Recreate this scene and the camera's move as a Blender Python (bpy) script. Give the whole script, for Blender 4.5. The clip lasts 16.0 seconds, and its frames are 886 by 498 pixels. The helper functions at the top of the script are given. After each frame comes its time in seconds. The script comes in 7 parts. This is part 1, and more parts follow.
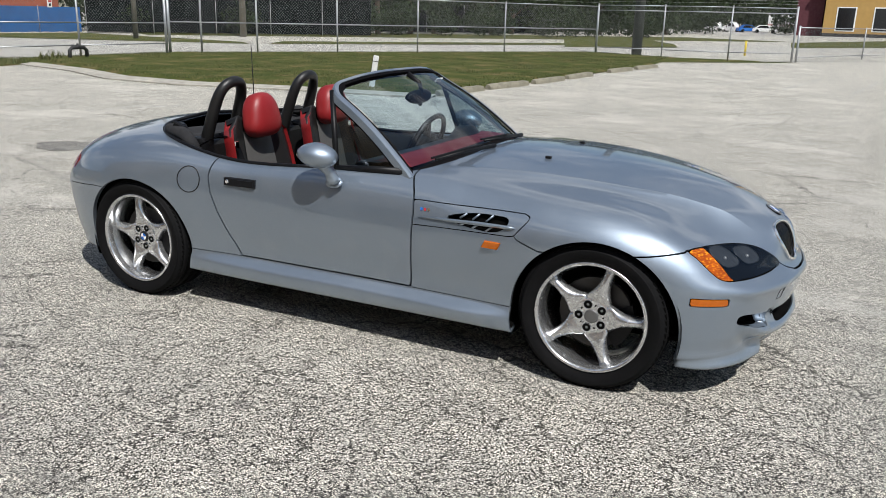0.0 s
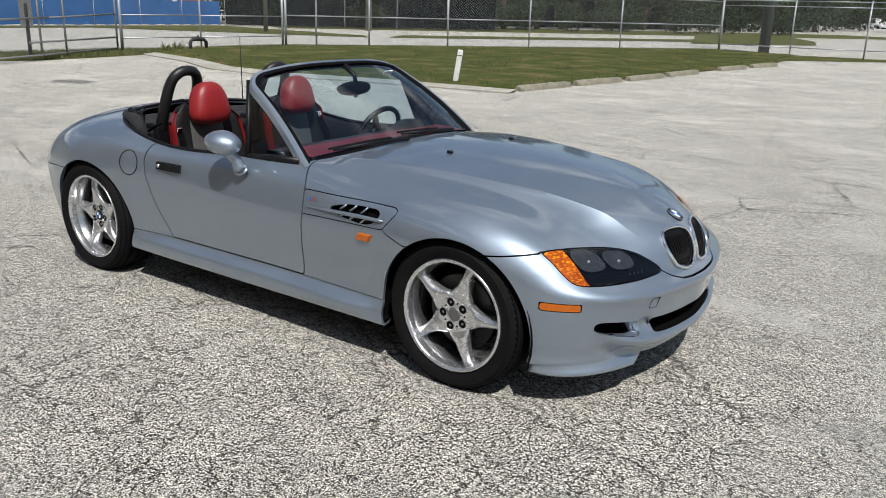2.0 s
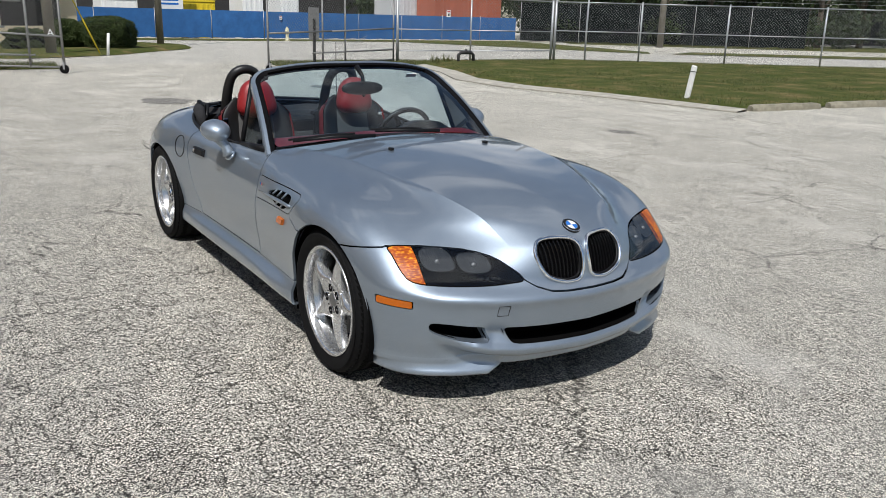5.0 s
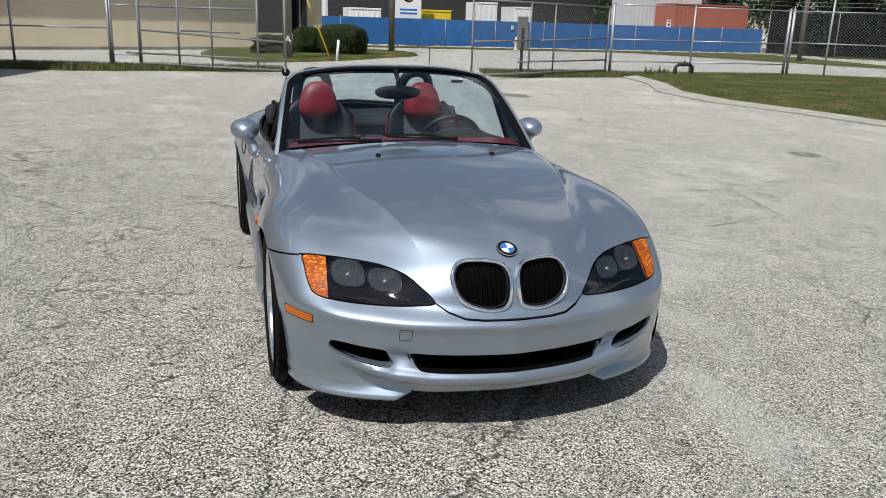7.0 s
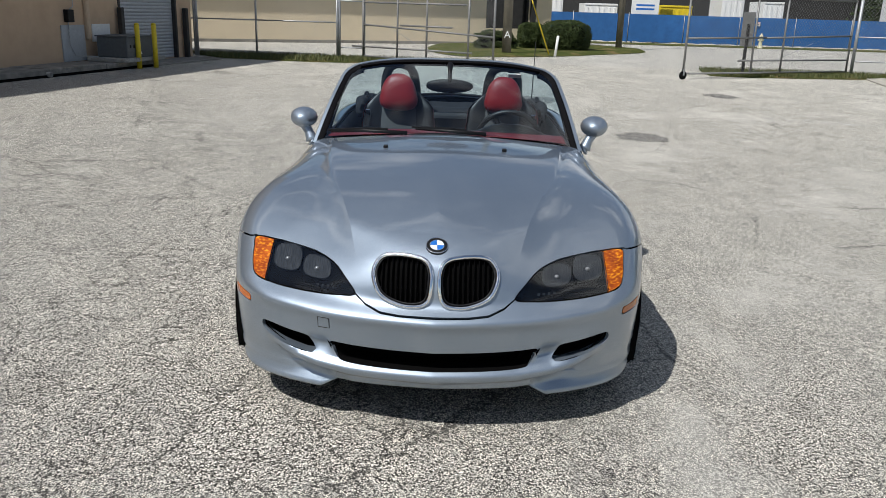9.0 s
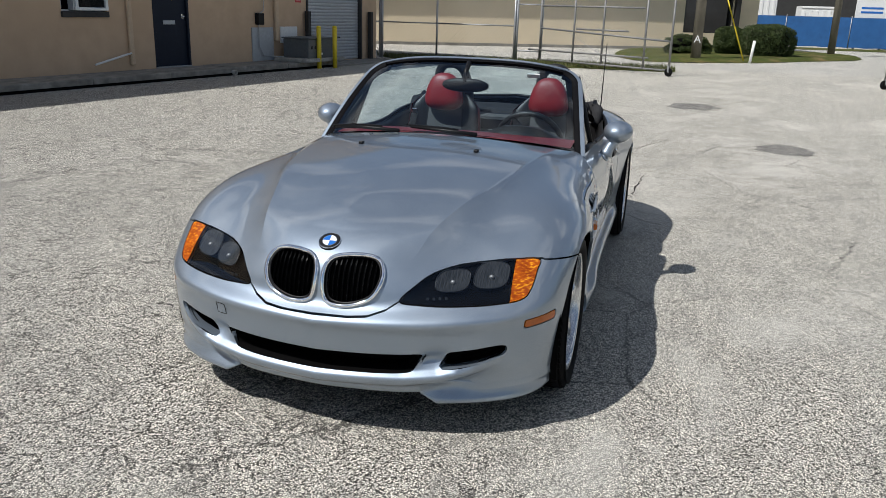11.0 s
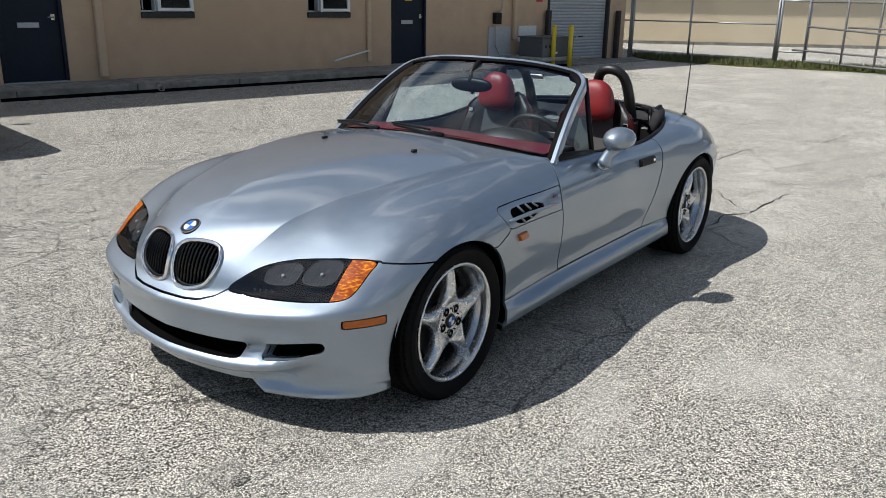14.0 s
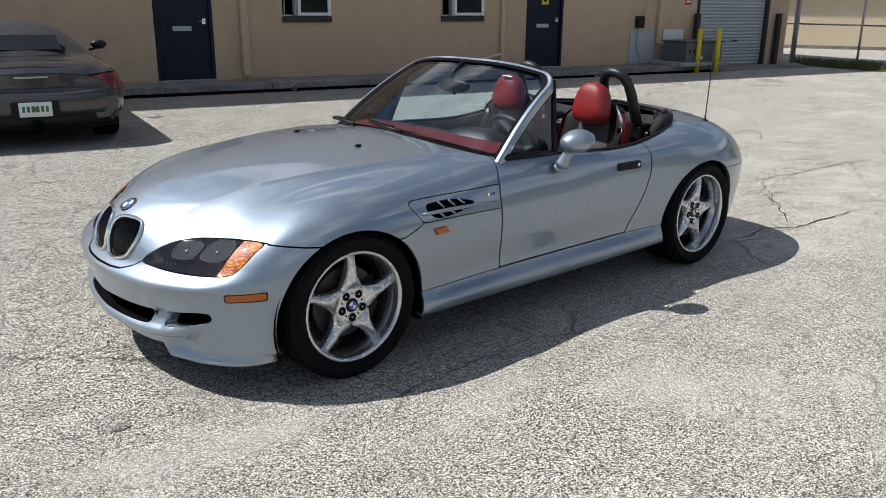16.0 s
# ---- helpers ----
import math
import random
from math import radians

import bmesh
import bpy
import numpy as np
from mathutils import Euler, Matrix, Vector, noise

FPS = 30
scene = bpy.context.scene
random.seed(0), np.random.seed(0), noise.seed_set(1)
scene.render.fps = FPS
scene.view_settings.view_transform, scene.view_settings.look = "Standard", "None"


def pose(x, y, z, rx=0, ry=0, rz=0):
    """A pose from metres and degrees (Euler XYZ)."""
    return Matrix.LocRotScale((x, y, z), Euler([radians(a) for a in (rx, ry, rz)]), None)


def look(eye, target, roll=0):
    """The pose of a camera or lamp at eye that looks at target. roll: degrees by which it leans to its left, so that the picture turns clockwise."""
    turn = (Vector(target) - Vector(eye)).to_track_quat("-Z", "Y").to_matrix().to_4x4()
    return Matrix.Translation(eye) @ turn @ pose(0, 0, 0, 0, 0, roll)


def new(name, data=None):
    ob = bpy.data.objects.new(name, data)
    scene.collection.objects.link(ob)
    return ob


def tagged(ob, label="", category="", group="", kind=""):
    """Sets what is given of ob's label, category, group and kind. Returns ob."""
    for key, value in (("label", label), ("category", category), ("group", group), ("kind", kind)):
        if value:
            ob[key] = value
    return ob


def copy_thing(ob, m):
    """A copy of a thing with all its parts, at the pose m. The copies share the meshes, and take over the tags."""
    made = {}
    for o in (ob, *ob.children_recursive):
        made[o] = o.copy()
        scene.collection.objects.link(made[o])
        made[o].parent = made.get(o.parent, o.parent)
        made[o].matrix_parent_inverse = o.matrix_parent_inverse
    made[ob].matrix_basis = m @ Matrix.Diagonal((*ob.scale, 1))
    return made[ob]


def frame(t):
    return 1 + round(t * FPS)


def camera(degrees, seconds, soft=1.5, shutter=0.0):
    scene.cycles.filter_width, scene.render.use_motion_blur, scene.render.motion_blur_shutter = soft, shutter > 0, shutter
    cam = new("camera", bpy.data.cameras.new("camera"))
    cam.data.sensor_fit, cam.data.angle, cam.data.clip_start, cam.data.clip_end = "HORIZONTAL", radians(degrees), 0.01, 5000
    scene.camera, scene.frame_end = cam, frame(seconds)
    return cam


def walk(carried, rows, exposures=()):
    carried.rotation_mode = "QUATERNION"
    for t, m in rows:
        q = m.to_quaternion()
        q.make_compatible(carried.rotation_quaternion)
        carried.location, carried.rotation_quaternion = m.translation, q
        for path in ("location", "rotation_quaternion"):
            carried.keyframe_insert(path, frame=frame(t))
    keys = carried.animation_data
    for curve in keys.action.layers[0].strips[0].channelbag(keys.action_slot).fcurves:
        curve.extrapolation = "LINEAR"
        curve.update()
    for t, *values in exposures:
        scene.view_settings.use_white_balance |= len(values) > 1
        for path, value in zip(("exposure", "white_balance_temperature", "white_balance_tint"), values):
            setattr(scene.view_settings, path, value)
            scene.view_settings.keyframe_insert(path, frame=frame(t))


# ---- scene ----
cam = camera(57.7, 16.0, soft=0.8)
PATH = [
    (0, (2.027, -3.893, 1.5), (1.197, -2.16, 0.945), 1.4),
    (0.5, (2.256, -3.746, 1.507), (1.347, -2.057, 0.942), 1.3),
    (1, (2.576, -3.679, 1.509), (1.601, -2.028, 0.939), 1.2),
    (1.5, (2.779, -3.542, 1.501), (1.741, -1.933, 0.924), 1.4),
    (2, (2.958, -3.334, 1.515), (1.857, -1.766, 0.941), 1.6),
    (2.5, (3.225, -3.18, 1.522), (2.051, -1.665, 0.95), 1.9),
    (3, (3.424, -3.032, 1.514), (2.165, -1.586, 0.943), 2.3),
    (3.5, (3.555, -2.818, 1.498), (2.199, -1.458, 0.939), 2.3),
    (4, (3.734, -2.618, 1.501), (2.292, -1.352, 0.936), 2.2),
    (4.2, (3.845, -2.54, 1.499), (2.369, -1.313, 0.937), 2.1),
    (6.3, (4.435, -1.437, 1.486), (2.656, -0.708, 0.934), 1.4),
    (6.5, (4.441, -1.314, 1.489), (2.64, -0.639, 0.938), 1.6),
    (7, (4.474, -1.013, 1.482), (2.627, -0.474, 0.935), 1.8),
    (7.5, (4.591, -0.697, 1.496), (2.711, -0.299, 0.942), 1.9),
    (8, (4.601, -0.446, 1.485), (2.698, -0.191, 0.924), 2.0),
    (8.5, (4.554, -0.209, 1.494), (2.639, -0.101, 0.929), 1.9),
    (9, (4.579, 0.066, 1.5), (2.663, 0.035, 0.927), 1.8),
    (9.2, (4.611, 0.189, 1.504), (2.696, 0.102, 0.934), 1.6),
    (11.3, (4.301, 1.258, 1.493), (2.48, 0.671, 0.909), 1.4),
    (11.5, (4.267, 1.343, 1.508), (2.463, 0.711, 0.92), 1.2),
    (12, (4.103, 1.559, 1.523), (2.341, 0.817, 0.938), 1.4),
    (12.5, (4.013, 1.874, 1.535), (2.302, 1.022, 0.946), 1.2),
    (13, (3.91, 2.11, 1.528), (2.253, 1.157, 0.939), 1.1),
    (13.5, (3.733, 2.297, 1.521), (2.135, 1.25, 0.929), 0.9),
    (14, (3.613, 2.504, 1.521), (2.078, 1.367, 0.928), 0.9),
    (14.5, (3.515, 2.79, 1.537), (2.045, 1.569, 0.947), 0.9),
    (15, (3.345, 2.971, 1.525), (1.946, 1.668, 0.938), 0.8),
    (15.5, (3.143, 3.141, 1.528), (1.819, 1.761, 0.942), 0.7),
    (16, (2.988, 3.409, 1.529), (1.743, 1.958, 0.94), 0.5),
]
walk(cam, [(t, look(eye, target, roll)) for t, eye, target, roll in PATH], [(0, 0.09), (3, 0.05), (9, 0.0), (12, 0.07), (14, 0.14), (16, 0.23)])

# ---- light ----
world = bpy.data.worlds.new("sky")
scene.world = world
world.use_nodes = True
wn = world.node_tree.nodes
sky = wn.new("ShaderNodeTexSky")
sky.sky_type = "NISHITA"
sky.sun_disc = False
SUN = Vector((0.535, -0.488, 1.0)).normalized()
sky.sun_elevation = math.asin(SUN.z)
sky.sun_rotation = math.atan2(SUN.x, SUN.y)
sky.air_density, sky.dust_density, sky.ozone_density = 1.0, 0.5, 2.2
# fair-weather clouds all over the sky
wl = world.node_tree.links
way, squash, puffs, cover, cloud = (wn.new("ShaderNode" + k) for k in ("TexCoord", "Mapping", "TexNoise", "ValToRGB", "Mix"))
squash.inputs["Scale"].default_value = (1.0, 1.0, 2.6)
squash.inputs["Location"].default_value = (3.1, 1.7, 0.4)
puffs.inputs["Scale"].default_value, puffs.inputs["Detail"].default_value, puffs.inputs["Roughness"].default_value = 2.0, 6, 0.55
cover.color_ramp.elements[0].position, cover.color_ramp.elements[1].position = 0.51, 0.67
cloud.data_type = "RGBA"
cloud.inputs[7].default_value = (12.5, 12.8, 13.2, 1)
wl.new(way.outputs["Generated"], squash.inputs[0])
wl.new(squash.outputs[0], puffs.inputs["Vector"])
wl.new(puffs.outputs["Fac"], cover.inputs[0])
wl.new(cover.outputs[0], cloud.inputs[0])
wl.new(sky.outputs[0], cloud.inputs[6])
wl.new(cloud.outputs[2], wn["Background"].inputs[0])
wn["Background"].inputs[1].default_value = 0.068
sun_data = bpy.data.lights.new("sun", "SUN")
sun_data.energy, sun_data.angle, sun_data.color = 4.6, radians(0.55), (1.0, 0.985, 0.96)
sun = new("sun", sun_data)
sun.matrix_world = look(SUN * 60, (0, 0, 0))
scene.view_settings.exposure = 0.0

# ---- materials ----


class Mat:
    """A small builder of node materials."""

    def __init__(self, name):
        self.m = bpy.data.materials.new(name)
        self.m.use_nodes = True
        self.nt = self.m.node_tree
        self.b = self.nt.nodes["Principled BSDF"]
        self.coord = None

    def node(self, kind, **props):
        n = self.nt.nodes.new(kind)
        for k, v in props.items():
            if k == "operation":
                n.operation = v
            elif k == "blend":
                n.data_type, n.blend_type = "RGBA", v
            elif k == "feature":
                n.feature = v
            elif k == "noise_type":
                n.noise_type = v
        return n

    def link(self, a, b):
        self.nt.links.new(a, b)

    def at(self, scale=(1, 1, 1)):
        if self.coord is None:
            self.coord = self.node("ShaderNodeTexCoord").outputs["Object"]
        n = self.node("ShaderNodeMapping")
        n.inputs["Scale"].default_value = scale
        self.link(self.coord, n.inputs[0])
        return n.outputs[0]

    def noise(self, scale, detail=4, rough=0.55, stretch=(1, 1, 1), warp=0.0):
        n = self.node("ShaderNodeTexNoise")
        n.inputs["Scale"].default_value, n.inputs["Detail"].default_value = scale, detail
        n.inputs["Roughness"].default_value, n.inputs["Distortion"].default_value = rough, warp
        self.link(self.at(stretch), n.inputs["Vector"])
        return n.outputs["Fac"]

    def voronoi(self, scale, feature="F1", out="Distance", vector=None, random=1.0):
        n = self.node("ShaderNodeTexVoronoi", feature=feature)
        n.inputs["Scale"].default_value = scale
        n.inputs["Randomness"].default_value = random
        self.link(vector or self.at(), n.inputs["Vector"])
        return n.outputs[out]

    def ramp(self, fac, *stops):
        n = self.node("ShaderNodeValToRGB")
        e = n.color_ramp.elements
        while len(e) < len(stops):
            e.new(0.5)
        for el, (p, c) in zip(e, stops):
            el.position = p
            el.color = (*c, 1) if len(c) == 3 else c
        self.link(fac, n.inputs[0])
        return n.outputs[0]

    def mix(self, fac, a, b, blend="MIX"):
        n = self.node("ShaderNodeMix", blend=blend)
        for sock, v in ((n.inputs[0], fac), (n.inputs[6], a), (n.inputs[7], b)):
            if isinstance(v, (int, float)):
                sock.default_value = v
            elif isinstance(v, tuple):
                sock.default_value = (*v, 1)
            else:
                self.link(v, sock)
        return n.outputs[2]

    def math(self, op, a, b=0.0):
        n = self.node("ShaderNodeMath", operation=op)
        for sock, v in zip(n.inputs, (a, b)):
            if isinstance(v, (int, float)):
                sock.default_value = v
            else:
                self.link(v, sock)
        return n.outputs[0]

    def set(self, **values):
        names = dict(color="Base Color", rough="Roughness", metal="Metallic", spec="Specular IOR Level", coat="Coat Weight",
                     coat_rough="Coat Roughness", glass="Transmission Weight", ior="IOR", alpha="Alpha", emit="Emission Color",
                     power="Emission Strength", sub="Subsurface Weight", sheen="Sheen Weight")
        for k, v in values.items():
            sock = self.b.inputs[names[k]]
            if isinstance(v, (int, float)):
                sock.default_value = v
            elif isinstance(v, tuple):
                sock.default_value = (*v, 1)
            else:
                self.link(v, sock)
        return self

    def bump(self, height, strength=0.3, distance=0.01):
        n = self.node("ShaderNodeBump")
        n.inputs["Strength"].default_value, n.inputs["Distance"].default_value = strength, distance
        self.link(height, n.inputs["Height"])
        self.link(n.outputs[0], self.b.inputs["Normal"])
        return self


def plain(name, color, rough=0.5, metal=0.0, vary=0.12, scale=18.0, bump=0.0, **more):
    """A surface of one colour with a little grain and dirt."""
    m = Mat(name)
    n = m.noise(scale, 5)
    n2 = m.noise(scale * 0.13, 3)
    lo = tuple(c * (1 - vary) for c in color)
    hi = tuple(min(1, c * (1 + vary)) for c in color)
    c = m.ramp(n, (0.3, lo), (0.7, hi))
    c = m.mix(m.ramp(n2, (0.35, (0, 0, 0)), (0.75, (1, 1, 1))), c, tuple(k * (1 - 0.6 * vary) for k in color))
    r = m.ramp(n2, (0.3, (rough * 0.88,) * 3), (0.7, (min(1, rough * 1.12),) * 3))
    m.set(color=c, rough=r, metal=metal, **more)
    if bump:
        m.bump(n, bump, 0.004)
    return m.m


def ground_material(name, tint, crackiness=1.0, contrast=1.0, placed=False):
    """Old bleached asphalt: pale stones in a dark bed, worn patches, stains and a net of cracks.
    placed: the part on the roadster's right is the most eroded, with a net of cracks; the rest is smoother and paler."""
    m = Mat(name)
    grey = m.node("ShaderNodeSeparateColor")
    m.link(m.voronoi(200, out="Color"), grey.inputs[0])
    dist = m.voronoi(200)
    place = m.node("ShaderNodeSeparateXYZ")
    m.link(m.at(), place.inputs[0])
    px, py = place.outputs[0], place.outputs[1]
    large = m.noise(0.42, 6, 0.62, warp=0.1)
    if placed:
        lean = m.math("ADD", m.math("MULTIPLY", py, -0.28), m.math("ADD", m.math("MULTIPLY", m.math("MINIMUM", px, 0.0), 0.12), m.math("MULTIPLY", large, 0.9)))
        rugged = m.ramp(lean, (0.10, (0.28,) * 3), (0.62, (1, 1, 1)))
    else:
        rugged = m.ramp(large, (0.35, (0.45,) * 3), (0.65, (0.7,) * 3))

    def tone(k):
        k = 0.52 + (k - 0.52) * contrast
        return tuple(k * t for t in tint)
    fine = m.noise(380, 2, 0.7)
    grain = m.math("ADD", m.math("MULTIPLY", grey.outputs[0], 0.72), m.math("MULTIPLY", fine, 0.42))
    rough_chips = m.ramp(grain, (0.27, tone(0.025)), (0.40, tone(0.07)), (0.475, tone(0.62)), (0.82, tone(1.04)))
    calm_chips = m.ramp(grain, (0.22, tone(0.04)), (0.37, tone(0.21)), (0.455, tone(0.59)), (0.84, tone(0.89)))
    c = m.mix(rugged, calm_chips, rough_chips)
    c = m.mix(1.0, c, m.ramp(dist, (0.34, (1.08, 1.08, 1.07)), (0.64, (0.30, 0.29, 0.28))), "MULTIPLY")
    c = m.mix(1.0, c, m.ramp(m.noise(34, 4, 0.7), (0.38, (0.78, 0.78, 0.78)), (0.60, (1.16, 1.16, 1.15))), "MULTIPLY")
    # scoured hollows, pale dusty drifts, grey lanes
    c = m.mix(1.0, c, m.ramp(m.noise(0.9, 6, 0.7, warp=0.2), (0.60, (1, 1, 1)), (0.72, (0.74, 0.73, 0.715))), "MULTIPLY")
    c = m.mix(1.0, c, m.ramp(m.noise(5.0, 5, 0.75, (0.6, 1.2, 1), 0.6), (0.40, (0.90, 0.90, 0.90)), (0.64, (1.10, 1.095, 1.08))), "MULTIPLY")
    dust = m.math("MULTIPLY", m.ramp(m.noise(0.65, 7, 0.7, (0.8, 1.2, 1), 0.15), (0.50, (0, 0, 0)), (0.64, (0.48, 0.48, 0.48))), m.math("SUBTRACT", 1.25, rugged))
    c = m.mix(dust, c, tone(0.60))
    c = m.mix(1.0, c, m.ramp(m.noise(2.2, 5, 0.65), (0.56, (1, 1, 1)), (0.78, (0.72, 0.71, 0.70))), "MULTIPLY")
    # old damp and oil stains, drawn out along the lot
    damp = m.math("MULTIPLY", m.ramp(m.noise(0.75, 6, 0.72, (0.7, 1.9, 1), 0.25), (0.575, (0, 0, 0)), (0.66, (1, 1, 1))), m.ramp(m.noise(9, 4, 0.7), (0.36, (0.25,) * 3), (0.62, (1, 1, 1))))
    c = m.mix(m.math("MULTIPLY", damp, 0.60), c, tone(0.20))
    if placed:
        # overall tone: paler towards the roadster's left and rear, darker the other way
        side = m.math("ADD", m.math("ADD", m.math("MULTIPLY", py, 0.05), m.math("MULTIPLY", px, -0.035)), m.math("MULTIPLY", large, 0.35))
        c = m.mix(1.0, c, m.ramp(side, (-0.05, (0.86, 0.86, 0.86)), (0.30, (1.01, 1.005, 0.99)), (0.85, (1.14, 1.13, 1.10))), "MULTIPLY")
    warpn = m.node("ShaderNodeTexNoise")
    warpn.inputs["Scale"].default_value, warpn.inputs["Detail"].default_value = 11.0, 6
    warpn.inputs["Roughness"].default_value = 0.68
    m.link(m.at(), warpn.inputs["Vector"])
    add = m.node("ShaderNodeMix", blend="LINEAR_LIGHT")
    add.inputs[0].default_value = 0.062
    m.link(m.at(), add.inputs[6])
    m.link(warpn.outputs["Color"], add.inputs[7])
    crack = m.voronoi(5.4, "DISTANCE_TO_EDGE", vector=add.outputs[2])
    crack2 = m.voronoi(0.7, "DISTANCE_TO_EDGE", vector=add.outputs[2])
    where = m.ramp(m.math("ADD", m.math("MULTIPLY", rugged, 0.6), m.math("MULTIPLY", m.noise(0.8, 4, 0.6), 0.42)), (0.585, (0, 0, 0)), (0.68, (1, 1, 1)))
    breaks = m.ramp(m.noise(3.0, 4, 0.6), (0.415, (0, 0, 0)), (0.50, (1, 1, 1)))
    line = m.math("MULTIPLY", m.math("MULTIPLY", m.ramp(crack, (0.007, (1, 1, 1)), (0.018, (0, 0, 0))), where), breaks)
    line2 = m.math("MULTIPLY", m.ramp(crack2, (0.0016, (1, 1, 1)), (0.0045, (0, 0, 0))), m.ramp(m.noise(0.9, 2, 0.5), (0.44, (0, 0, 0)), (0.52, (1, 1, 1))))
    cracks = m.math("MULTIPLY", m.math("MAXIMUM", line, line2), crackiness)
    c = m.mix(cracks, c, (0.026, 0.024, 0.021))
    m.set(color=c, rough=0.70, spec=0.4)
    h = m.math("SUBTRACT", m.math("SUBTRACT", fine, m.math("MULTIPLY", dist, 0.9)), m.math("MULTIPLY", cracks, 1.5))
    m.bump(h, 0.6, 0.005)
    return m.m


def silver_paint():
    m = Mat("silver_paint")
    flake = m.voronoi(900, out="Color")
    g = m.node("ShaderNodeSeparateColor")
    m.link(flake, g.inputs[0])
    c = m.ramp(g.outputs[0], (0.0, (0.222, 0.268, 0.325)), (1.0, (0.310, 0.368, 0.436)))
    dust = m.noise(7, 5, 0.6)
    c = m.mix(m.ramp(dust, (0.5, (0, 0, 0)), (0.8, (0.22, 0.22, 0.22))), c, (0.38, 0.42, 0.46))
    m.set(color=c, metal=0.78, rough=m.ramp(dust, (0.3, (0.44,) * 3), (0.75, (0.49,) * 3)), coat=1.0, coat_rough=0.04)
    m.b.inputs["Coat IOR"].default_value = 1.75
    return m.m


def brushed_alloy():
    m = Mat("alloy")
    n = m.noise(60, 4)
    m.set(color=m.ramp(n, (0.3, (0.58, 0.585, 0.59)), (0.7, (0.72, 0.725, 0.73))), metal=0.88,
          rough=m.ramp(n, (0.3, (0.20,) * 3), (0.7, (0.28,) * 3)))
    return m.m


def leather(name, color):
    m = Mat(name)
    v = m.voronoi(260)
    n = m.noise(9, 4)
    c = m.mix(m.ramp(n, (0.4, (0, 0, 0)), (0.75, (0.5, 0.5, 0.5))), color, tuple(k * 0.7 for k in color))
    m.set(color=c, rough=m.ramp(n, (0.3, (0.36,) * 3), (0.7, (0.5,) * 3)), spec=0.5)
    m.bump(m.math("ADD", v, m.math("MULTIPLY", n, 0.8)), 0.18, 0.003)
    return m.m


def pane(name, tint, gloss=0.03):
    """Thin window glass: see-through, with a sharp reflection that grows towards a grazing view."""
    m = Mat(name)
    nt = m.nt
    thin, mirror, both = m.node("ShaderNodeBsdfTransparent"), m.node("ShaderNodeBsdfGlossy"), m.node("ShaderNodeMixShader")
    thin.inputs[0].default_value = (*tint, 1)
    mirror.inputs["Roughness"].default_value = gloss
    fres = m.node("ShaderNodeFresnel")
    fres.inputs[0].default_value = 1.72
    m.link(fres.outputs[0], both.inputs[0])
    m.link(thin.outputs[0], both.inputs[1])
    m.link(mirror.outputs[0], both.inputs[2])
    m.link(both.outputs[0], nt.nodes["Material Output"].inputs[0])
    return m.m


def grass_material():
    m = Mat("grass")
    n = m.noise(1.1, 6, 0.65)
    f = m.noise(40, 5, 0.7)
    c = m.ramp(n, (0.3, (0.044, 0.064, 0.015)), (0.50, (0.080, 0.092, 0.027)), (0.68, (0.19, 0.145, 0.070)))
    c = m.mix(0.7, c, m.ramp(f, (0.3, (0.4, 0.4, 0.4)), (0.7, (1.4, 1.4, 1.3))), "MULTIPLY")
    m.set(color=c, rough=0.95, spec=0.1)
    m.bump(f, 0.9, 0.03)
    return m.m


def rubber(name, color=(0.006, 0.006, 0.0065), rough=0.75, spec=0.12):
    return plain(name, color, rough, vary=0.25, scale=35, bump=0.1, spec=spec)


PAINT = silver_paint()
ALLOY = brushed_alloy()
CHROME = plain("chrome", (0.90, 0.90, 0.90), 0.06, 1.0, 0.04)
RUBBER = rubber("tyre_rubber")
TREAD = rubber("tread_rubber", (0.005, 0.005, 0.005), 0.85, 0.06)
TRIM = rubber("black_trim", (0.006, 0.006, 0.007), 0.45, 0.25)
SEAL = rubber("black_seal", (0.004, 0.004, 0.005), 0.75, 0.08)
LINER = rubber("dark_lining", (0.003, 0.003, 0.003), 0.9, 0.05)
RED = leather("red_leather", (0.25, 0.014, 0.016))
BLACK = leather("black_leather", (0.010, 0.0098, 0.0098))
GREYHIDE = leather("grey_leather", (0.085, 0.083, 0.080))
DASHRED = leather("dark_red_leather", (0.18, 0.018, 0.024))
POLISHED = plain("polished_rim", (0.52, 0.525, 0.53), 0.24, 0.95, 0.12)
BARREL = plain("dull_alloy", (0.20, 0.20, 0.20), 0.4, 0.8, 0.15)
CLOTH = plain("soft_top_cloth", (0.016, 0.016, 0.018), 0.92, vary=0.3, scale=120, bump=0.3)
# GLASS: the blue in its tint also stands in for reflected sky
GLASS = pane("window_glass", (0.64, 0.80, 0.89))
TINTED = pane("tinted_glass", (0.52, 0.60, 0.61))
SMOKED = pane("lamp_glass", (0.62, 0.65, 0.68), 0.02)
LAMPBOWL = plain("lamp_bowl", (0.022, 0.026, 0.031), 0.3, vary=0.3, scale=12)
DARKGLASS = plain("dark_glass", (0.01, 0.011, 0.013), 0.06, vary=0.05)


def amber_plastic():
    m = Mat("amber_plastic")
    facet_glints = m.noise(130, 1, 0.3, (0.5, 0.5, 1.4))
    # the pale yellow specks are the lens's glints, put into the colour
    c = m.ramp(facet_glints, (0.40, (0.33, 0.056, 0.001)), (0.56, (0.46, 0.098, 0.003)), (0.70, (0.74, 0.270, 0.010)))
    c = m.mix(1.0, c, m.ramp(m.noise(16, 2, 0.5), (0.36, (0.74, 0.66, 0.6)), (0.64, (1.15, 1.25, 1.2))), "MULTIPLY")
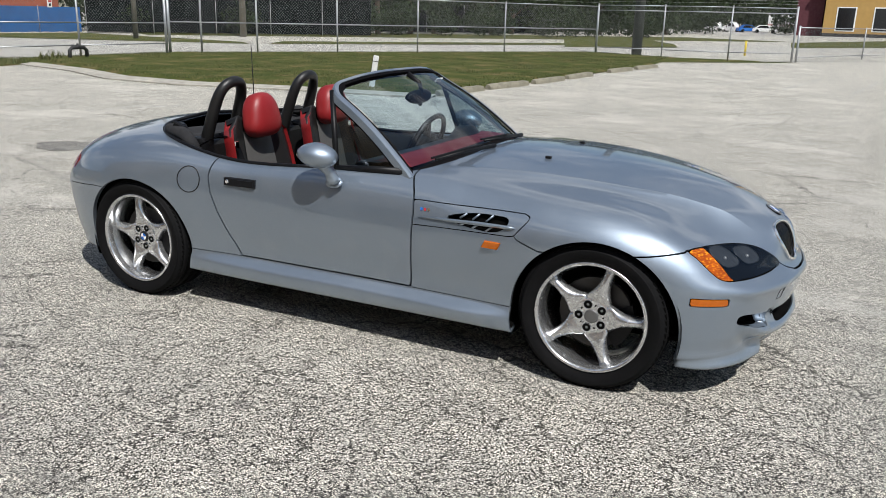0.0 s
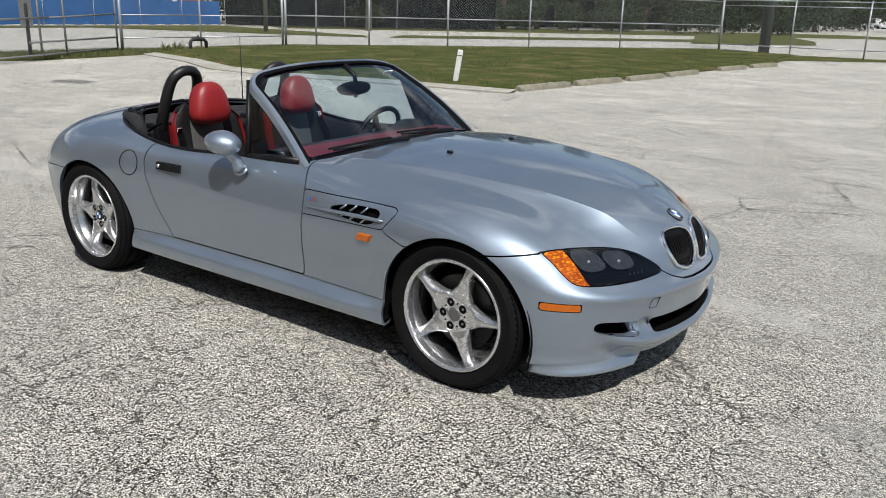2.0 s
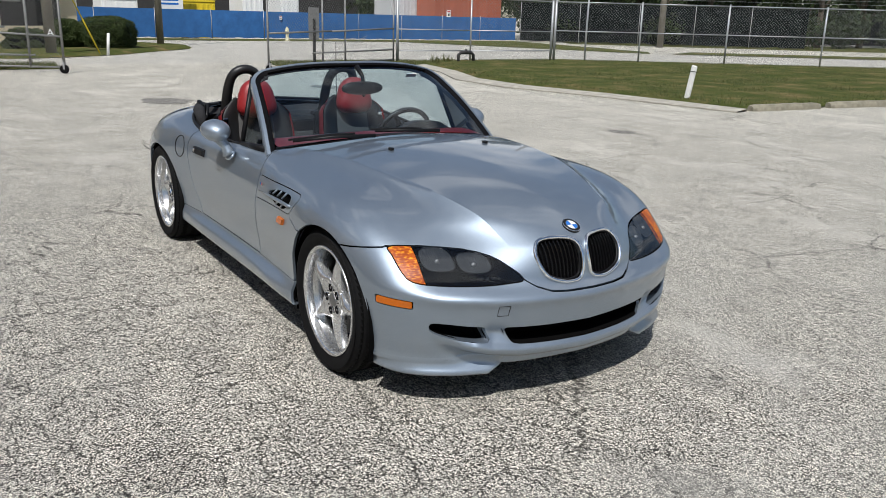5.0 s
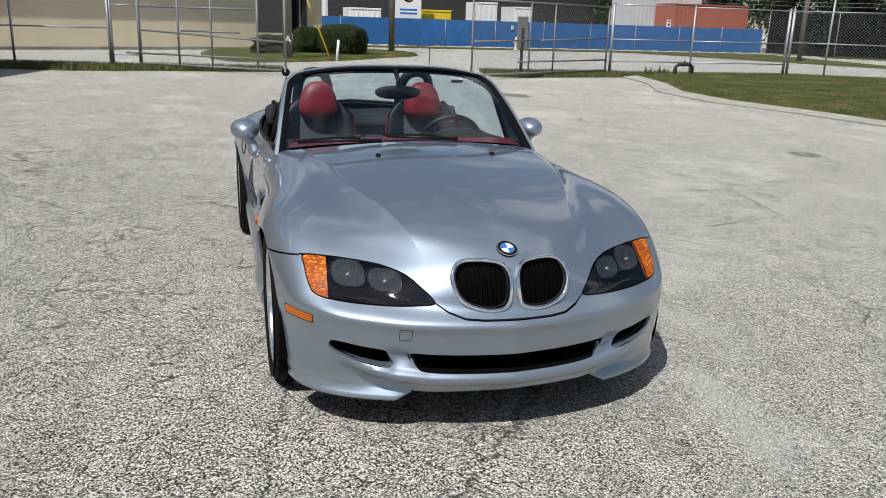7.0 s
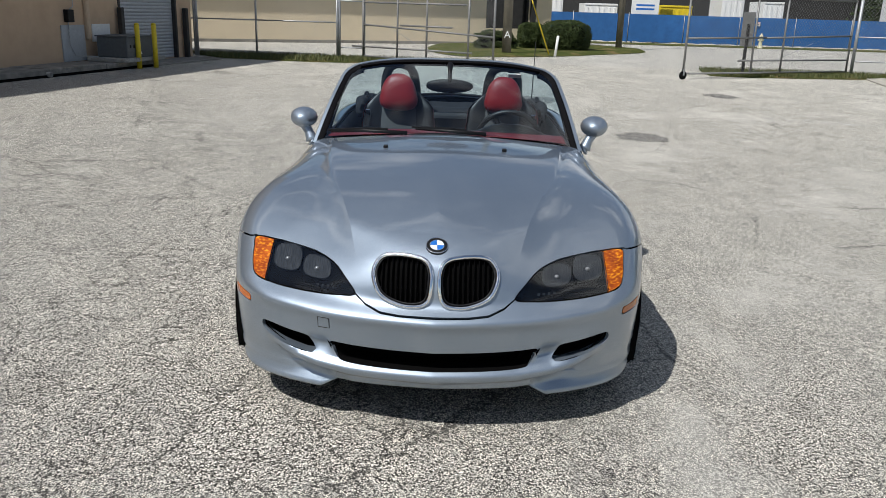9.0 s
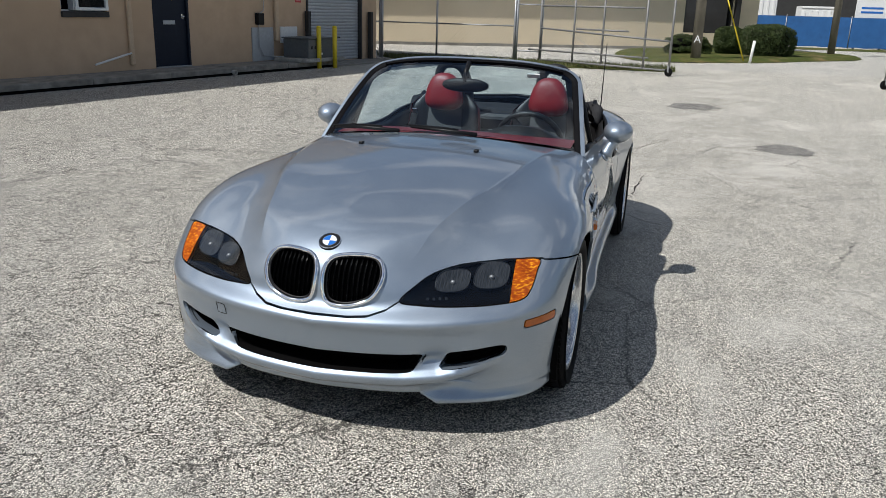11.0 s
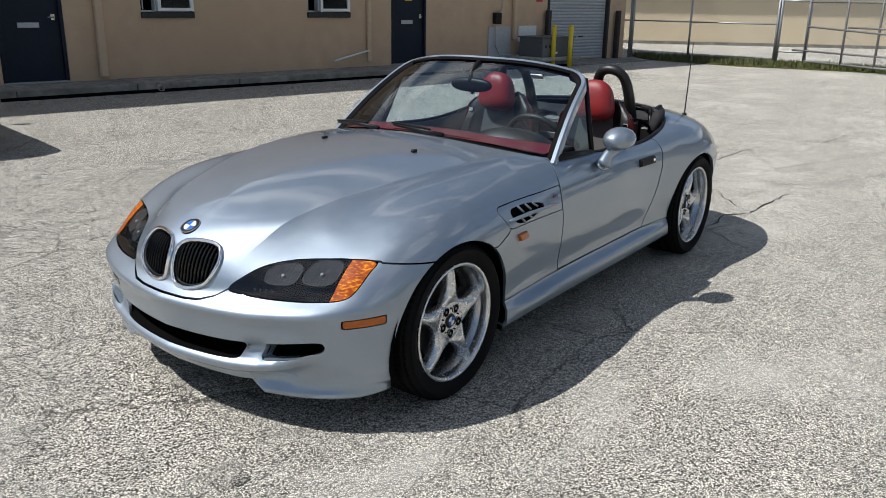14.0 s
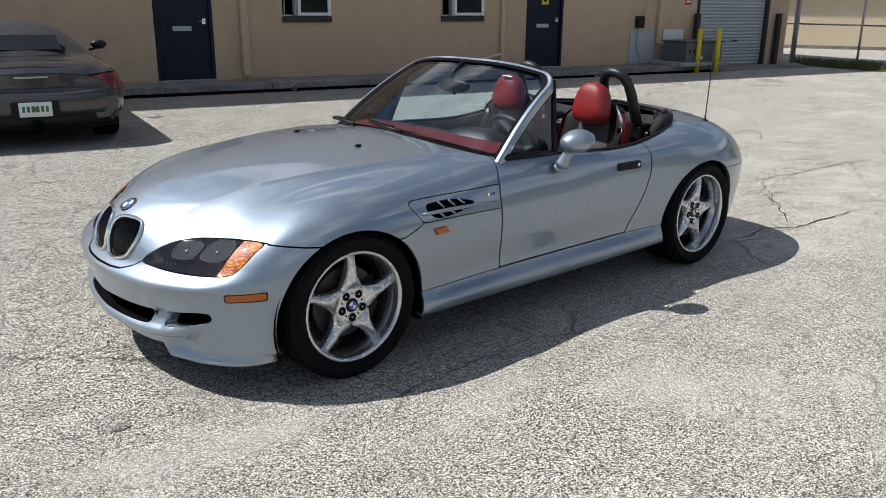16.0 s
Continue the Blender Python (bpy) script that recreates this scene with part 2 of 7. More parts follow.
    m.set(color=c, rough=0.4, coat=0.3, coat_rough=0.03, spec=0.2)
    m.bump(facet_glints, 0.25, 0.003)
    return m.m


def fluted_reflector():
    m = Mat("lamp_reflector")
    flutes = m.noise(60, 1, 0.3, (0.6, 5, 0.12))
    n = m.noise(40, 3)
    m.set(color=m.mix(n, m.ramp(flutes, (0.35, (0.03, 0.034, 0.04)), (0.65, (0.085, 0.09, 0.10))), (0.035, 0.04, 0.045)), rough=0.6, metal=0.0, spec=0.1)
    m.bump(flutes, 0.5, 0.004)
    return m.m


ORANGE = plain("orange_plastic", (0.46, 0.105, 0.003), 0.2, vary=0.12, scale=60, coat=0.2)
GLOSSBLACK = plain("gloss_black", (0.004, 0.004, 0.0045), 0.2, vary=0.1)
AMBER = amber_plastic()
REDLAMP = plain("red_lamp_plastic", (0.22, 0.008, 0.01), 0.1, vary=0.1, coat=0.6)
PLUMLAMP = plain("dark_red_lamp", (0.150, 0.007, 0.012), 0.12, vary=0.1, coat=0.5)
REFLECTOR = fluted_reflector()
WHITE = plain("white_paint", (0.76, 0.76, 0.74), 0.5, vary=0.08)
BLUE = plain("blue_enamel", (0.02, 0.14, 0.48), 0.25, vary=0.04)
BADGERED = plain("red_enamel", (0.45, 0.03, 0.04), 0.3)
LOT = ground_material("bleached_asphalt", (0.985, 0.95, 0.862), placed=True)
GRASS = grass_material()

# ---- mesh helpers ----


def mesh_ob(name, verts, faces, material, smooth=True):
    me = bpy.data.meshes.new(name)
    me.from_pydata([tuple(map(float, v)) for v in verts], [], [tuple(f) for f in faces])
    me.validate()
    if smooth:
        me.polygons.foreach_set("use_smooth", [True] * len(me.polygons))
    me.materials.append(material)
    return new(name, me)


def empty(name, m, label, category, group="", kind=""):
    ob = new(name)
    ob.empty_display_size = 0.1
    ob.matrix_world = m
    return tagged(ob, label, category, group, kind)


def part(name, bm, material, parent=None, label="", smooth=False, m=None):
    """One mesh object from a bmesh or from (verts, faces), under a thing or a part."""
    if isinstance(bm, tuple):
        ob = mesh_ob(name, bm[0], bm[1], material, smooth)
    else:
        me = bpy.data.meshes.new(name)
        bm.to_mesh(me)
        bm.free()
        if smooth:
            me.polygons.foreach_set("use_smooth", [True] * len(me.polygons))
        me.materials.append(material)
        ob = new(name, me)
    if parent:
        ob.parent = parent
    if m is not None:
        ob.matrix_local = m
    if label:
        ob["label"] = label
    return ob


def box(x0, y0, z0, x1, y1, z1, bevel=0.0, bm=None, m=None, segments=1):
    bm = bm or bmesh.new()
    made = bmesh.ops.create_cube(bm, size=1.0)["verts"]
    for v in made:
        v.co = Vector(((x0 + x1) / 2 + v.co.x * (x1 - x0), (y0 + y1) / 2 + v.co.y * (y1 - y0), (z0 + z1) / 2 + v.co.z * (z1 - z0)))
    if bevel:
        edges = {e for v in made for e in v.link_edges}
        res = bmesh.ops.bevel(bm, geom=list(edges), offset=bevel, segments=segments, affect="EDGES", profile=0.5)
        made = list({v for f in res["faces"] for v in f.verts} | {v for v in made if v.is_valid})
    if m is not None:
        bmesh.ops.transform(bm, matrix=m, verts=made)
    return bm


def tube(points, radius, sides=8, closed=False, bm=None, caps=True):
    """A round bar along points; radius may be one number or one a point."""
    bm = bm or bmesh.new()
    pts = [Vector(p) for p in points]
    n = len(pts)
    rad = radius if isinstance(radius, (list, tuple)) else [radius] * n
    rings, up = [], None
    for i, p in enumerate(pts):
        a, b = pts[i - 1] if i or closed else p, pts[(i + 1) % n] if i < n - 1 or closed else p
        d = (b - a).normalized()
        if up is None:
            up = Vector((0, 0, 1)) if abs(d.z) < 0.9 else Vector((1, 0, 0))
        side = d.cross(up).normalized()
        up = side.cross(d).normalized()
        rings.append([bm.verts.new(p + rad[i] * (math.cos(t) * side + math.sin(t) * up)) for t in
                      (2 * math.pi * k / sides for k in range(sides))])
    for i in range(n if closed else n - 1):
        r0, r1 = rings[i], rings[(i + 1) % n]
        for k in range(sides):
            bm.faces.new((r0[k], r0[(k + 1) % sides], r1[(k + 1) % sides], r1[k]))
    if caps and not closed:
        bm.faces.new(rings[0][::-1])
        bm.faces.new(rings[-1])
    bmesh.ops.recalc_face_normals(bm, faces=bm.faces)
    return bm


def lathe(profile, sides=48, axis="Y", bm=None):
    """A body of revolution: profile of (radius, along) round the axis."""
    bm = bm or bmesh.new()
    rings = []
    for r, a in profile:
        if r < 1e-5:
            rings.append([bm.verts.new((0, a, 0) if axis == "Y" else (0, 0, a))])
            continue
        ring = []
        for k in range(sides):
            t = 2 * math.pi * k / sides
            c, s = r * math.cos(t), r * math.sin(t)
            ring.append(bm.verts.new((c, a, s) if axis == "Y" else (c, s, a)))
        rings.append(ring)
    for r0, r1 in zip(rings, rings[1:]):
        for k in range(sides):
            quad = [r0[k % len(r0)], r0[(k + 1) % len(r0)], r1[(k + 1) % len(r1)], r1[k % len(r1)]]
            face = list(dict.fromkeys(quad))
            if len(face) > 2:
                bm.faces.new(face)
    bmesh.ops.recalc_face_normals(bm, faces=bm.faces)
    return bm


def blob(rx, ry, rz, m=None, seg=20, rings=12, power=2.0, bm=None):
    """A rounded body, from ball (power 2) to cushion (power 4)."""
    bm = bm or bmesh.new()
    made = bmesh.ops.create_uvsphere(bm, u_segments=seg, v_segments=rings, radius=1)["verts"]
    for v in made:
        k = (abs(v.co.x) ** power + abs(v.co.y) ** power + abs(v.co.z) ** power) ** (-1 / power)
        v.co = Vector((v.co.x * k * rx, v.co.y * k * ry, v.co.z * k * rz))
    if m is not None:
        bmesh.ops.transform(bm, matrix=m, verts=made)
    return bm


def spline(points, n, closed=False):
    """A smooth curve through points, n steps a span."""
    p = np.array(points, float)
    if closed:
        p = np.vstack([p[-1], p, p[0], p[1]])
    else:
        p = np.vstack([2 * p[0] - p[1], p, 2 * p[-1] - p[-2]])
    out = []
    for i in range(1, len(p) - 2):
        for t in np.linspace(0, 1, n, endpoint=False):
            a, b, c, d = p[i - 1:i + 3]
            out.append(0.5 * (2 * b + (c - a) * t + (2 * a - 5 * b + 4 * c - d) * t * t + (3 * b - a - 3 * c + d) * t ** 3))
    if not closed:
        out.append(p[-2])
    return np.array(out)


def flip(v):
    return v * np.array((1, -1, 1))


def grid_faces(n, m):
    return [(j * m + k, (j + 1) * m + k, (j + 1) * m + k + 1, j * m + k + 1) for j in range(n - 1) for k in range(m - 1)]


def clip(mesh, value, low=0.0, high=0.0):
    """Cuts a mesh (points, faces) along the line where value is between low and high: (the part below low, the part above high)."""
    v, faces = mesh
    out = []
    for level, sign in ((low, 1.0), (high, -1.0)):
        d = (value - level) * sign
        keep = d <= 0
        pts, index, made, new_faces = list(map(tuple, v)), {}, {}, []
        for f in faces:
            k = [keep[i] for i in f]
            if all(k):
                new_faces.append(f)
            elif any(k):
                poly = []
                for a, b in zip(f, f[1:] + f[:1]):
                    if keep[a]:
                        poly.append(a)
                    if keep[a] != keep[b]:
                        key = (a, b) if a < b else (b, a)
                        if key not in made:
                            lo, hi = key
                            s = d[lo] / (d[lo] - d[hi])
                            made[key] = len(pts)
                            pts.append(tuple(v[lo] + s * (v[hi] - v[lo])))
                        poly.append(made[key])
                poly = list(dict.fromkeys(poly))
                if len(poly) > 2:
                    new_faces.append(tuple(poly))
        used = sorted({i for f in new_faces for i in f})
        index = {i: n for n, i in enumerate(used)}
        out.append((np.array([pts[i] for i in used]).reshape(-1, 3), [tuple(index[i] for i in f) for f in new_faces]))
    return out


def outline(points, q):
    """Signed distance of the plane points q from a closed outline, negative inside."""
    a = np.array(points, float)
    b = np.roll(a, -1, axis=0)
    best, inside = np.full(len(q), 1e9), np.zeros(len(q), bool)
    for (ax, ay), (bx, by) in zip(a, b):
        ex, ey = bx - ax, by - ay
        s = np.clip(((q[:, 0] - ax) * ex + (q[:, 1] - ay) * ey) / (ex * ex + ey * ey + 1e-12), 0, 1)
        best = np.minimum(best, np.hypot(q[:, 0] - ax - s * ex, q[:, 1] - ay - s * ey))
        cross = (ay > q[:, 1]) != (by > q[:, 1])
        if ey:
            inside ^= cross & (q[:, 0] < ax + (q[:, 1] - ay) * ex / ey)
    return np.where(inside, -best, best)


def normals(mesh):
    v, faces = mesh
    n = np.zeros_like(v)
    for f in faces:
        c = np.cross(v[f[1]] - v[f[0]], v[f[2]] - v[f[0]])
        for i in f:
            n[i] += c
    return n / np.maximum(np.linalg.norm(n, axis=1), 1e-9)[:, None]


def rim(mesh, depth=0.010, seam=True):
    """The mesh with its open edges turned inwards by depth, so that a panel shows thickness. seam: not at y = 0."""
    v, faces = mesh
    n = normals(mesh)
    count = {}
    for f in faces:
        for a, b in zip(f, f[1:] + f[:1]):
            count[(a, b) if a < b else (b, a)] = None if (a, b) not in count and (b, a) in count or (a, b) in count else (a, b)
    pts, extra = [tuple(p) for p in v], []
    twin = {}
    for e in count.values():
        if e is None:
            continue
        a, b = e
        if seam and abs(v[a][1]) < 1e-4 and abs(v[b][1]) < 1e-4:
            continue
        for i in (a, b):
            if i not in twin:
                twin[i] = (len(pts), len(pts) + 1)
                pts.append(tuple(v[i]))
                pts.append(tuple(v[i] - n[i] * depth))
        extra.append((twin[b][0], twin[a][0], twin[a][1], twin[b][1]))
    return np.array(pts), list(faces) + extra


def both_sides(mesh):
    """The half mesh and its mirror image, welded at y = 0."""
    v, faces = mesh
    other, pts = {}, [tuple(p) for p in v]
    for i, p in enumerate(v):
        if abs(p[1]) < 1e-5:
            other[i] = i
        else:
            other[i] = len(pts)
            pts.append((p[0], -p[1], p[2]))
    return np.array(pts), list(faces) + [tuple(other[i] for i in f[::-1]) for f in faces]


def mirrored(mesh):
    return flip(mesh[0]), [f[::-1] for f in mesh[1]]



# ---- ground, verges and kerbs ----
ROAD = ground_material("worn_street", (1.10, 1.065, 0.97), 0.3, 0.7)
CONCRETE = plain("weathered_concrete", (0.34, 0.33, 0.30), 0.9, vary=0.3, scale=14, bump=0.3)
PALEKERB = plain("pale_worn_concrete", (0.40, 0.375, 0.32), 0.9, vary=0.4, scale=7, bump=0.4)
WALKTOP = plain("stained_concrete", (0.25, 0.235, 0.205), 0.9, vary=0.5, scale=6, bump=0.3)
GALV = plain("galvanised_steel", (0.40, 0.41, 0.42), 0.5, 0.6, 0.2, 25)
WIRE = plain("weathered_wire", (0.20, 0.205, 0.21), 0.6, 0.4, 0.25, 25)
DARKIRON = plain("dark_iron", (0.035, 0.034, 0.033), 0.6, 0.3, 0.3)
# DULLPIPE: darker than GALV, for rust and for the shaded side of the pipes
DULLPIPE = plain("dull_pipe", (0.21, 0.21, 0.205), 0.6, 0.4, 0.35, 18)
WOODPOLE = plain("weathered_pole", (0.205, 0.185, 0.145), 0.9, vary=0.35, scale=30, bump=0.5)
DARKPOLE = plain("dark_pole", (0.055, 0.062, 0.052), 0.9, vary=0.35, scale=25, bump=0.4)
BROWN = plain("brown_wall_paint", (0.52, 0.375, 0.25), 0.85, vary=0.10, scale=3.0, bump=0.1)
TANTRIM = plain("tan_paint", (0.55, 0.41, 0.28), 0.7, vary=0.08)
NAVY = plain("navy_door_paint", (0.010, 0.015, 0.028), 0.5, vary=0.15, spec=0.2)
CREAM = plain("cream_wall_paint", (0.66, 0.56, 0.40), 0.85, vary=0.08, scale=2.0, bump=0.1)
YELLOW = plain("yellow_paint", (0.70, 0.52, 0.02), 0.5, vary=0.12)
SHUTTER = plain("grey_shutter", (0.42, 0.44, 0.46), 0.5, 0.2, 0.1)
BLUEMESH = plain("blue_screen_fabric", (0.022, 0.112, 0.315), 0.85, vary=0.22, scale=2.5)
BLACKMESH = plain("black_screen_fabric", (0.010, 0.012, 0.012), 0.95, vary=0.5, scale=2.0, spec=0.03)
MOSSY = plain("mossy_concrete", (0.24, 0.22, 0.165), 0.95, vary=0.45, scale=9, bump=0.5)
DULLWHITE = plain("dull_white_paint", (0.50, 0.51, 0.52), 0.6, vary=0.15, scale=3)
RUST = plain("red_container_paint", (0.36, 0.10, 0.055), 0.7, vary=0.2, scale=2)
ACGREY = plain("grey_unit_paint", (0.10, 0.11, 0.115), 0.55, vary=0.15)
BARK = plain("bark", (0.11, 0.085, 0.06), 0.95, vary=0.4, scale=20, bump=0.6)


def leaf_material(name, a, b):
    m = Mat(name)
    info = m.node("ShaderNodeNewGeometry").outputs["Random Per Island"]
    m.set(color=m.ramp(info, (0.0, a), (1.0, b)), rough=0.6, spec=0.3)
    return m.m


LEAF = leaf_material("leaves", (0.009, 0.018, 0.006), (0.036, 0.056, 0.015))
HEDGELEAF = leaf_material("hedge_leaves", (0.020, 0.036, 0.010), (0.068, 0.092, 0.024))
BLADE = leaf_material("grass_blades", (0.034, 0.060, 0.012), (0.150, 0.142, 0.055))


def sheet(name, outline_points, z, material, label, kind="structure", category="ground"):
    bm = bmesh.new()
    bm.faces.new([bm.verts.new((x, y, z)) for x, y in outline_points])
    bmesh.ops.recalc_face_normals(bm, faces=bm.faces)
    if bm.faces[:][0].normal.z < 0:
        bmesh.ops.reverse_faces(bm, faces=bm.faces[:])
    return tagged(part(name, bm, material), label, category, kind=kind)


bm = bmesh.new()
bmesh.ops.create_grid(bm, x_segments=2, y_segments=2, size=4000)
tagged(part("ground", bm, LOT), "bleached cracked asphalt car park with bared stones", "ground", kind="structure")
DIAG = np.array((10.4, 15.7)) / math.hypot(10.4, 15.7)
OUT = np.array((-DIAG[1], DIAG[0]))
CORNER = np.array((-18.65, 17.4))


def off(s, d):
    """A place s metres along the slanting fence and d metres out on the street side."""
    p = CORNER + DIAG * s + OUT * d
    return float(p[0]), float(p[1])


street = [(-19.9, -60), (-19.9, 16.8), off(-.4, 1.2), off(19, 1.2), off(70, 1.2), off(120, 1.2), off(120, 10.5), off(6, 10.5), (-38.3, 22), (-38.3, -60)]
sheet("road", street, 0.004, ROAD, "sun-bleached grey street beyond the fence", category="road")
VERGE = [(-5.1, 10.35), (-4.75, 14.3), (-4.45, 19.6), (-4.1, 26.0), (-4.6, 31.6), off(19, .8), off(0.1, .8), (-19.3, 17.2), (-19.3, 11.6), (-17.9, 11.55), (-14.9, 10.75),
         (-12.5, 9.75), (-10.4, 9.6), (-8.3, 10.05), (-6.4, 10.25)]


def raised_sheet(name, pts, height, material, label, n=70, bump=0.05, category="grass"):
    """A gently uneven raised bed, sloping to the ground at its edge."""
    pts = np.array(pts)
    lo, hi = pts.min(0), pts.max(0)
    xs, ys = np.linspace(lo[0], hi[0], n), np.linspace(lo[1], hi[1], n)
    q = np.array([(x, y) for x in xs for y in ys])
    d = outline(pts, q)
    z = np.clip(-d / 0.25, 0, 1) * height + np.array([bump * noise.noise((x * 0.7, y * 0.7, 3.0)) for x, y in q]) * np.clip(-d / 1.0, 0, 1)
    mesh = (np.column_stack([q, z + 0.006]), [(i * n + j, (i + 1) * n + j, (i + 1) * n + j + 1, i * n + j + 1) for i in range(n - 1) for j in range(n - 1)])
    inside, _ = clip(mesh, d)
    return tagged(mesh_ob(name, inside[0], inside[1], material), label, category, kind="structure"), pts


def scatter_blades(name, pts, count, height, label, seed, zfun=lambda x, y: 0.05, size=0.006, tilt=0.6):
    """Short bent blades strewn over a bed."""
    rnd = random.Random(seed)
    pts = np.array(pts)
    lo, hi = pts.min(0), pts.max(0)
    q = np.random.RandomState(seed).uniform(lo, hi, (count * 3, 2))
    q = q[outline(pts, q) < -0.02][:count]
    verts, faces = [], []
    for x, y in q:
        a, l = rnd.uniform(0, 6.283), height * rnd.uniform(0.5, 1.3)
        dx, dy = math.cos(a), math.sin(a)
        lean = rnd.uniform(0.1, tilt) * l
        w = size * rnd.uniform(0.7, 1.6)
        z = zfun(x, y)
        k = len(verts)
        verts += [(x - dy * w, y + dx * w, z), (x + dy * w, y - dx * w, z), (x + dx * lean, y + dy * lean, z + l)]
        faces.append((k, k + 1, k + 2))
    return tagged(mesh_ob(name, verts, faces, BLADE, False), label, "grass", kind="stuff")


verge, _ = raised_sheet("grass_verge", VERGE, 0.10, GRASS, "mown green and brown grass verge by the fence")
scatter_blades("grass", VERGE, 90000, 0.048, "short mown grass with dry patches", 4, lambda x, y: 0.085, 0.007)
PATHEDGE = [(-18.0, 11.0), (-15.0, 10.2), (-12.6, 9.1), (-10.4, 8.95), (-8.3, 9.45), (-6.4, 9.7), (-4.9, 9.9)]
edge_in = [(-17.9, 11.5), (-14.9, 10.7), (-12.5, 9.7), (-10.4, 9.55), (-8.3, 10.0), (-6.4, 10.2), (-5.0, 10.3)]
bm = bmesh.new()
rows = []
for (a, b), (c, d) in zip(PATHEDGE, edge_in):
    rows.append([bm.verts.new((a, b, 0.006)), bm.verts.new((a, b, 0.03)), bm.verts.new((c, d, 0.05)), bm.verts.new((c, d, 0.0))])
for r0, r1 in zip(rows, rows[1:]):
    for k in range(3):
        bm.faces.new((r0[k], r1[k], r1[k + 1], r0[k + 1]))
bmesh.ops.recalc_face_normals(bm, faces=bm.faces)
tagged(part("kerb", bm, PALEKERB), "low worn concrete edging along the grass", "kerb", kind="structure")


def wheel_stop(m, mossy):
    bm = bmesh.new()
    prof = [(-.085, 0), (.085, 0), (.075, .07), (.05, .115), (-.05, .115), (-.075, .07)]
    n = 12
    rings = []
    rnd = random.Random(mossy)
    for i in range(n + 1):
        x = -0.9 + 1.8 * i / n
        k = 0.86 if i in (0, n) else 1.0
        rings.append([bm.verts.new((x, y * k + rnd.uniform(-.006, .006), z * k + (rnd.uniform(-.008, .006) if z > 0 else 0))) for y, z in prof])
    for a, b in zip(rings, rings[1:]):
        for k in range(6):
            bm.faces.new((a[k], a[(k + 1) % 6], b[(k + 1) % 6], b[k]))
    bm.faces.new(rings[0])
    bm.faces.new(rings[-1])
    bmesh.ops.recalc_face_normals(bm, faces=bm.faces)
    ob = part("parking_stop", bm, MOSSY, smooth=False)
    ob.matrix_world = m
    return tagged(ob, "grey weathered concrete wheel stop at the grass edge", "parking stop", "wheel stops along the grass")


for (x0, y0), (x1, y1) in (((-5.05, 10.45), (-4.85, 12.2)), ((-4.83, 12.5), (-4.62, 14.3)), ((-4.55, 14.65), (-4.42, 16.4)), ((-4.42, 16.75), (-4.3, 18.7)),
                           ((-4.25, 20.3), (-4.0, 22.2)), ((-4.0, 22.7), (-3.7, 24.6))):
    a = math.degrees(math.atan2(y1 - y0, x1 - x0))
    wheel_stop(pose((x0 + x1) / 2, (y0 + y1) / 2, 0, random.uniform(-2, 2), 0, a + random.uniform(-2, 2)), int(y0 * 10))

# far verges and pavements across the street
sheet("far_verge", [off(7, 10.5), off(30, 10.5), off(36, 12.5), off(30, 14), off(9, 14)], 0.03, GRASS, "grass strip between street and drive", category="grass")
sheet("far_lawn", [off(4, 24), off(60, 20), off(60, 33), off(4, 36)], 0.02, GRASS, "grass in front of the trees", category="grass")
sheet("far_grass", [(-12.2, 41), (-7.2, 48), (-9, 56), (-15.4, 73), (-18, 59)], 0.034, GRASS, "grass tongue between street and drive", category="grass")
sheet("far_grass", [(-1.3, 56.6), (4.7, 66.7), (20, 92), (20, 124), (5.9, 101), (-2.3, 73.7)], 0.034, GRASS, "grass strip before the ochre building", category="grass")
FADED = Mat("faded_marking")
FADED.set(color=(0.66, 0.65, 0.61), rough=0.9, alpha=FADED.ramp(FADED.noise(7, 5, 0.7), (0.46, (0, 0, 0)), (0.56, (0.85, 0.85, 0.85))))
for (x0, y0), (x1, y1) in (((.80, 17.3), (1.48, 22.5)), ((-.80, 17.5), (-.16, 21.7)), ((2.3, 17.1), (3.0, 22.3)), ((-8.2, 4.8), (-7.6, 6.3))):
    d = (Vector((x1, y1)) - Vector((x0, y0))).normalized() * .05
    sheet("parking_line", [(x0 - d.y, y0 + d.x), (x0 + d.y, y0 - d.x), (x1 + d.y, y1 - d.x), (x1 - d.y, y1 + d.x)], 0.005, FADED.m, "faded white parking line", category="marking")
CRACK = plain("crack_dirt", (0.030, 0.028, 0.025), 0.95, vary=0.4, spec=0.1)


def crack_line(points, width, seed):
    """A wandering open crack in the asphalt."""
    rnd = random.Random(seed)
    pts = []
    for (x0, y0), (x1, y1) in zip(points, points[1:]):
        n = max(3, int(math.hypot(x1 - x0, y1 - y0) / .07))
        pts += [(x0 + (x1 - x0) * k / n, y0 + (y1 - y0) * k / n) for k in range(n)]
    verts, faces = [], []
    wander = 0.0
    for i, (x, y) in enumerate(pts):
        x1, y1 = pts[min(i + 1, len(pts) - 1)]
        x0, y0 = pts[max(i - 1, 0)]
        d = math.hypot(x1 - x0, y1 - y0) or 1
        nx, ny = -(y1 - y0) / d, (x1 - x0) / d
        wander = .8 * wander + rnd.uniform(-.02, .02)
        w = width * rnd.uniform(.35, 1.2) * min(1, (i + .3) / 4, (len(pts) - i - .7) / 4)
        verts += [(x + nx * (wander - w / 2), y + ny * (wander - w / 2), .0042), (x + nx * (wander + w / 2), y + ny * (wander + w / 2), .0042)]
        if i:
            faces.append((2 * i - 2, 2 * i, 2 * i + 1, 2 * i - 1))
    return tagged(mesh_ob("crack", verts, faces, CRACK, False), "long open crack in the asphalt", "crack", kind="structure")


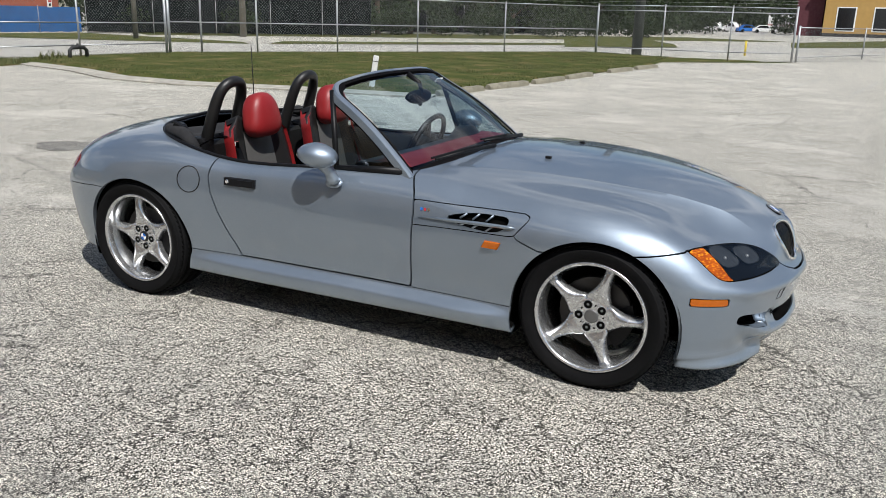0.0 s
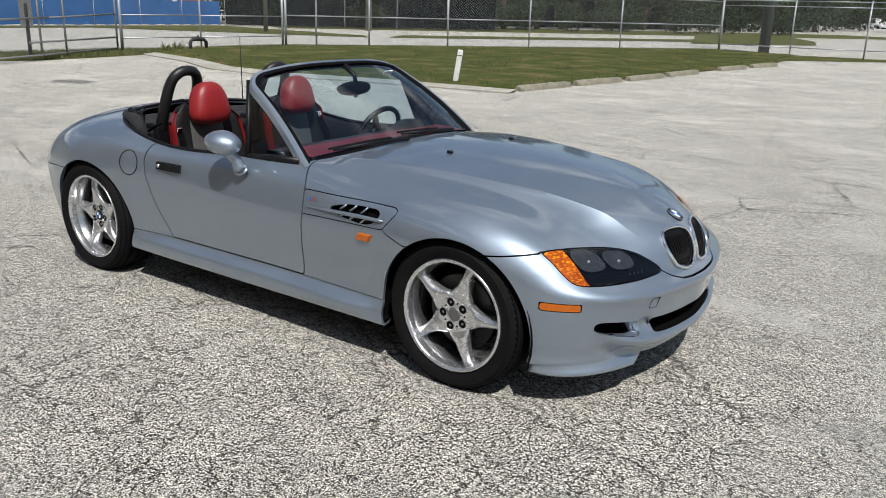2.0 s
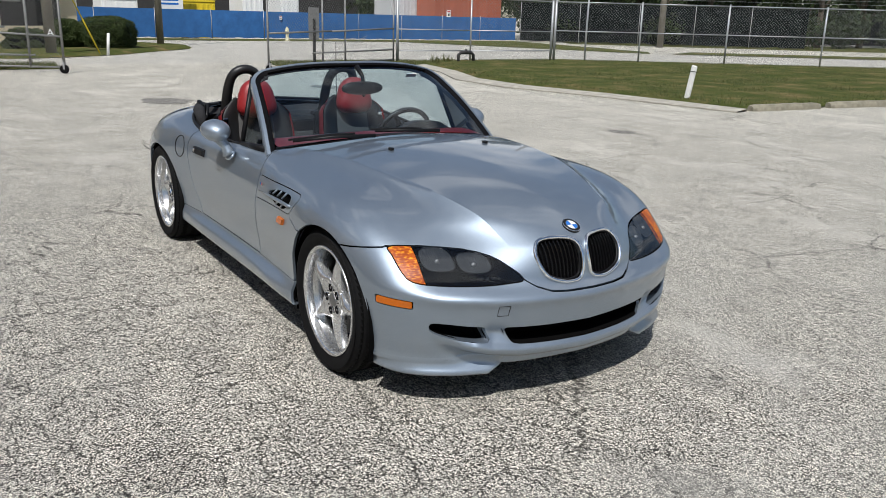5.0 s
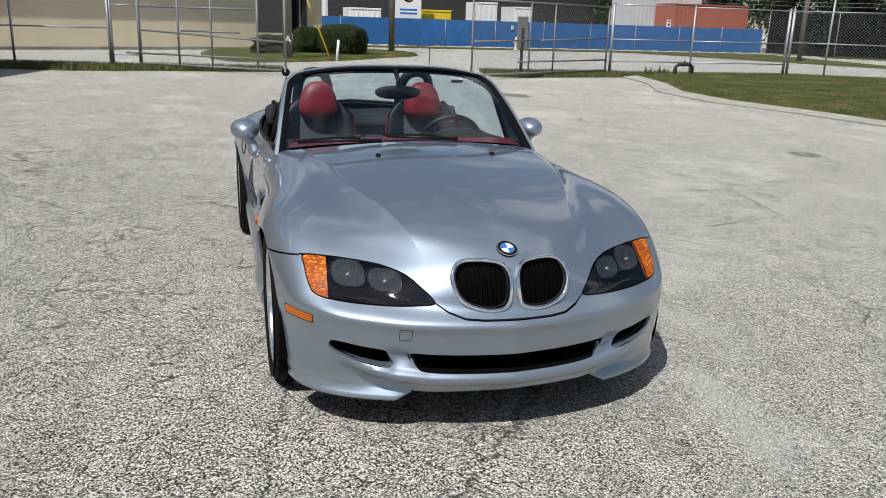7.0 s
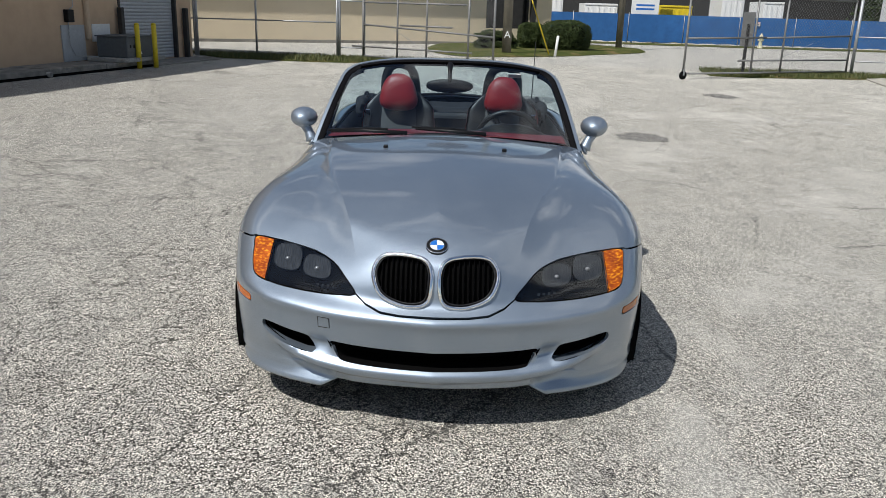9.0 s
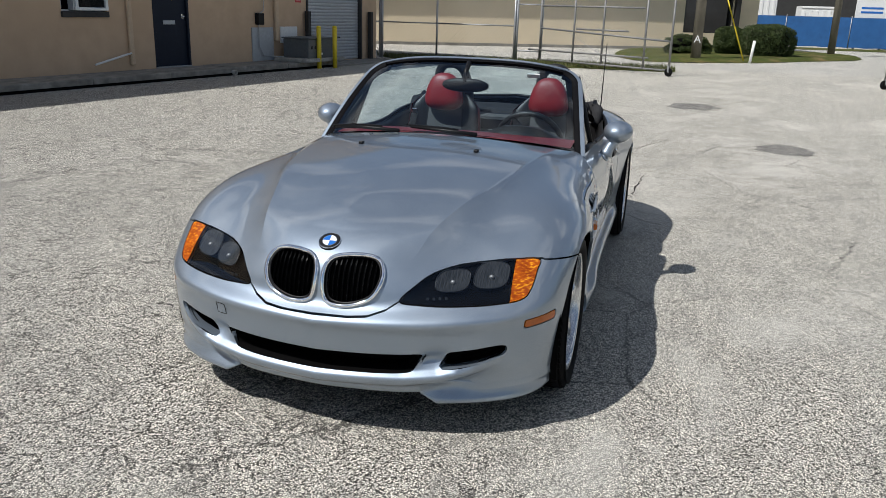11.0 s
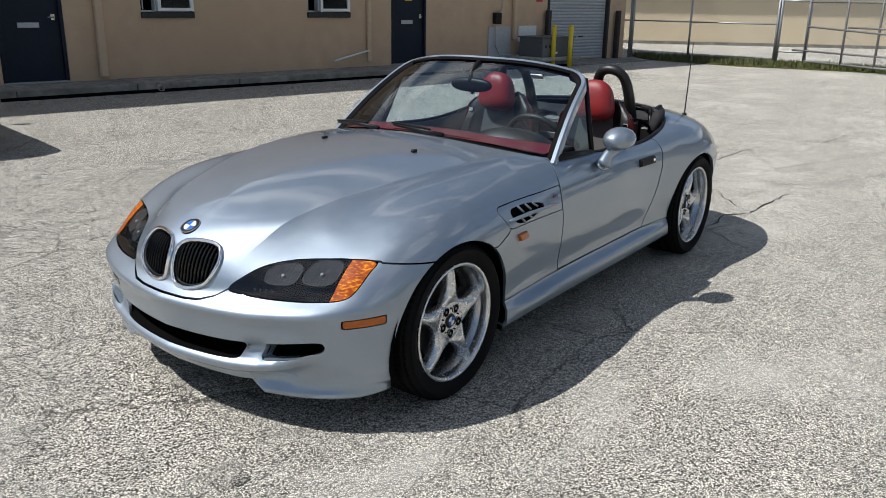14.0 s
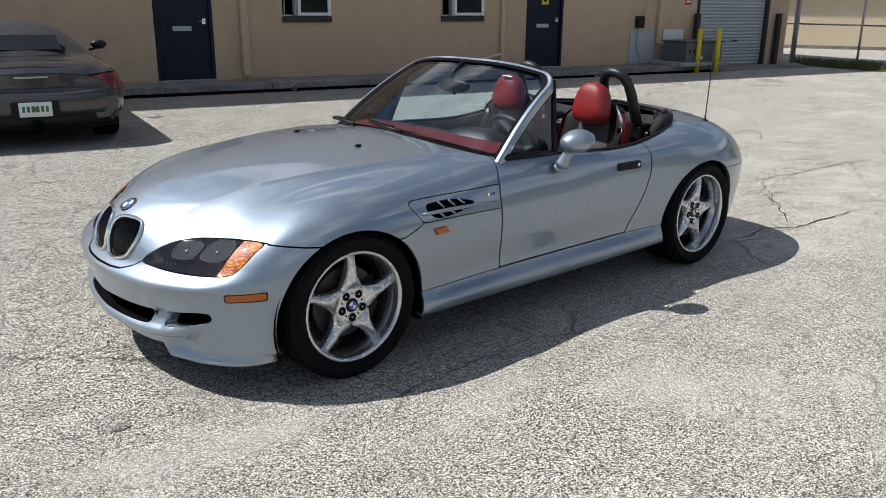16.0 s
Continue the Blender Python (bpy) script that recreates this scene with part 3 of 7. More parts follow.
for k, (path, width) in enumerate((([(-8.7, -7.3), (-7.71, -4.9), (-7.4, -3.4)], 0.022),
                                   ([(-11.2, -6.3), (-10.5, -4.3), (-10.0, -3.2)], 0.022),
                                   ([(-10.8, -5.45), (-12.6, -4.4), (-14.4, -3.3)], 0.03),
                                   ([(-1.82, 0.71), (-2.35, 0.72), (-2.53, 0.86), (-3.63, 0.92)], 0.014),
                                   ([(-3.82, -0.19), (-4.54, -0.08), (-5.93, 0.05)], 0.013),
                                   ([(-3.75, -0.1), (-2.92, 0.54), (-2.54, 0.81)], 0.01))):
    crack_line(path, width, k)
WORN = ground_material("worn_dark_asphalt", (0.50, 0.48, 0.44), 1.0, 1.3)
for x, y, r, seed in ((-9.9, 1.4, .50, 1), (-5.7, 2.4, .38, 2), (2.16, .61, .035, 3), (.08, -1.62, .045, 4), (-11.6, 5.2, .42, 5), (-3.9, 6.1, .22, 6)):
    pts = [(x + r * (1 + .45 * noise.noise((math.cos(t) * 2, math.sin(t) * 2, seed * 7.3))) * math.cos(t), y + r * .8 * (1 + .45 * noise.noise((math.cos(t) * 2, math.sin(t) * 2, seed * 3.1))) * math.sin(t))
           for t in np.linspace(0, 2 * math.pi, 28, endpoint=False)]
    sheet("worn_patch", pts, 0.0045, WORN, "dark worn hollow in the asphalt", category="patch")
sheet("far_grass", [(-4.5, 28.2), (-2.2, 30.6), (0.2, 33.0), (-2.4, 33.6), (-5.1, 33.4)], 0.012, GRASS, "rough grass and soil before the far gate", category="grass")
sheet("gate_track", [(-1.0, 32.6), (4.6, 39.4), (4.3, 39.7), (-1.2, 32.9)], 0.016, CONCRETE, "pale concrete track under the far gate", category="kerb")
sheet("blue_verge", [(-38.3, -8), (-38.3, 22), off(6, 10.5), off(6.5, 13), (-41.2, 33), (-41.2, -8)], 0.02, GRASS, "narrow grass strip under the blue screen fence", category="grass")

# ---- chain-link fences ----


def link_mesh(p0, p1, z0, z1, cell=0.075, wire=0.0017):
    """Woven wire between two posts: two families of slanting wires."""
    p0, p1 = np.array(p0, float), np.array(p1, float)
    length = float(np.linalg.norm(p1 - p0))
    u = (p1 - p0) / length
    n = np.array((-u[1], u[0]))
    h = z1 - z0
    verts, faces = [], []
    step = cell * 1.4142
    for sign in (1, -1):
        k = -h if sign > 0 else 0.0
        while k < (length if sign > 0 else length + h):
            a, b = k, k + sign * h
            s0, s1 = max(0.0, min(a, b)), min(length, max(a, b))
            if s1 - s0 > 0.02:
                za, zb = z0 + (s0 - a) * sign, z0 + (s1 - a) * sign
                base = len(verts)
                for s, z in ((s0, za), (s1, zb)):
                    x, y = p0 + u * s
                    for dn, dz in ((-wire, -wire), (wire, -wire), (0, 1.4 * wire)):
                        verts.append((x + n[0] * dn, y + n[1] * dn, z + dz))
                faces += [(base + i, base + (i + 1) % 3, base + 3 + (i + 1) % 3, base + 3 + i) for i in range(3)]
            k += step
    return verts, faces


def post(x, y, h, r=0.03, lean=0.0):
    bm = tube([(x, y, -0.05), (x + lean, y, h)], r, 8)
    blob(r * 1.25, r * 1.25, r * 0.9, Matrix.Translation((x + lean, y, h)), 8, 5, bm=bm)
    return bm


def fence_run(points, h, label, rails=(0.0,), corner=(), barbed=True, mesh=True, arms=True):
    ob = empty("chain_link_fence", Matrix.Translation((*points[0], 0)), label, "fence", "chain-link fence sections")
    inv = ob.matrix_world.inverted()

    def add(name, geo, mat, smooth=False):
        p = part(name, geo, mat, ob, smooth=smooth)
        p.matrix_local = inv
        return p
    for i, (x, y) in enumerate(points):
        add("post", post(x, y, h, 0.045 if i in corner else 0.03), GALV, True)
    for (a, b) in zip(points, points[1:]):
        for z in rails:
            z = z if z > 0 else h - 0.04
            add("rail", tube([(*a, z), (*b, z)], 0.021, 6), GALV, True)
        if mesh:
            add("wire_mesh", link_mesh(a, b, 0.06, h - 0.02), WIRE)
        if barbed:
            for k, (dz, dn) in enumerate(((0.12, 0.05), (0.24, 0.12), (0.36, 0.2))):
                add("barbed_wire", tube([(a[0], a[1], h + dz), (b[0], b[1], h + dz)], 0.004, 4), GALV)
    return ob


post_s = (0.0, 3.05, 6.15, 9.6, 13.8, 18.85)
fence_run([off(s, 0) for s in post_s], 2.15, "tall galvanised chain-link fence along the grass verge", (0.0, 1.12), (0,))
fence_side = fence_run([(-18.8, 11.0), (-18.75, 13.8), (-18.65, 17.25)], 2.15, "galvanised chain-link fence beside the gate", (0.0, 1.08, 0.42), (0, 2))
fence_run([(-18.9, -7.5), (-18.9, -5.8), (-18.9, -3.5)], 2.1, "chain-link fence beside the brown building", (0.0, 1.03), (0,))
fence_run([(-18.5, -8.4), (-18.9, -7.55)], 2.1, "short chain-link fence panel at the wall", (0.0, 1.03), (1,))
east = [(-8.18, 33.0), (-5.12, 32.4), (-2.38, 32.5), (0.04, 33.5)]
fence_run(east, 2.2, "chain-link sliding gate at the far entrance", (0.0, 1.95, 0.35), (0, 3))
fence_run([(0.2, 33.7), (2.77, 40.3), (6.0, 46.0)], 1.45, "low chain-link gate beyond the far entrance", (0.0, 0.2), (0,), False)


def gate_leaf(a, b, h, cols, rails, label, wheel_end=0):
    """A tubular gate leaf with woven wire, on a small wheel."""
    ob = empty("chain_link_gate", Matrix.Translation((*a, 0)), label, "gate", "gate leaves")
    inv = ob.matrix_world.inverted()
    a, b = np.array(a, float), np.array(b, float)

    def at(s, z):
        p = a + (b - a) * s
        return (float(p[0]), float(p[1]), z)

    def add(name, geo, mat, smooth=True):
        part(name, geo, mat, ob, smooth=smooth).matrix_local = inv
    for s in cols:
        add("upright", tube([at(s, 0.12), at(s, h)], 0.028, 8), DULLPIPE)
    for z0, z1, s0, s1 in rails:
        add("rail", tube([at(s0, z0), at(s1, z1)], 0.024, 8), DULLPIPE)
    add("wire_mesh", link_mesh(a, b, 0.14, h - 0.03), WIRE, False)
    add("stay_wire", tube([at(0.4, 0.2), at(0.75, 0.9)], 0.006, 5), GALV)
    d = (b - a) / np.linalg.norm(b - a)
    turn = math.atan2(d[1], d[0])
    m = Matrix.Translation(at(wheel_end, 0.10)) @ Matrix.Rotation(turn, 4, "Z")
    bm = lathe([(.02, -.025), (.06, -.03), (.10, -.028), (.105, 0), (.10, .028), (.06, .03), (.02, .025)], 20)
    bmesh.ops.transform(bm, matrix=m, verts=bm.verts)
    add("gate_wheel", bm, RUBBER)
    bm = box(-.02, -.045, .0, .02, .045, .16, .004)
    bmesh.ops.transform(bm, matrix=m, verts=bm.verts)
    add("wheel_fork", bm, GALV, False)
    return ob


gate_leaf((-15.75, 5.5), (-18.8, 10.85), 2.05, (0.0, .38, .56, 1.0), ((.14, .14, 0, 1), (.98, 1.03, 0, .45), (1.02, 1.1, .45, 1), (2.02, 2.02, 0, 1), (.45, .45, .3, 1)),
          "open chain-link gate leaf on a small wheel")
gate_leaf((-16.6, .85), (-18.9, -2.75), 2.05, (0.0, .18, .49, .72, 1.0), ((.14, .14, 0, 1), (.83, 1.0, 0, 1), (1.02, 1.02, .3, .7), (1.6, 1.6, .2, 1.0), (2.02, 2.02, 0, 1), (.4, .4, .15, 1.1)),
          "open chain-link gate leaf with weathered rails")
fence_run([(-18.95, -3.45), (-18.95, -2.75)], 2.1, "gate post pair with sliding brackets", (1.62, 0.35), (0, 1), False, False)
SIDEGRASS = [(-19.6, -8.0), (-18.0, -6.6), (-17.6, -4.0), (-18.0, -1.5), (-18.1, 1.0), (-19.3, 1.0), (-19.6, -3)]
raised_sheet("grass_strip", SIDEGRASS, 0.04, GRASS, "rough grass along the gate", 30, 0.02)
scatter_blades("tall_grass", SIDEGRASS, 9000, 0.12, "long unmown grass under the gate", 9, lambda x, y: 0.03, 0.010)
SIDEGRASS2 = [(-19.4, 6.9), (-17.2, 6.6), (-17.0, 7.6), (-17.7, 11.2), (-18.2, 11.6), (-19.4, 11.6)]
raised_sheet("grass_strip", SIDEGRASS2, 0.04, GRASS, "rough grass under the open gate", 30, 0.02)
scatter_blades("tall_grass", SIDEGRASS2, 7000, 0.11, "long unmown grass under the gate", 10, lambda x, y: 0.03, 0.010)

# plate on a post, warning notices, tap pipe, marker post
ob = empty("sign_post", Matrix.Translation((-17.4, 7.5, 0)), "grey blank metal plate on a dark steel post", "sign")
part("post", box(-.035, -.035, 0, .035, .035, 1.35, .006), DARKIRON, ob)
part("plate", box(-.02, -.16, .78, .0, .16, 1.65, .006), DULLPIPE, ob, "dull grey plate seen from behind")


def notice(parent, x, y, z):
    """A small white notice fixed to a fence."""
    board = part("notice", box(-.01, -.075, -.11, .012, .075, .11, .003), WHITE, parent, "small white notice with red and black bars")
    board.matrix_local = parent.matrix_world.inverted() @ Matrix.Translation((x, y, z))
    part("red_bar", box(.012, -.055, .04, .016, .055, .085), BADGERED, board)
    part("dark_bar", box(.012, -.03, -.07, .016, .03, .0), TRIM, board)


notice(fence_side, -18.74, 12.88, 1.60)
bm = tube([(-18.2, 12.95, 0), (-18.2, 12.95, .30), (-18.2, 13.05, .38), (-18.2, 13.45, .38), (-18.2, 13.55, .30), (-18.2, 13.55, 0)], .055, 10)
tube([(-18.2, 13.25, .38), (-18.2, 13.25, .50)], .03, 8, bm=bm)
blob(.07, .09, .06, Matrix.Translation((-18.2, 13.25, .40)), 12, 8, bm=bm)
ob = part("water_pipe", bm, DARKIRON, smooth=True)
tagged(ob, "black iron pipe bend with a valve standing in the grass", "pipe")
ob = empty("marker_post", Matrix.Translation((-6.62, 10.56, 0)) @ Matrix.Rotation(radians(10), 4, "Y"), "leaning white marker post with a rusty wire band", "post")
part("post", box(-.055, -.03, -.05, .055, .03, .72, .012), WHITE, ob)
part("wire_band", tube([(-.06, -.035, .60), (.06, -.035, .62), (.06, .035, .60), (-.06, .035, .62)], .006, 5, True), DARKIRON, ob, "rusty wire band")
for p in ((-18.3, 12.6), (-17.9, 11.9)):
    scatter_blades("weed", [(p[0] - .15, p[1] - .15), (p[0] + .15, p[1] - .15), (p[0] + .15, p[1] + .15), (p[0] - .15, p[1] + .15)], 60, 0.25, "small weed with upright leaves", 3, lambda x, y: .05, .015)

# ---- brown building ----
WALL0 = Matrix.Translation((-2.0, -10.6, 0)) @ Matrix(((-.981, .196, 0, 0), (.196, .981, 0, 0), (0, 0, 1, 0), (0, 0, 0, 1)))


def on_wall(ob):
    """Things of the brown wall are built with x along it, y out of it."""
    ob.matrix_world = WALL0 @ ob.matrix_world
    return ob


def wall_with_holes(name, s0, s1, h, holes, depth, material, label):
    """A wall from s0 to s1 with openings (a, b, low, high) right through it."""
    bm = bmesh.new()
    cuts = sorted({s0, s1, *[c for a in holes for c in a[:2]]})
    for a, b in zip(cuts, cuts[1:]):
        spans, low = [], -0.1
        for hole in sorted((q for q in holes if q[0] <= a + 1e-6 and q[1] >= b - 1e-6), key=lambda q: q[2]):
            spans.append((low, hole[2]))
            low = hole[3]
        spans.append((low, h))
        for z0, z1 in spans:
            if z1 - z0 > 0.01:
                box(a, -depth, z0, b, 0, z1, bm=bm)
    bmesh.ops.remove_doubles(bm, verts=bm.verts, dist=0.0005)
    return tagged(part(name, bm, material), label, "wall", kind="structure")


HOLES = [(.47, 1.46, .16, 2.25), (2.73, 3.66, 1.14, 2.4), (6.03, 7.02, 1.14, 2.4), (8.12, 9.06, .16, 2.25), (13.11, 15.66, .03, 3.3)]
on_wall(wall_with_holes("wall_north", -14, 16.4, 6.3, HOLES, 0.25, BROWN, "brown painted block wall of the low building"))
for s0, s1 in ((-14.0, -13.75), (16.15, 16.4)):
    on_wall(tagged(part("wall_side", box(s0, -14, -.1, s1, -.25, 6.3), BROWN), "brown side wall", "wall", kind="structure"))
on_wall(tagged(part("wall_back", box(-14, -14.25, -.1, 16.4, -14, 6.3), BROWN), "brown rear wall", "wall", kind="structure"))
on_wall(tagged(part("roof", box(-14.1, -14.3, 6.3, 16.5, .12, 6.5), CONCRETE), "flat roof with a thin edge", "roof", kind="structure"))
on_wall(tagged(part("trim", box(-14.06, .0, 6.0, 16.46, .05, 6.28), TANTRIM), "tan band under the roof edge", "trim", kind="structure"))


def steel_door(s, label, sticker):
    ob = empty("door", Matrix.Translation((s, 0, .16)), label, "door", "navy doors in the brown wall")
    w = .97
    part("leaf", box(.05, -.09, .015, w - .05, -.045, 2.04, .003), NAVY, ob)
    for a, b, c, d in ((0, .05, 0, 2.09), (w - .05, w, 0, 2.09), (.05, w - .05, 2.04, 2.09)):
        part("frame", box(a, -.13, c, b, .012, d, .004), NAVY, ob)
    part("threshold", box(0, -.13, -.01, w, .03, .014, .004), GALV, ob)
    part("letter_slot", box(.30, -.045, .84, .62, -.032, .92, .004), SHUTTER, ob, "pale metal letter plate")
    h = part("lever_handle", tube([(.84, -.045, 1.0), (.84, .015, 1.0), (.74, .02, 1.0)], .011, 8), CHROME, ob, "bright metal lever")
    part("rosette", box(.81, -.045, .95, .87, -.036, 1.05, .004), CHROME, h)
    if sticker:
        part("sticker", box(.42, -.045, 1.32, .60, -.0415, 1.52, .0), YELLOW, ob, "yellow square sticker")
        part("sticker_bar", box(.47, -.0415, 1.38, .55, -.038, 1.46), TRIM, ob)
    on_wall(ob)


def sash_window(s, w, label):
    ob = empty("window", Matrix.Translation((s, 0, 1.14)), label, "window", "windows in the brown wall")
    part("sill", box(-.02, -.25, -.0, w + .02, .05, .10, .008), DARKIRON, ob, "dark sill")
    # black sheet added in place of the unlit room's shade
    part("room_shade_sheet", box(0, -.24, .10, w, -.22, 1.26), LINER, ob)
    for a, b, c, d in ((0, .03, .1, 1.26), (w - .03, w, .1, 1.26), (.03, w - .03, 1.22, 1.26), (.03, w - .03, .1, .13)):
        part("frame", box(a, -.16, c, b, -.11, d, .004), WHITE, ob)
    sash = part("sash", box(.27, -.02, .115, .33, .05, 1.2, .005), WHITE, ob, "white sash standing proud of the wall")
    part("sash_rail", box(w - .05, -.02, .115, w + .01, .05, 1.2, .005), WHITE, sash)
    part("sash_rail", box(.33, -.02, .115, w - .05, .05, .17, .005), WHITE, sash)
    part("pane", box(.33, .0, .17, w - .05, .012, 1.2), DARKGLASS, sash, "dark blue-green pane")
    for k in range(4):
        part("slat", box(.05, -.10, .14 + .0 * k, .07 + .05 * k, -.09, 1.2), SHUTTER if k == 0 else TRIM, ob) if k == 0 else None
    part("side_fin", box(.215, -.1, .12, .235, .045, 1.2, .003), SHUTTER, ob)
    part("side_fin", box(.245, -.1, .12, .262, .045, 1.2, .003), SHUTTER, ob)
    on_wall(ob)


steel_door(.48, "closed navy steel door with a pale letter plate", False)
steel_door(8.11, "closed navy steel door with a yellow sticker", True)
sash_window(2.74, .91, "white window with a sash standing open")
sash_window(6.04, .97, "white window with a sash standing open")
ob = on_wall(part("downpipe", box(1.93, .0, .2, 2.07, .10, 5.9, .02), TANTRIM))
tagged(ob, "tan rectangular downpipe on the brown wall", "downpipe", "downpipes")
ob = on_wall(part("downpipe", box(7.44, .0, .25, 7.54, .08, 5.9, .02), TANTRIM))
tagged(ob, "thin tan downpipe on the brown wall", "downpipe", "downpipes")
ob = on_wall(part("downpipe", box(11.82, .0, .6, 11.94, .10, 5.9, .02), TANTRIM))
tagged(ob, "tan downpipe behind the cooling unit", "downpipe", "downpipes")
ob = on_wall(part("drain_pipe", tube([(7.48, .06, .48), (6.55, .12, .30)], .02, 8), WHITE, smooth=True))
tagged(ob, "thin white pipe leaning from the wall", "pipe")
for s, z in ((2.55, .07), (9.3, .06)):
    ob = on_wall(part("drain_outlet", lathe([(.05, -.0), (.05, .16), (.042, .16), (.042, 0)], 20), CONCRETE, smooth=True))
    ob.matrix_world = WALL0 @ Matrix.Translation((s, .86, z))
    tagged(ob, "round pale drain pipe end in the kerb", "drain pipe", "drain outlets")
# walkway of slabs along the wall
walk_ob = empty("walkway", Matrix.Identity(4), "raised concrete walkway along the brown wall", "pavement", kind="structure")
rnd = random.Random(5)
for k in range(15):
    a, b = -14 + k * 1.8, -14 + (k + 1) * 1.8 - .012
    part("slab", box(a, .0, -.05, b, .93 + rnd.uniform(-.02, .02), .155 + rnd.uniform(-.008, .006), .012), WALKTOP, walk_ob)
# black strip proud of the slabs stands in for shade in the washed-out gap
part("gap", box(-13.9, .90, -.02, 12.9, .955, .050, .0), LINER, walk_ob, "black strip painting the shade of the washed-out gap under the slabs")
on_wall(walk_ob)
on_wall(tagged(part("ramp", box(13.0, .0, -.05, 16.3, 1.0, .03, .01), WALKTOP), "flat concrete apron at the shutter door", "pavement", kind="structure"))
# shutter door
ob = empty("roller_shutter", Matrix.Identity(4), "closed grey roller shutter door", "shutter")
part("guide", box(13.11, -.13, .03, 13.19, .02, 3.3, .004), DARKIRON, ob)
part("guide", box(15.58, -.13, .03, 15.66, .02, 3.3, .004), DARKIRON, ob)
for k in range(40):
    z = .04 + k * .0812
    bm = bmesh.new()
    prof = [(0, 0), (.012, .01), (.022, .035), (.022, .05), (.012, .074), (0, .0805)]
    r0 = [bm.verts.new((13.19, -.10 + y, z + dz)) for y, dz in prof]
    r1 = [bm.verts.new((15.58, -.10 + y, z + dz)) for y, dz in prof]
    for i in range(5):
        bm.faces.new((r0[i], r1[i], r1[i + 1], r0[i + 1]))
    bmesh.ops.recalc_face_normals(bm, faces=bm.faces)
    part("slat", bm, SHUTTER, ob)
part("handle", box(14.5, -.08, .62, 14.68, -.05, .65, .004), DARKIRON, ob)
on_wall(ob)
for s in (13.04, 15.93):
    ob = on_wall(part("guard_post", box(s - .06, .05, 0, s + .06, .17, 1.3, .01), DARKIRON))
    tagged(ob, "dark steel guard post beside the shutter", "post", "guard posts")
# boards, meter, cooling unit
ob = on_wall(part("metal_board", box(11.02, .0, .16, 11.78, .03, .92, .004), SHUTTER))
tagged(ob, "pale sheet-metal board fixed to the wall", "board")
ob = on_wall(part("metal_board", box(12.05, .0, .55, 12.7, .03, .93, .004), WHITE))
tagged(ob, "white board fixed to the wall", "board")
ob = empty("meter_box", Matrix.Identity(4), "black meter box with a cable", "meter")
part("case", box(11.16, .0, .98, 11.36, .12, 1.24, .01), TRIM, ob)
part("cable", tube([(11.3, .05, 1.24), (11.42, .05, 1.3), (11.45, .05, 1.6), (11.45, .05, 3.0)], .012, 6), GALV, ob)
part("lower_cable", tube([(11.22, .06, .98), (11.22, .06, .5), (11.35, .07, .28), (11.8, .3, .25)], .012, 6), GALV, ob)
on_wall(ob)
ob = empty("cooling_unit", Matrix.Identity(4), "dark grey rooftop-style cooling unit on a concrete pad", "cooling unit")
part("case", box(11.85, .25, .24, 13.0, 1.0, .68, .015), ACGREY, ob)
part("lid", box(11.82, .22, .68, 13.03, 1.03, .71, .008), ACGREY, ob)
part("label_plate", box(12.25, 1.0, .31, 12.4, 1.005, .36), WHITE, ob)
for a in (11.95, 12.08):
    part("knockout", box(a, 1.0, .45, a + .05, 1.006, .52, .002), TRIM, ob)
on_wall(ob)
on_wall(tagged(part("concrete_pad", box(11.6, .15, .15, 13.2, 1.1, .24, .015), CONCRETE), "concrete pad under the cooling unit", "pad"))
ob = empty("wall_sign", Matrix.Identity(4), "small red sign with white bars", "sign")
part("board", box(12.68, .0, 1.5, 12.9, .012, 1.95, .003), BADGERED, ob)
for k in range(4):
    part("bar", box(12.71, .012, 1.55 + k * .1, 12.87, .016, 1.59 + k * .1), WHITE, ob)
on_wall(ob)
for x, y in ((-13.75, -7.18), (-14.2, -6.97)):
    bm = tube([(x, y, -.02), (x, y, .95)], .055, 16)
    blob(.056, .056, .04, Matrix.Translation((x, y, .95)), 16, 6, bm=bm)
    ob = part("bollard", bm, YELLOW, smooth=True)
    tagged(ob, "yellow painted steel bollard in the car park", "bollard", "yellow bollards")
# ---- cream building behind the fence ----
WALL1 = Matrix.Translation((-26.5, -11, 0)) @ Matrix(((-.45, .893, 0, 0), (.893, .45, 0, 0), (0, 0, 1, 0), (0, 0, 0, 1)))
cream = wall_with_holes("wall_cream", -8, 16.9, 4.4, [(13.5, 15.7, .72, 3.2)], 0.3, CREAM, "cream block wall in sun with a deep eave")
cream.matrix_world = WALL1
for name, geo, mat, label, cat in (
        ("wall_cream_side", box(16.6, -9, -.1, 16.9, -.3, 4.4), CREAM, "cream side wall", "wall"),
        ("wall_cream_side", box(-8, -9, -.1, -7.7, -.3, 4.4), CREAM, "cream side wall", "wall"),
        ("roof_cream", box(-8.3, -9.3, 4.4, 17.2, .85, 4.7), DARKIRON, "flat dark roof with a deep eave", "roof"),
        ("trim", box(-8, .0, .0, 16.9, .03, .12), WALKTOP, "dark footing line of the cream wall", "trim")):
    ob = part(name, geo, mat)
    ob.matrix_world = WALL1
    tagged(ob, label, cat, kind="structure")
ob = empty("window_dark", WALL1, "wide dark window of the cream building", "window", kind="structure")
part("pane", box(13.5, -.2, .72, 15.7, -.17, 3.2), DARKGLASS, ob)
for a, b in ((13.5, 13.56), (15.64, 15.7)):
    part("frame", box(a, -.2, .72, b, -.05, 3.2), DARKIRON, ob)
part("corner_post", box(15.75, .0, .0, 15.95, .2, 4.4), DARKIRON, ob)
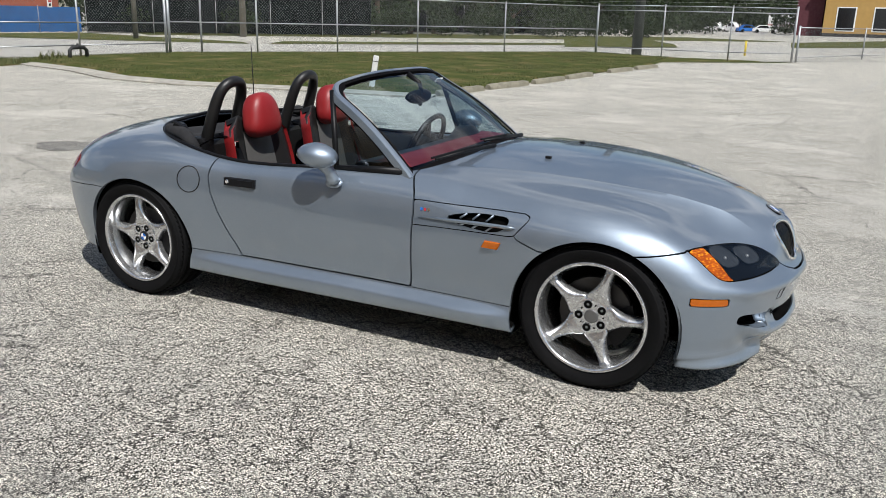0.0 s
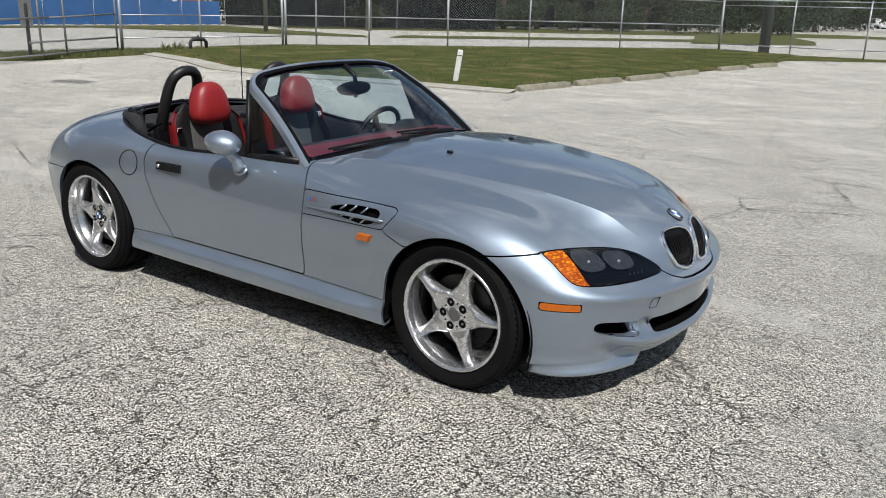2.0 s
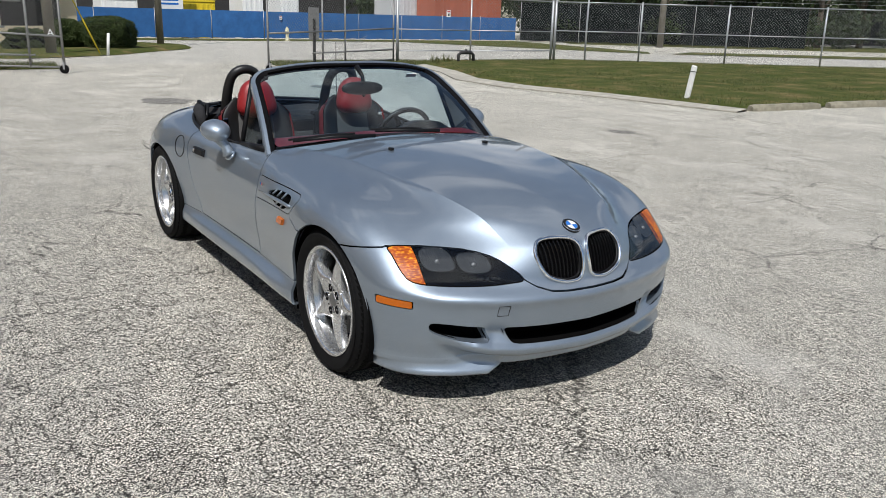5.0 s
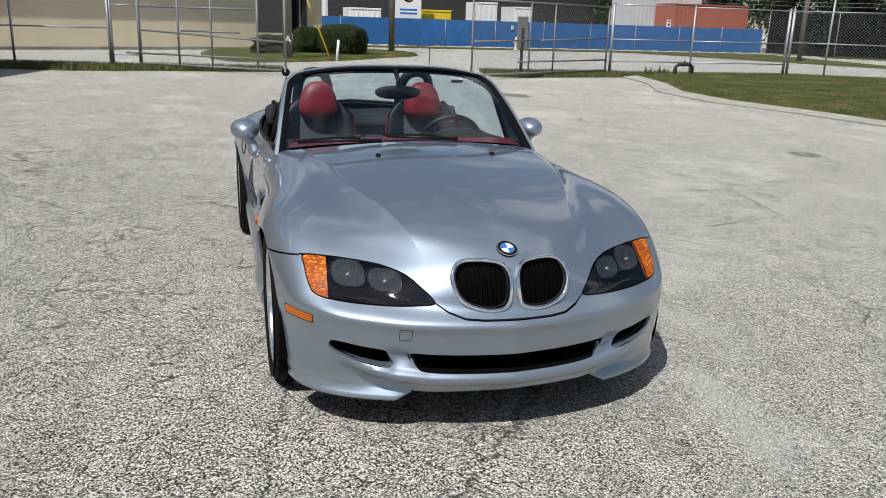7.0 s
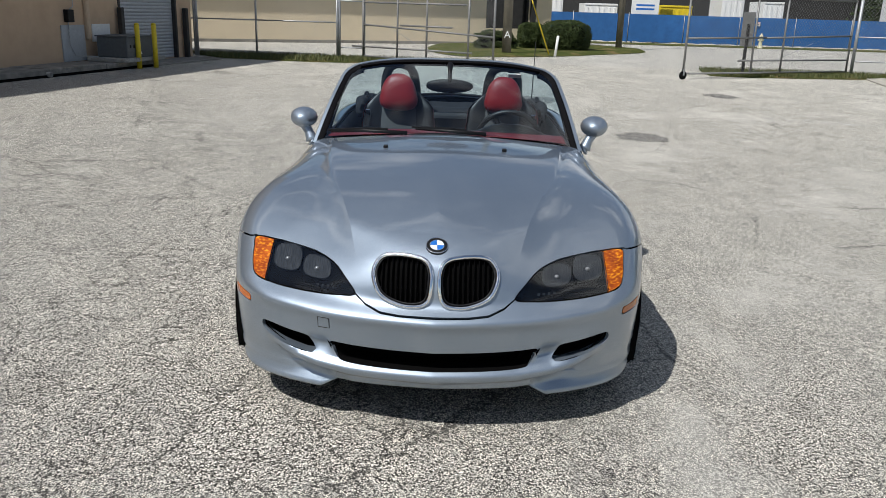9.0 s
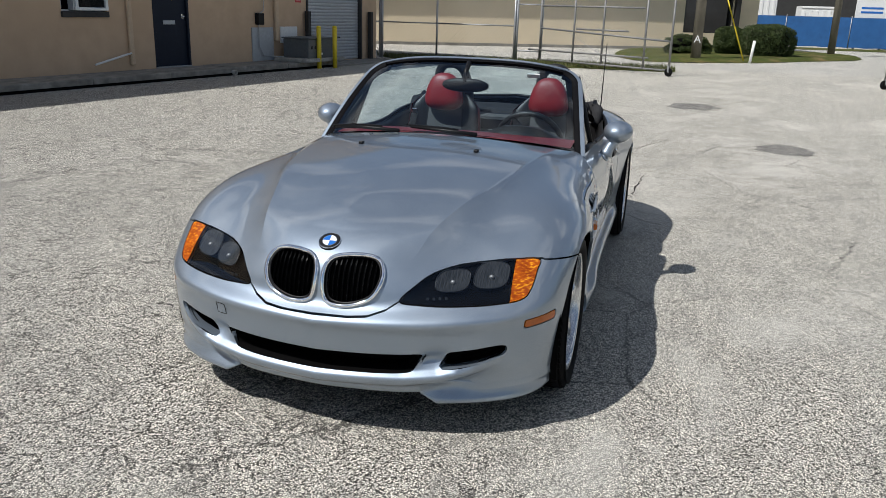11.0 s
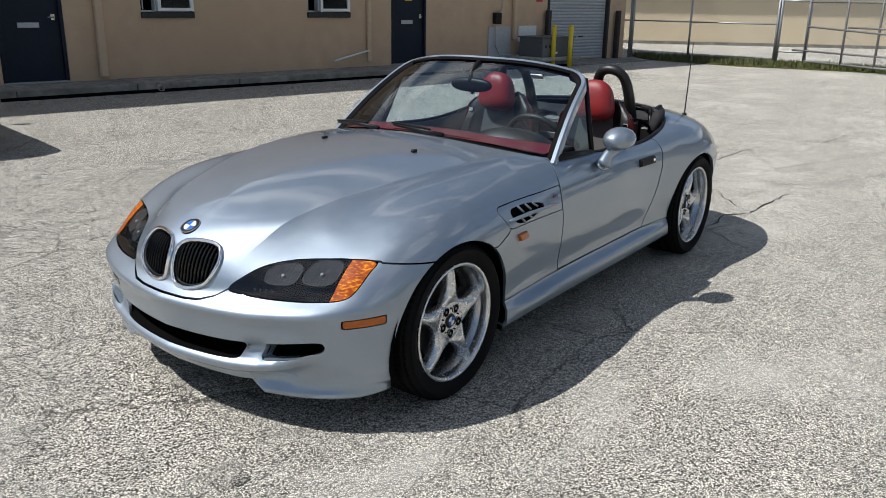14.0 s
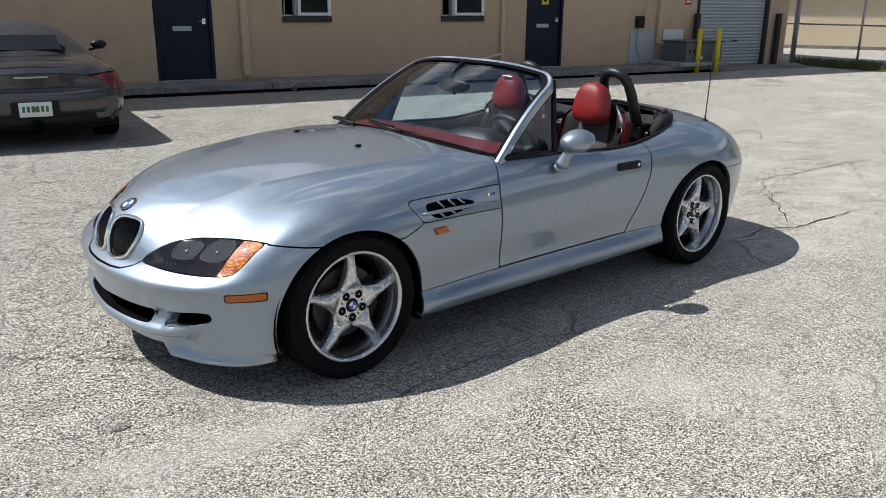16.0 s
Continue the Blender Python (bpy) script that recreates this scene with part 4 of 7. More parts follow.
# ---- island with hedge, poles ----
ISLAND = spline([(-22.6, .9), (-24.5, 3.6), (-26.5, 5.2), (-29.0, 7.3), (-31.5, 7.6), (-33.5, 5.0), (-32.6, 1.6), (-30, -1.0), (-26, -1.2), (-23, -.4)], 4, True)
raised_sheet("island", [tuple(p) for p in ISLAND], 0.12, GRASS, "grass island at the street corner", 40, 0.04)


def leaf_cloud(centre, radii, count, leaf, seed, shell=0.55, square=2.0, ragged=0.36):
    """Many small leaves filling a rounded body, denser towards its outside."""
    rs = np.random.RandomState(seed)
    d = rs.normal(size=(count, 3))
    d /= (np.abs(d) ** square).sum(1)[:, None] ** (1 / square)
    lump = np.array([1 - ragged / 2 + ragged * noise.noise(Vector(v * 2.3) + Vector((seed, 0, 0))) for v in d])
    r = (shell + (1 - shell) * rs.rand(count)) * lump
    p = np.array(centre) + d * r[:, None] * np.array(radii)
    a, b = rs.normal(size=(count, 3)), rs.normal(size=(count, 3))
    a /= np.linalg.norm(a, axis=1)[:, None]
    b -= (a * b).sum(1)[:, None] * a
    b /= np.linalg.norm(b, axis=1)[:, None]
    k = leaf * rs.uniform(0.6, 1.3, count)[:, None]
    v = np.stack([p - a * k, p + b * k * .5, p + a * k, p - b * k * .5], 1).reshape(-1, 3)
    return v, [(4 * i, 4 * i + 1, 4 * i + 2, 4 * i + 3) for i in range(count)]


def joined(*meshes):
    v, f = [], []
    for mv, mf in meshes:
        k = len(v)
        v += list(map(tuple, mv))
        f += [tuple(i + k for i in q) for q in mf]
    return v, f


def hedge(centre, radii, seed, label, ragged=.1):
    ob = empty("bush", Matrix.Translation((centre[0], centre[1], 0)), label, "bush", "bushes on the island")
    part("foliage", leaf_cloud((0, 0, centre[2]), radii, 22000, .027, seed, .86, 3.2, ragged), HEDGELEAF, ob, "dense clipped foliage")
    # added black core stands in for the shade deep between the leaves
    part("shade_core", blob(radii[0] * .72, radii[1] * .72, radii[2] * .76, Matrix.Translation((0, 0, centre[2])), 14, 8, 3.0), LINER, ob)
    return ob


hedge((-27.8, 4.05, .60), (.98, 1.0, .63), 3, "rounded clipped dark green hedge bush")
hedge((-28.4, 2.75, .56), (.75, .58, .54), 4, "rounded clipped dark green hedge bush")
hedge((-26.8, 1.3, .36), (.6, .9, .42), 5, "low loose green bush beside the pole", .4)
for x, y, r, h, lab in ((-23.6, 1.55, .16, 9.0, "weathered wooden utility pole with a painted white mark"), (-31.2, 6.75, .14, 9.0, "brown wooden utility pole on the island"),
                        (-6.63, 34.3, .23, 9.0, "thick dark green-brown utility pole at the street"), (*off(9.3, 22.0), .2, 9.0, "pale utility pole before the trees"),
                        (*off(1.2, 0.5), .035, 2.6, "thin steel sign pole behind the fence"), (*off(2.0, 17.0), .13, 9.0, "brown utility pole beyond the street")):
    ob = part("utility_pole", tube([(x, y, -.1), (x, y, h / 2), (x + .03, y, h)], [r, r * .93, r * .85], 14), DARKPOLE if r > .22 else WOODPOLE if r > .05 else GALV, smooth=True)
    tagged(ob, lab, "pole")
ob = part("guy_wire_guard", tube([(-24.3, 3.08, .05), (-25.3, 1.95, 3.2)], .022, 8), YELLOW, smooth=True)
tagged(ob, "yellow plastic guard on a slanting guy wire", "wire guard")
ob = part("marker_post", tube([(-24.0, 3.25, .0), (-24.0, 3.32, .72)], .045, 10), WHITE, smooth=True)
tagged(ob, "white plastic marker post on the island", "post")
ob = empty("pole_mark", Matrix.Translation((-23.43, 1.55, .62)), "white painted letter on the pole", "mark")
txt = bpy.data.curves.new("letter", "FONT")
txt.body, txt.size, txt.align_x = "A", .32, "CENTER"
txt.extrude = .002
t_ob = new("letter", txt)
t_ob.parent = ob
t_ob.matrix_local = pose(0, 0, 0, 90, 0, 90)
txt.materials.append(WHITE)

# ---- across the street ----


def screen_fence(points, h, fabric, label, step=3.0):
    ob = empty("screened_fence", Matrix.Translation((*points[0], 0)), label, "fence", "screened fences")
    inv = ob.matrix_world.inverted()
    for a, b in zip(points, points[1:]):
        a, b = np.array(a), np.array(b)
        n = max(1, int(round(np.linalg.norm(b - a) / step)))
        for k in range(n):
            p, q = a + (b - a) * k / n, a + (b - a) * (k + 1) / n
            bm = bmesh.new()
            d = (q - p) / np.linalg.norm(q - p)
            side = np.array((-d[1], d[0])) * .004
            rings = []
            for i in range(9):
                r = p + (q - p) * (.004 + .992 * i / 8)
                bulge = side * 3 * noise.noise((r[0], r[1], 1))
                front = [(*(r + side), .08 + .02 * math.sin(i * 2.1)), (*(r + side + bulge), h / 2), (*(r + side), h - .02)]
                back = [(*(np.array(v[:2]) - 2 * side), v[2]) for v in front[::-1]]
                rings.append([bm.verts.new(v) for v in front + back])
            for c0, c1 in zip(rings, rings[1:]):
                for i in range(6):
                    bm.faces.new((c0[i], c1[i], c1[(i + 1) % 6], c0[(i + 1) % 6]))
            bm.faces.new(rings[0])
            bm.faces.new(rings[-1])
            bmesh.ops.recalc_face_normals(bm, faces=bm.faces)
            part("screen_panel", bm, fabric, ob).matrix_local = inv
            part("post", tube([(p[0] + .024, p[1], 0), (p[0] + .024, p[1], h + .05)], .018, 6), GALV, ob, smooth=True).matrix_local = inv
    return ob


blue_fence = screen_fence([(-41, -6), (-41, 33)], 1.55, BLUEMESH, "long fence hung with blue screen fabric")
for y in (16.0,):
    notice(blue_fence, -40.93, y, 1.2)
screen_fence([(-41, 33.4), off(9, 27), off(20, 26)], 2.6, BLACKMESH, "tall fence hung with black screen fabric", 4.0)
screen_fence([off(20, 40), off(45, 40)], 2.6, BLACKMESH, "tall fence hung with black screen fabric", 4.0)


def container(x, y, yaw, lx, ly, h, mat, label):
    ob = empty("container", pose(x, y, 0, 0, 0, yaw), label, "container", "containers and truck bodies behind the blue fence")
    part("body", box(-lx / 2, -ly / 2, .0, lx / 2, ly / 2, h, .02), mat, ob)
    n = int(ly / .28)
    for k in range(n):
        yk = -ly / 2 + (k + .5) * ly / n
        part("rib", box(lx / 2, yk - .06, .3, lx / 2 + .03, yk + .06, h - .1, .01), mat, ob)
    part("top_rail", box(-lx / 2, -ly / 2, h, lx / 2 + .04, ly / 2, h + .1, .01), mat, ob)
    return ob


container(-45.0, 31.0, 0, 2.4, 5.6, 2.9, RUST, "rust-red shipping container behind the fence")
container(-47.5, 29.0, 0, 2.4, 5.6, 3.6, DULLWHITE, "long white truck body behind the fence")
container(-44.5, 17.55, 0, 2.4, 1.15, 2.3, WHITE, "white box truck body")
container(-44.5, 15.25, 0, 2.4, 1.25, 2.5, WHITE, "small white truck body")
container(-44.0, 12.0, 0, 2.0, 1.8, 1.95, YELLOW, "yellow skip behind the fence")
container(-45.0, 5.3, 0, 2.0, .9, 2.7, WHITE, "white truck cab behind the fence")
container(-45.5, 8.0, 0, 2.4, 1.9, 1.95, WHITE, "white van body behind the fence")
ob = empty("sign_board", Matrix.Translation((-41.8, 10.0, 0)), "large white sign board with a dark emblem and bars", "sign")
part("board", box(-.04, -.75, 1.5, .04, .75, 4.0, .01), WHITE, ob)
part("emblem", lathe([(0, .05), (.35, .05), (.36, .04)], 24, "Z"), TRIM, ob, m=Matrix.Translation((.0, .0, 2.75)) @ Matrix.Rotation(radians(90), 4, "Y"))
part("emblem_patch", lathe([(0, .06), (.22, .06), (.23, .05)], 24, "Z"), RUST, ob, m=Matrix.Translation((.0, .05, 2.7)) @ Matrix.Rotation(radians(90), 4, "Y"))
for k in range(2):
    part("bar", box(.04, -.5, 1.75 + .2 * k, .046, .5, 1.85 + .2 * k), BLUE, ob)
for y in (-.6, .6):
    part("leg", box(-.05, y - .05, 0, .05, y + .05, 1.5), GALV, ob)
bm = lathe([(.14, 0), (.14, .06), (.09, .08), (.09, .48), (.12, .50), (.12, .54), (.10, .56), (.08, .66), (.03, .72), (.03, .76), (0, .76)], 16, "Z")
for a in (0, 90):
    tube([(-.16 * math.cos(radians(a)), -.16 * math.sin(radians(a)), .42), (.16 * math.cos(radians(a)), .16 * math.sin(radians(a)), .42)], .045, 8, bm=bm)
ob = part("fire_hydrant", bm, plain("pale_hydrant", (.55, .52, .35), .6), smooth=True)
ob.matrix_world = Matrix.Translation((-38.6, 15.4, 0))
tagged(ob, "pale yellow fire hydrant in the grass", "hydrant")
# dark warehouse wall far behind the fence
ob = part("backdrop_shed", box(-72, -30, 0, -62, 40, 9), DARKIRON)
tagged(ob, "dark shed wall far behind the yard", "building", kind="structure")

# ---- trees ----


def tree(seed, height, spread, leaves=5200, leaf=.16):
    rnd = random.Random(seed)
    ob = empty("tree", Matrix.Identity(4), "dense dark green broadleaf tree behind the fence", "tree", "trees along the street")
    bm = bmesh.new()
    top_z = height * .62
    pts = [(0, 0, -.2), (rnd.uniform(-.1, .1), .05, top_z * .35), (rnd.uniform(-.3, .3), .1, top_z * .7), (rnd.uniform(-.4, .4), 0, top_z)]
    tube(pts, [.26, .2, .15, .07], 9, bm=bm)
    clouds = []
    per = leaves // 13
    for k in range(13):
        a = k * 2.4 + rnd.uniform(-.4, .4)
        z = height * rnd.uniform(.16, .92)
        r = spread * rnd.uniform(.35, .8) * (1.15 - .55 * z / height)
        c = (r * math.cos(a), r * math.sin(a), z)
        tube([(0, 0, max(.5, z * .55)), (c[0] * .5, c[1] * .5, z * .85), c], [.09, .06, .02], 6, bm=bm)
        clouds.append(leaf_cloud(c, (spread * .48, spread * .48, height * .17), per, leaf, seed * 20 + k, .3))
    part("trunk", bm, BARK, ob, smooth=True)
    part("crown", joined(*clouds), LEAF, ob)
    return ob


kinds = [tree(1, 8.5, 2.9), tree(2, 7.0, 2.6), tree(3, 9.5, 3.2)]
spots = [off(2, 31), off(7, 33), off(12, 31), off(15.5, 33), off(19, 34), off(23, 31), off(27, 33), off(31, 36), off(36, 34), off(41, 38), off(47, 42), off(54, 40), off(11, 37),
         off(21, 38), off(-3, 34), (-50, 36), (-54, 30), off(62, 44), off(70, 46), off(33, 43), off(26, 40)]
for k, (x, y) in enumerate(spots):
    m = Matrix.Translation((x, y, 0)) @ Matrix.Rotation(k * 1.7, 4, "Z")
    if k < 3:
        kinds[k].matrix_world = m
    else:
        copy_thing(kinds[k % 3], m)
for k, (x, y) in enumerate([off(4 + 3.3 * i, 28.2 + 1.2 * math.sin(i * 2.3)) for i in range(15)]):
    ob = empty("shrub", Matrix.Translation((x, y, 0)), "loose green shrub under the trees", "shrub", "shrubs under the trees")
    part("foliage", leaf_cloud((0, 0, 1.1), (1.7, 1.7, 1.3), 1500, .12, 60 + k, .45), LEAF, ob)
woods = [leaf_cloud((*off(s, d), 3.2), (4.5, 4.5, 4.2), 2600, .24, 200 + i, .5) for i, (s, d) in
         enumerate([(4, 42), (11, 44), (18, 46), (25, 48), (33, 50), (42, 52), (50, 54), (58, 56), (66, 58), (75, 62), (86, 66), (100, 70), (112, 60), (-4, 44), (-11, 46)])]
woods += [leaf_cloud((x, y, 3.4), (5.5, 4.5, 4.6), 2600, .24, 300 + i, .5) for i, (x, y) in
          enumerate([(-46, 58), (-39, 63), (-33, 70), (-27, 76), (-22, 84), (-19, 95), (-20, 108), (-17, 120), (-26, 172), (-14, 178), (-2, 182), (-36, 150), (-30, 84)])]
woods += [leaf_cloud((x, 178 + 5 * math.sin(x), 5.0), (6.5, 4.5, 7.5), 2200, .42, 400 + i, .3) for i, x in enumerate(range(-60, 16, 6))]
tagged(mesh_ob("far_woods", *joined(*woods), LEAF, False), "dense dark woods behind the street", "woods", kind="stuff")
# ---- far yard: yellow building, parked vehicles ----
FARYELLOW = plain("ochre_wall_paint", (0.40, 0.245, 0.075), .85, vary=.1, scale=1.5)
ob = empty("ochre_building", pose(-1.5, 130, .35, 0, 0, 2), "ochre low building with tall windows", "building")
part("wall", box(0, 0, -.4, 30, 8, 8, .02), FARYELLOW, ob)
part("roof", box(-.3, -.3, 8, 30.3, 8.3, 8.4, .02), DARKIRON, ob)
for x in (2.9, 7.7, 13.5, 19.3):
    w = part("window", box(x - 1.3, -.06, .45, x + 1.3, .0, 3.85, .02), WHITE, ob)
    part("pane", box(x - 1.12, -.09, .6, x + 1.12, -.06, 3.7), DARKGLASS, w)
part("lower_band", box(-.03, -.03, -.4, 30.03, -.0, .15), DARKIRON, ob)
for k in range(4):
    part("sign_bar", box(1.4 + k * .5, -.04, 4.9, 1.8 + k * .5, .0, 5.3), TRIM, ob)
ob = empty("maroon_shed", pose(-3.0, 132, .2), "dark maroon shed beside the ochre building", "building")
part("wall", box(-2.4, 0, -.3, 1.3, 6, 6, .02), plain("maroon_paint", (.09, .022, .03), .8, vary=.15), ob)
part("roof", box(-2.6, -.2, 6, 1.5, 6.2, 6.3, .02), DARKIRON, ob)
ob = empty("site_trailer", pose(-9.4, 166, .5), "white site trailer with windows", "trailer")
part("body", box(-2.6, 0, .6, 2.2, 2.4, 3.0, .05), WHITE, ob)
for x in (-1.3, 0, 1.3):
    part("window", box(x - .35, -.03, 1.5, x + .35, 0, 2.3, .01), DARKGLASS, ob)
part("stripe", box(-2.6, -.02, .9, 2.2, .0, 1.05), BADGERED, ob)
for x in (-1.5, 1.5):
    part("support", box(x - .2, .3, -.5, x + .2, 2.1, .6), DARKIRON, ob)
sheet("far_yard", [(-40, 118), (20, 112), (30, 190), (-45, 190)], 0.03, ROAD, "pale ground of the far yard", category="ground")


def distant_car(x, y, yaw, mat, label, tall=False):
    """A small far car: lower body, cabin with dark glass, wheels."""
    ob = empty("distant_car", pose(x, y, 0, 0, 0, yaw), label, "car", "cars parked in the far yard")
    side = [(-2.1, .25), (2.1, .25), (2.12, .62), (1.2, .82 if not tall else 1.0), (-2.05, .86 if not tall else 1.0), (-2.14, .6)]
    cab = [(1.0, .80), (.35, 1.38), (-1.0, 1.40), (-1.75, .84)] if not tall else [(.9, .95), (.4, 1.75), (-.6, 1.78), (-.75, .95)]
    for name, prof, hw, m_ in (("body", side, .88, mat), ("cabin", cab, .70, mat), ("glass", [(q[0] * .93, q[1] - .05) for q in cab], .715, DARKGLASS)):
        bm = bmesh.new()
        a = [bm.verts.new((px, -hw, pz)) for px, pz in prof]
        b = [bm.verts.new((px, hw, pz)) for px, pz in prof]
        bm.faces.new(a)
        bm.faces.new(b[::-1])
        for i in range(len(prof)):
            j = (i + 1) % len(prof)
            bm.faces.new((a[i], b[i], b[j], a[j]))
        bmesh.ops.recalc_face_normals(bm, faces=bm.faces)
        bmesh.ops.bevel(bm, geom=bm.edges[:], offset=.05, segments=2, affect="EDGES")
        part(name, bm, m_, ob, smooth=False)
    for wx in (-1.35, 1.35):
        for wy in (-.80, .80):
            part("wheel", lathe([(0, -.1), (.2, -.1), (.32, -.08), (.32, .08), (.2, .1), (0, .1)], 18), RUBBER, ob, smooth=True, m=Matrix.Translation((wx, wy, .32)))
    return ob


distant_car(-11.7, 158, 8, WHITE, "white saloon car parked far off")
distant_car(-14.6, 159, 25, BLUE, "small blue car parked far off")
distant_car(-17.6, 160, -20, WHITE, "white pickup truck parked far off", True)
distant_car(-20.6, 161, -30, WHITE, "white pickup truck parked far off", True)
ob = part("marker_post", tube([(-2.41, 39.2, -.02), (-2.41, 39.2, .72)], .05, 10), YELLOW, smooth=True)
tagged(ob, "yellow marker post at the far entrance", "post")

# ---- the silver roadster: x forward, y to its left ----
RW, FX, RX = 0.317, 1.2295, -1.2645

# Body lines from the front centre round the left flank to the rear centre, bottom row first.
LOWER = [(1.905, 0, .180), (1.90, .20, .180), (1.868, .38, .180), (1.80, .55, .182), (1.73, .67, .184), (1.655, .75, .186), (1.50, .80, .20),
         (1.23, .81, .20), (.95, .825, .192), (.70, .82, .188), (.38, .812, .185), (-.2, .808, .183), (-.7, .81, .186), (-.95, .815, .192),
         (-1.23, .82, .20), (-1.52, .80, .20), (-1.77, .70, .20), (-1.90, .48, .20), (-1.95, .24, .20), (-1.97, 0, .20)]
SILL = [(1.938, 0, .30), (1.93, .20, .30), (1.90, .38, .292), (1.838, .56, .285), (1.745, .69, .285), (1.655, .765, .285), (1.50, .81, .285),
        (1.23, .83, .30), (.95, .815, .30), (.70, .797, .30), (.38, .783, .30), (-.2, .778, .30), (-.7, .785, .30), (-.95, .812, .30),
        (-1.23, .84, .30), (-1.52, .82, .30), (-1.79, .72, .30), (-1.94, .50, .30), (-2.0, .25, .30), (-2.02, 0, .30)]
FLANK = [(1.968, 0, .44), (1.957, .20, .44), (1.925, .38, .435), (1.86, .56, .435), (1.768, .69, .44), (1.665, .77, .44), (1.50, .82, .44),
         (1.23, .848, .44), (.95, .832, .44), (.70, .815, .44), (.38, .80, .44), (-.2, .795, .44), (-.7, .80, .44), (-.95, .828, .44),
         (-1.23, .858, .44), (-1.52, .842, .44), (-1.80, .74, .44), (-1.96, .52, .44), (-2.03, .25, .44), (-2.045, 0, .44)]
LEDGE = [(1.972, 0, .468), (1.96, .20, .468), (1.926, .38, .470), (1.858, .56, .480), (1.765, .688, .49), (1.663, .768, .50), (1.50, .817, .51),
         (1.23, .852, .52), (.95, .836, .51), (.70, .821, .505), (.38, .804, .505), (-.2, .799, .50), (-.7, .803, .505), (-.95, .832, .52),
         (-1.23, .865, .54), (-1.52, .846, .52), (-1.81, .74, .51), (-1.97, .512, .50), (-2.037, .25, .495), (-2.052, 0, .495)]
WAIST = [(1.945, 0, .522), (1.932, .20, .522), (1.882, .355, .52), (1.80, .53, .53), (1.72, .65, .545), (1.65, .742, .56), (1.50, .805, .58),
         (1.23, .852, .60), (.95, .836, .58), (.70, .825, .57), (.38, .805, .57), (-.2, .80, .56), (-.7, .802, .57), (-.95, .832, .60),
         (-1.23, .868, .635), (-1.52, .845, .60), (-1.82, .735, .57), (-1.98, .50, .56), (-2.04, .25, .55), (-2.055, 0, .55)]
SHOULDER = [(1.915, 0, .62), (1.89, .19, .62), (1.82, .34, .60), (1.71, .50, .615), (1.65, .62, .625), (1.59, .70, .64), (1.45, .765, .695),
            (1.22, .80, .735), (.95, .79, .74), (.70, .775, .735), (.38, .767, .73), (-.2, .775, .71), (-.7, .785, .71), (-.95, .81, .745),
            (-1.23, .825, .76), (-1.50, .785, .745), (-1.78, .68, .70), (-1.94, .47, .70), (-2.0, .24, .70), (-2.02, 0, .70)]
BELT = [(1.86, 0, .685), (1.82, .18, .69), (1.72, .31, .695), (1.60, .44, .705), (1.54, .54, .715), (1.47, .60, .73), (1.36, .66, .765),
        (1.18, .68, .79), (.93, .675, .80), (.69, .682, .81), (.34, .688, .815), (-.2, .725, .79), (-.72, .745, .77), (-.95, .755, .805),
        (-1.20, .74, .83), (-1.45, .68, .83), (-1.68, .56, .81), (-1.82, .40, .80), (-1.88, .21, .80), (-1.90, 0, .80)]
CREASE = [(1.80, 0, .72), (1.765, .17, .727), (1.715, .28, .727), (1.615, .365, .744), (1.52, .398, .765), (1.42, .430, .783), (1.29, .468, .802),
          (1.12, .512, .820), (.90, .565, .834), (.67, .610, .838), (.34, .665, .824), (-.2, .64, .80), (-.72, .65, .78), (-.95, .66, .825),
          (-1.17, .60, .86), (-1.38, .52, .87), (-1.55, .42, .86), (-1.65, .30, .86), (-1.70, .15, .86), (-1.72, 0, .86)]
HOOD = [(1.74, 0, .748), (1.68, .08, .76), (1.55, .12, .79), (1.43, .16, .815), (1.36, .20, .825), (1.29, .22, .835), (1.19, .25, .845),
        (1.05, .27, .855), (.86, .29, .868), (.65, .31, .875), (.34, .32, .87), (-.2, .33, .82), (-.72, .33, .79), (-.95, .33, .84),
        (-1.12, .31, .87), (-1.28, .27, .885), (-1.40, .21, .885), (-1.48, .14, .885), (-1.52, .07, .885), (-1.54, 0, .885)]
SPINE = [(1.68, 0, .772), (1.62, 0, .787), (1.49, 0, .816), (1.37, 0, .839), (1.30, 0, .849), (1.24, 0, .857), (1.14, 0, .867),
         (1.0, 0, .877), (.83, 0, .888), (.63, 0, .896), (.34, 0, .895), (-.2, 0, .83), (-.72, 0, .80), (-.95, 0, .845),
         (-1.08, 0, .875), (-1.20, 0, .89), (-1.28, 0, .895), (-1.34, 0, .895), (-1.37, 0, .895), (-1.40, 0, .895)]
SWELL = ((-1.0, -.92, -.7, 0, .62, .80, .88, .95), (0, .012, .022, .026, .032, .046, .040, 0))
STEP = [((a[0] + b[0]) / 2, (a[1] + b[1]) / 2 + float(np.interp(a[0], *SWELL)), (a[2] + b[2]) / 2) for a, b in zip(LOWER, SILL)]
UNDER = [(x - 0.05 * (x > 1.6), y * 0.93, z + 0.006) for x, y, z in LOWER]
BODY_ROWS = [np.array(r, float) for r in (UNDER, LOWER, STEP, SILL, FLANK, LEDGE, WAIST, SHOULDER, BELT, CREASE, HOOD, SPINE)]


